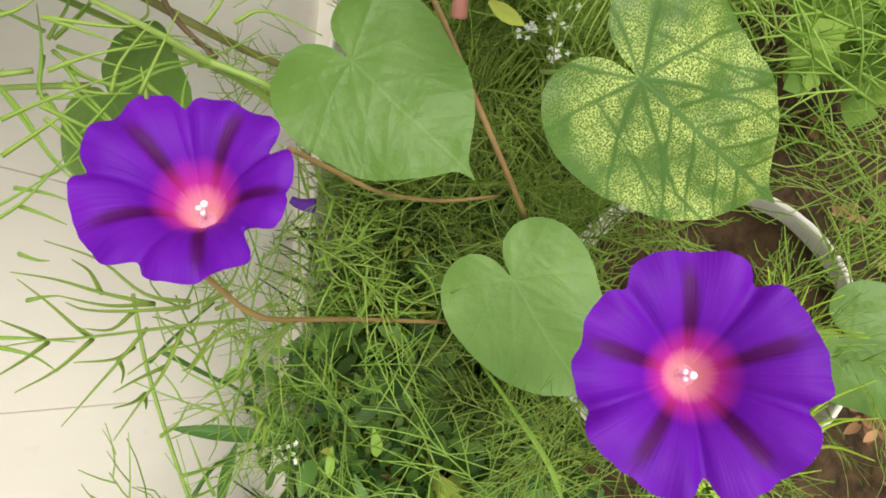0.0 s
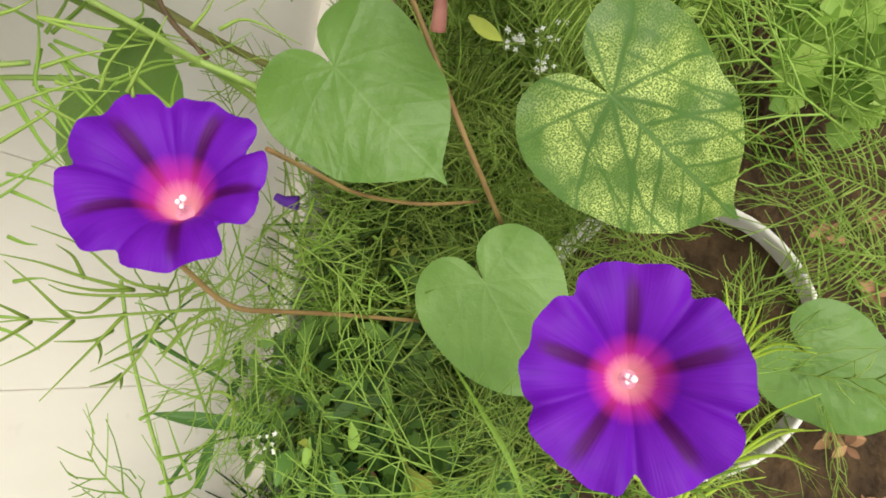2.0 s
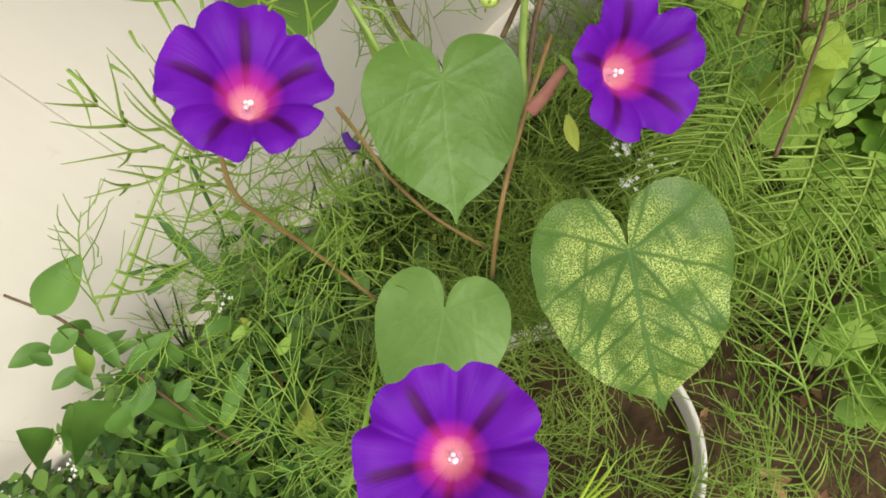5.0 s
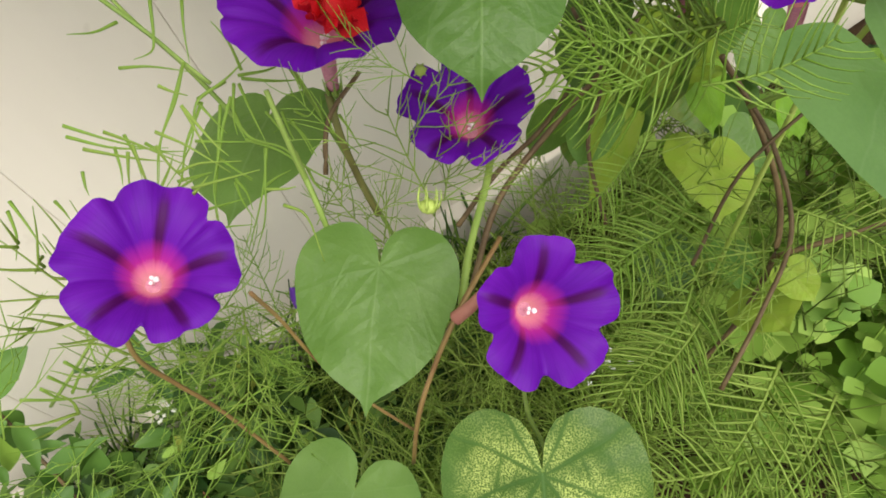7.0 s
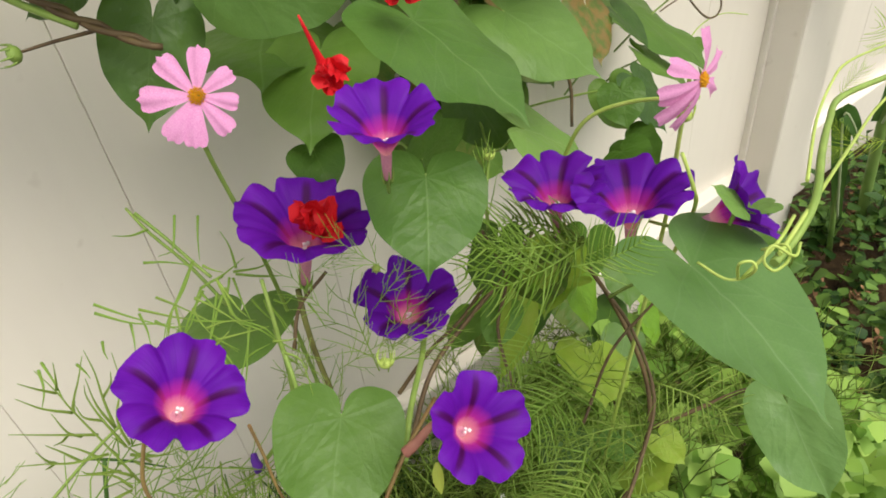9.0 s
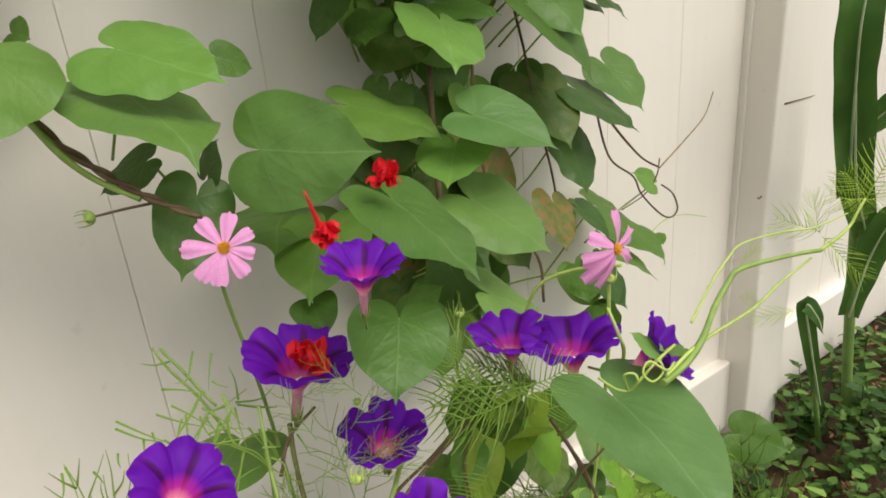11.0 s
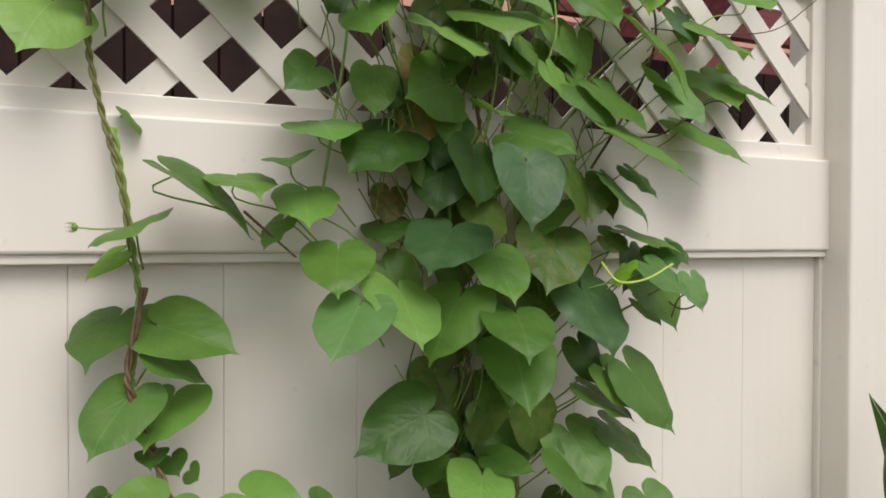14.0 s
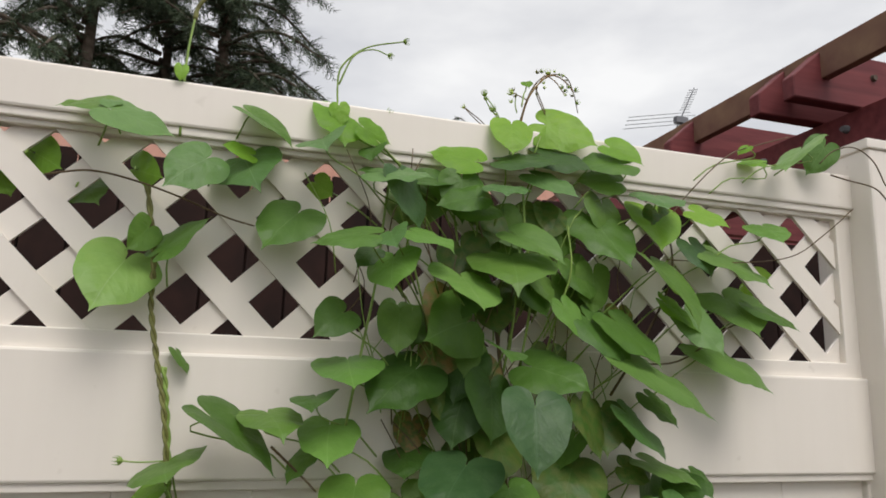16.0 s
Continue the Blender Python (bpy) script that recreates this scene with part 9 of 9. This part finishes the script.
part("blade", tube([(-1.319, -0.090, 0.468), (-1.296, -0.090, 0.443), (-1.289, -0.090, 0.397), (-1.289, -0.090, 0.362)], 0.0022, 0.0010, 5, 4), "corn_green", grass)
part("blade", ribbon([(-1.271, -0.132, 0.410), (-1.268, -0.099, 0.445), (-1.266, -0.060, 0.472)], 0.013, (0.165, -0.606, 0.779)), "corn_green", grass)
part("blade", ribbon([(-1.332, -0.083, 0.422), (-1.302, -0.100, 0.440), (-1.271, -0.114, 0.449)], 0.010, (0.208, -0.596, 0.775)), "corn_green", grass)
part("blade", ribbon([(-1.253, -0.409, 0.560), (-1.223, -0.399, 0.579), (-1.170, -0.343, 0.554)], 0.003, (0.156, -0.216, 0.964)), "feather_light", grass)

# broad-leaved weed by the fence
weed = empty("broadleaf_weed", "broad-leaved green weed leaning on the fence", "weed", (-1.394, -0.217, 0.260))
part("stem", tube([(-1.395, -0.062, 0.524), (-1.383, -0.092, 0.488), (-1.383, -0.136, 0.433), (-1.386, -0.181, 0.367), (-1.394, -0.217, 0.260)], 0.0013, 0.002), "stem_brown", weed)


def oval_leaf(plant, base, tip, facing, wide, material):
    base, tip = Vector(base), Vector(tip)
    y = tip - base
    s = y.cross(Vector(facing)).normalized()
    n = s.cross(y).normalized()
    bm = bmesh.new()
    rows = []
    for j in range(11):
        t = j / 10
        w = wide * y.length * math.sin(math.pi * t ** 0.8) ** 0.8 * 0.5 if 0 < t < 1 else 0.0005
        c = base + y * t + n * (0.10 * y.length * math.sin(2.6 * t))
        rows.append([bm.verts.new(c + s * (u * w) + n * (abs(u) * w * 0.35 + 0.05 * w * math.sin(9 * t + 3 * u))) for u in (-1, -0.5, 0, 0.5, 1)])
    for a, b in zip(rows, rows[1:]):
        for i in range(4):
            bm.faces.new((a[i], a[i + 1], b[i + 1], b[i]))
    return part("leaf", smooth(bm), material, plant)


oval_leaf(weed, (-1.385, -0.092, 0.510), (-1.323, -0.082, 0.518), (0.709, -0.379, 0.594), 0.55, "weed_leaf")
oval_leaf(weed, (-1.374, -0.111, 0.479), (-1.377, -0.155, 0.458), (0.695, -0.354, 0.626), 0.35, "weed_leaf")
oval_leaf(weed, (-1.378, -0.108, 0.481), (-1.409, -0.106, 0.480), (0.697, -0.356, 0.622), 0.6, "weed_leaf")
oval_leaf(weed, (-1.382, -0.146, 0.440), (-1.320, -0.152, 0.440), (0.692, -0.304, 0.655), 0.3, "weed_leaf")
oval_leaf(weed, (-1.492, -0.135, 0.373), (-1.469, -0.094, 0.394), (0.738, -0.252, 0.626), 0.7, "weed_leaf")
oval_leaf(weed, (-1.451, -0.145, 0.392), (-1.400, -0.152, 0.391), (0.721, -0.263, 0.641), 0.5, "weed_leaf")
oval_leaf(weed, (-1.388, -0.197, 0.348), (-1.425, -0.135, 0.376), (0.672, -0.221, 0.707), 0.35, "weed_leaf")
oval_leaf(weed, (-1.382, -0.198, 0.348), (-1.389, -0.136, 0.377), (0.668, -0.221, 0.710), 0.25, "weed_leaf")
oval_leaf(weed, (-1.383, -0.172, 0.383), (-1.355, -0.165, 0.387), (0.678, -0.257, 0.689), 0.5, "weed_leaf")
oval_leaf(weed, (-1.428, -0.185, 0.352), (-1.436, -0.205, 0.342), (0.699, -0.223, 0.680), 0.7, "weed_leaf")
oval_leaf(weed, (-1.416, -0.113, 0.476), (-1.425, -0.095, 0.485), (0.722, -0.334, 0.606), 0.6, "weed_leaf")
oval_leaf(weed, (-1.417, -0.118, 0.451), (-1.415, -0.138, 0.442), (0.716, -0.319, 0.621), 0.5, "weed_leaf")
oval_leaf(weed, (-1.384, -0.126, 0.449), (-1.354, -0.137, 0.445), (0.694, -0.324, 0.643), 0.4, "weed_leaf")
oval_leaf(weed, (-1.364, -0.212, 0.364), (-1.297, -0.188, 0.379), (0.661, -0.219, 0.718), 0.22, "weed_leaf")
oval_leaf(weed, (-1.528, -0.094, 0.391), (-1.513, -0.086, 0.395), (0.757, -0.277, 0.592), 0.7, "weed_leaf")
oval_leaf(weed, (-1.377, -0.156, 0.413), (-1.414, -0.165, 0.407), (0.681, -0.285, 0.674), 0.5, "weed_leaf")
oval_leaf(weed, (-1.395, -0.100, 0.440), (-1.390, -0.100, 0.493), (0.65, -0.32, 0.69), 0.60, "weed_leaf")
oval_leaf(weed, (-1.416, -0.085, 0.464), (-1.449, -0.085, 0.480), (0.65, -0.32, 0.69), 0.55, "weed_leaf")
oval_leaf(weed, (-1.419, -0.100, 0.430), (-1.451, -0.100, 0.435), (0.65, -0.32, 0.69), 0.50, "weed_leaf")
oval_leaf(weed, (-1.391, -0.110, 0.445), (-1.362, -0.110, 0.436), (0.65, -0.32, 0.69), 0.42, "weed_leaf")
oval_leaf(weed, (-1.476, -0.140, 0.386), (-1.429, -0.140, 0.458), (0.65, -0.32, 0.69), 0.75, "weed_leaf")
oval_leaf(weed, (-1.407, -0.140, 0.382), (-1.453, -0.140, 0.386), (0.65, -0.32, 0.69), 0.50, "weed_leaf")
oval_leaf(weed, (-1.410, -0.170, 0.289), (-1.402, -0.170, 0.412), (0.65, -0.32, 0.69), 0.28, "weed_leaf")
oval_leaf(weed, (-1.385, -0.160, 0.371), (-1.358, -0.160, 0.374), (0.65, -0.32, 0.69), 0.60, "weed_leaf")
oval_leaf(weed, (-1.374, -0.140, 0.394), (-1.346, -0.140, 0.462), (0.65, -0.32, 0.69), 0.35, "weed_leaf")
oval_leaf(weed, (-1.454, -0.170, 0.306), (-1.420, -0.170, 0.323), (0.65, -0.32, 0.69), 0.70, "weed_bright")
oval_leaf(weed, (-1.407, -0.130, 0.380), (-1.400, -0.130, 0.429), (0.65, -0.32, 0.69), 0.50, "weed_leaf")
oval_leaf(weed, (-1.364, -0.150, 0.405), (-1.335, -0.150, 0.435), (0.65, -0.32, 0.69), 0.60, "weed_leaf")
oval_leaf(weed, (-1.517, -0.120, 0.392), (-1.487, -0.120, 0.458), (0.65, -0.32, 0.69), 0.50, "weed_leaf")
oval_leaf(weed, (-1.493, -0.120, 0.351), (-1.477, -0.120, 0.413), (0.65, -0.32, 0.69), 0.40, "weed_leaf")
oval_leaf(weed, (-1.367, -0.190, 0.388), (-1.394, -0.190, 0.307), (0.65, -0.32, 0.69), 0.25, "weed_leaf")
oval_leaf(weed, (-1.395, -0.190, 0.312), (-1.319, -0.190, 0.372), (0.65, -0.32, 0.69), 0.16, "weed_bright")
oval_leaf(weed, (-1.342, -0.220, 0.253), (-1.294, -0.240, 0.346), (0.65, -0.32, 0.69), 0.40, "leaf_plain_yellow")
oval_leaf(weed, (-1.339, -0.240, 0.287), (-1.338, -0.240, 0.188), (0.65, -0.32, 0.69), 0.40, "leaf_plain_yellow")
oval_leaf(weed, (-1.287, -0.180, 0.397), (-1.275, -0.180, 0.428), (0.65, -0.32, 0.69), 0.40, "leaf_plain_yellow")
oval_leaf(weed, (-1.284, -0.200, 0.360), (-1.256, -0.200, 0.375), (0.65, -0.32, 0.69), 0.35, "weed_bright")
oval_leaf(weed, (-1.298, -0.180, 0.407), (-1.271, -0.180, 0.407), (0.65, -0.32, 0.69), 0.30, "weed_bright")
oval_leaf(weed, (-1.400, -0.100, 0.460), (-1.430, -0.100, 0.413), (0.65, -0.32, 0.69), 0.35, "weed_bright")
oval_leaf(weed, (-1.354, -0.180, 0.240), (-1.312, -0.180, 0.315), (0.65, -0.32, 0.69), 0.20, "dry_litter")
oval_leaf(weed, (-1.290, -0.150, 0.386), (-1.321, -0.150, 0.401), (0.65, -0.32, 0.69), 0.50, "weed_leaf")
oval_leaf(weed, (-1.350, -0.150, 0.363), (-1.345, -0.150, 0.412), (0.65, -0.32, 0.69), 0.60, "weed_leaf")

# ---- corn by the far panel ----
corn = empty("corn_plant", "tall green corn stalk with long strap leaves near the fence post", "corn plant", (0.248, -0.170, -0.053))
part("stalk", tube([(0.253, -0.170, -0.072), (0.184, -0.170, 0.215), (0.138, -0.170, 0.439), (0.101, -0.170, 0.652), (0.047, -0.170, 0.891)], 0.011, 0.009, 9), "corn_stalk", corn)
part("stalk", tube([(0.117, -0.170, 0.019), (0.045, -0.170, 0.224), (-0.038, -0.170, 0.408)], 0.006, 0.004, 7), "corn_stalk", corn)
for pts, w in (([(0.203, -0.180, 0.432), (0.051, -0.190, 0.636), (-0.032, -0.200, 0.825), (-0.070, -0.200, 0.953), (-0.159, -0.210, 1.067)], 0.062),
               ([(0.070, -0.170, 0.609), (-0.029, -0.200, 0.800), (-0.087, -0.220, 0.941), (-0.052, -0.220, 1.044), (0.066, -0.200, 1.093)], 0.06),
               ([(0.150, -0.170, 0.336), (0.129, -0.200, 0.486), (0.114, -0.240, 0.578), (0.132, -0.280, 0.562)], 0.06),
               ([(0.078, -0.170, 0.728), (0.063, -0.200, 0.754), (0.030, -0.250, 0.793), (0.071, -0.280, 0.753)], 0.05),
               ([(0.084, -0.170, 0.151), (-0.010, -0.180, 0.329), (-0.055, -0.180, 0.441), (-0.051, -0.200, 0.425), (-0.043, -0.210, 0.391)], 0.03)):
    lf = part("leaf", ribbon(pts, w, (-0.75, -0.6, 0.15), 0.18, 8, (0.6, 0.0), 0.06), "corn_green", corn, "long strap leaf with a pale midrib")
    part("midrib", tube([Vector(p) + Vector((-0.004, -0.004, 0.001)) for p in pts], 0.0026, 0.0008, 5, 8), "corn_rib", lf)

# small marks on the white vinyl
for a, b, r in (((0.014, -0.069, 0.774), (0.117, -0.069, 0.771), 0.0014), ((-0.044, -0.069, 0.614), (-0.040, -0.069, 0.611), 0.0022), ((-0.037, -0.069, 0.613), (-0.034, -0.069, 0.616), 0.002)):
    part("scuff_mark", tube([a, b], r, r * 0.4, 5, 2), "stem_brown", fence)

# ---- leaves and stalks deep in the vine ----
def fill_vine():
    rnd = random.Random(21)
    for i in range(115):
        z = rnd.uniform(0.62, 1.72)
        half = 0.12 + 0.10 * max(0.0, min(1.0, (z - 1.05) / 0.45))
        x = -0.74 + 0.02 * min(1.0, max(0.0, (z - 1.1) / 0.2)) + rnd.triangular(-half, half, 0.0)
        y = rnd.uniform(-0.075, -0.03)
        size = rnd.uniform(0.045, 0.075)
        d = Vector((rnd.uniform(-0.7, 0.7), rnd.uniform(-0.5, 0.05), -1)).normalized()
        kind = rnd.choice(("mid", "mid", "spot", "spot", "brown"))
        leaf(main_vine, kind, (x, y, z), Vector((x, y, z)) + d * size, (rnd.uniform(-0.5, 0.4), -1, rnd.uniform(0.2, 0.9)), rnd.uniform(0.9, 1.1))
    for i in range(100):
        z = rnd.uniform(1.0, 1.60)
        half = 0.07 + 0.20 * max(0.0, min(1.0, (z - 1.1) / 0.4))
        x = -0.74 + rnd.uniform(-half, half)
        p = Vector((x, rnd.uniform(-0.055, -0.03), z))
        q = p + Vector((rnd.uniform(-0.06, 0.06), rnd.uniform(-0.02, 0.0), rnd.uniform(0.08, 0.2)))
        part("stalk", tube([p, p.lerp(q, 0.5) + Vector((rnd.uniform(-0.03, 0.03), -0.01, 0)), q], 0.0010, 0.0008, 5, 4), rnd.choice(("stem_green", "stem_brown")), main_vine)


fill_vine()

# ---- beyond the fence ----
def beyond():
    # added board backdrop, no known shed: its dark colour imitates shade behind the lattice
    shed = empty("shed", "made-up dark board backdrop standing in for shade behind the fence", "shed", (-1.5, 1.7, 0), kind="")
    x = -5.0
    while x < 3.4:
        part("board", box((x, 1.60, 0.0), (x + 0.142, 1.63, 2.20 if x < 0.8 else 2.115), 0.004), "shade_boards", shed)
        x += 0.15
    part("wall", box((-5.0, 1.631, 0.0), (3.4, 1.70, 2.10)), "shade_boards", shed)
    house = empty("house", "salmon rendered house wall beyond the dark board backdrop", "house", (-1.0, 4.2, 0))
    part("wall", box((-7.0, 4.0, 0.0), (6.0, 4.4, 3.3), 0.01), "terracotta", house)


beyond()


def rafter(pergola, y, x1):
    """A timber whose end is cut to a slant from its top."""
    bm = prism([(0.765, 2.60), (0.632, 2.482), (0.632, 2.405), (x1, 2.405), (x1, 2.60)], y, y + 0.055)
    bmesh.ops.bevel(bm, geom=list(bm.edges), offset=0.004, segments=1, affect="EDGES")
    return part("rafter", bm, "red_timber", pergola)


def pergola():
    p = empty("pergola", "weathered dark red timber pergola behind the fence", "pergola", (1.0, 1.6, 0))
    for y in (0.739, 0.901, 1.433, 1.96, 2.6, 3.3):
        rafter(p, y, 3.4)
    part("fascia", box((0.752, 0.30, 2.488), (0.790, 3.9, 2.604), 0.004), "worn_timber", p, "worn board across the rafter ends")
    part("beam", box((0.912, 0.35, 2.19), (0.962, 3.8, 2.404), 0.005), "red_timber", p)
    part("beam", box((0.964, 0.35, 2.19), (1.014, 3.8, 2.404), 0.005), "red_timber", p)
    for y in (0.5, 3.5):
        part("post", box((0.905, y, 0.0), (1.02, y + 0.12, 2.19), 0.006), "red_timber", p)
    for y in (0.80, 1.20, 1.74):
        bm = bmesh.new()
        bmesh.ops.create_cone(bm, cap_ends=True, segments=10, radius1=0.016, radius2=0.011, depth=0.022,
                              matrix=Matrix.Translation((0.902, y, 2.345)) @ Matrix.Rotation(radians(-90), 4, "Y"))
        part("bolt", bm, "antenna_grey", p)
    bm = bmesh.new()
    bmesh.ops.create_cone(bm, cap_ends=True, segments=10, radius1=0.014, radius2=0.010, depth=0.012,
                          matrix=Matrix.Translation((0.985, 0.734, 2.525)) @ Matrix.Rotation(radians(90), 4, "X"))
    part("bolt", bm, "bark", p)


pergola()


def antenna():
    a = empty("television_antenna", "thin grey rooftop television antenna on a mast", "antenna", (7.6, 10.8, 0))
    c = Vector((7.35, 10.5, 6.9))
    part("mast", tube([(7.6, 10.8, 0), (7.5, 10.7, 4), c], 0.03, 0.02, 6, 2), "antenna_grey", a)
    d = Vector((0.42, 0.1, 0.75))
    part("boom", tube([c - d * 0.25, c + d * 1.1], 0.014, 0.014, 5, 2), "antenna_grey", a)
    side = Vector((0.95, -0.28, 0.12)).normalized()
    for i in range(9):
        q = c + d * (0.35 + 0.085 * i)
        part("rod", tube([q - side * 0.10, q + side * 0.10], 0.008, 0.008, 4, 1), "antenna_grey", a)
    for i, h in enumerate((-0.15, -0.02, 0.12, 0.24)):
        q = c + d * h
        part("rod", tube([q - side * 1.15, q + side * (0.6 - 0.15 * i)], 0.008, 0.006, 4, 1), "antenna_grey", a)
    part("junction_box", box(c - Vector((0.12, 0.06, 0.08)), c + Vector((0.16, 0.06, 0.06)), 0.01), "antenna_grey", a)


antenna()


def twig_lines(seed, thick=0.017):
    """An evergreen twig: a rib with short, stubby side shoots."""
    rnd = random.Random(seed)
    out = [([Vector((0, 0, 0)), Vector((rnd.uniform(-0.1, 0.1), 1, -0.1))], thick, thick * 0.6)]
    for i in range(6):
        t = 0.1 + 0.85 * i / 6
        for s in (1, -1):
            a = radians(rnd.uniform(35, 75))
            ln = rnd.uniform(0.22, 0.5) * (1.1 - 0.5 * t)
            out.append(([Vector((0, t, -0.1 * t)), Vector((s * math.sin(a) * ln, t + math.cos(a) * ln, -0.1 * t + rnd.uniform(-0.15, 0.1)))], thick * 1.3, thick * 0.5))
    return out


TWIGS = [spine_arrays(twig_lines(80 + i)) for i in range(5)]


def conifer(x, y, height, seed, spread, low, sparse=0.2):
    rnd = random.Random(seed)
    t = empty("conifer_tree", "tall dark evergreen tree with drooping branches", "tree", (x, y, 0), "trees behind the house")
    part("trunk", tube([(x, y, 0), (x + 0.1, y, height * 0.5), (x + 0.05, y, height)], 0.13, 0.04, 9, 5), "bark", t)
    V, Fs, k = [], [], 0
    for i in range(66):
        z = low + (height - low) * (i / 66) ** 0.9
        a = rnd.uniform(0, 6.28)
        ln = spread * (1.0 - 0.55 * (z - low) / (height - low)) * rnd.uniform(0.55, 1.1)
        d = Vector((math.cos(a), math.sin(a), 0))
        pts = [Vector((x, y, z)), Vector((x, y, z)) + d * ln * 0.5 + Vector((0, 0, 0.15)), Vector((x, y, z)) + d * ln + Vector((0, 0, -0.25 * ln))]
        part("limb", tube(pts, 0.045, 0.012, 5, 4), "bark", t)
        line = curve_points(pts, 8)
        for p in line[1:]:
            for s in range(5):
                if rnd.random() < sparse:
                    continue
                q = d.cross(Vector((0, 0, 1))) * rnd.uniform(-1, 1) + d * rnd.uniform(-0.2, 0.8) + Vector((0, 0, rnd.uniform(-0.9, 0.1)))
                vs, fs = TWIGS[rnd.randrange(5)]
                m = np.array(frame_to(p, p + q.normalized() * rnd.uniform(0.15, 0.38), Vector((rnd.uniform(-1, 1), rnd.uniform(-1, 1), 1))))
                V.append(vs @ m[:3, :3].T + m[:3, 3])
                Fs += [tuple(g + k for g in f) for f in fs]
                k += len(vs)
    part("crown", mesh_from("crown", np.concatenate(V), Fs, "conifer_green"), None, t)


conifer(-3.6, 9.4, 11.0, 1, 2.4, 4.8, 0.10)
conifer(-1.75, 10.0, 10.8, 2, 2.3, 4.8, 0.05)
conifer(-2.75, 11.2, 11.4, 6, 2.2, 5.2, 0.05)
conifer(-5.4, 8.6, 11.5, 3, 2.2, 4.5, 0.72)
conifer(8.6, 31.0, 14.6, 4, 2.6, 9.0, 0.6)
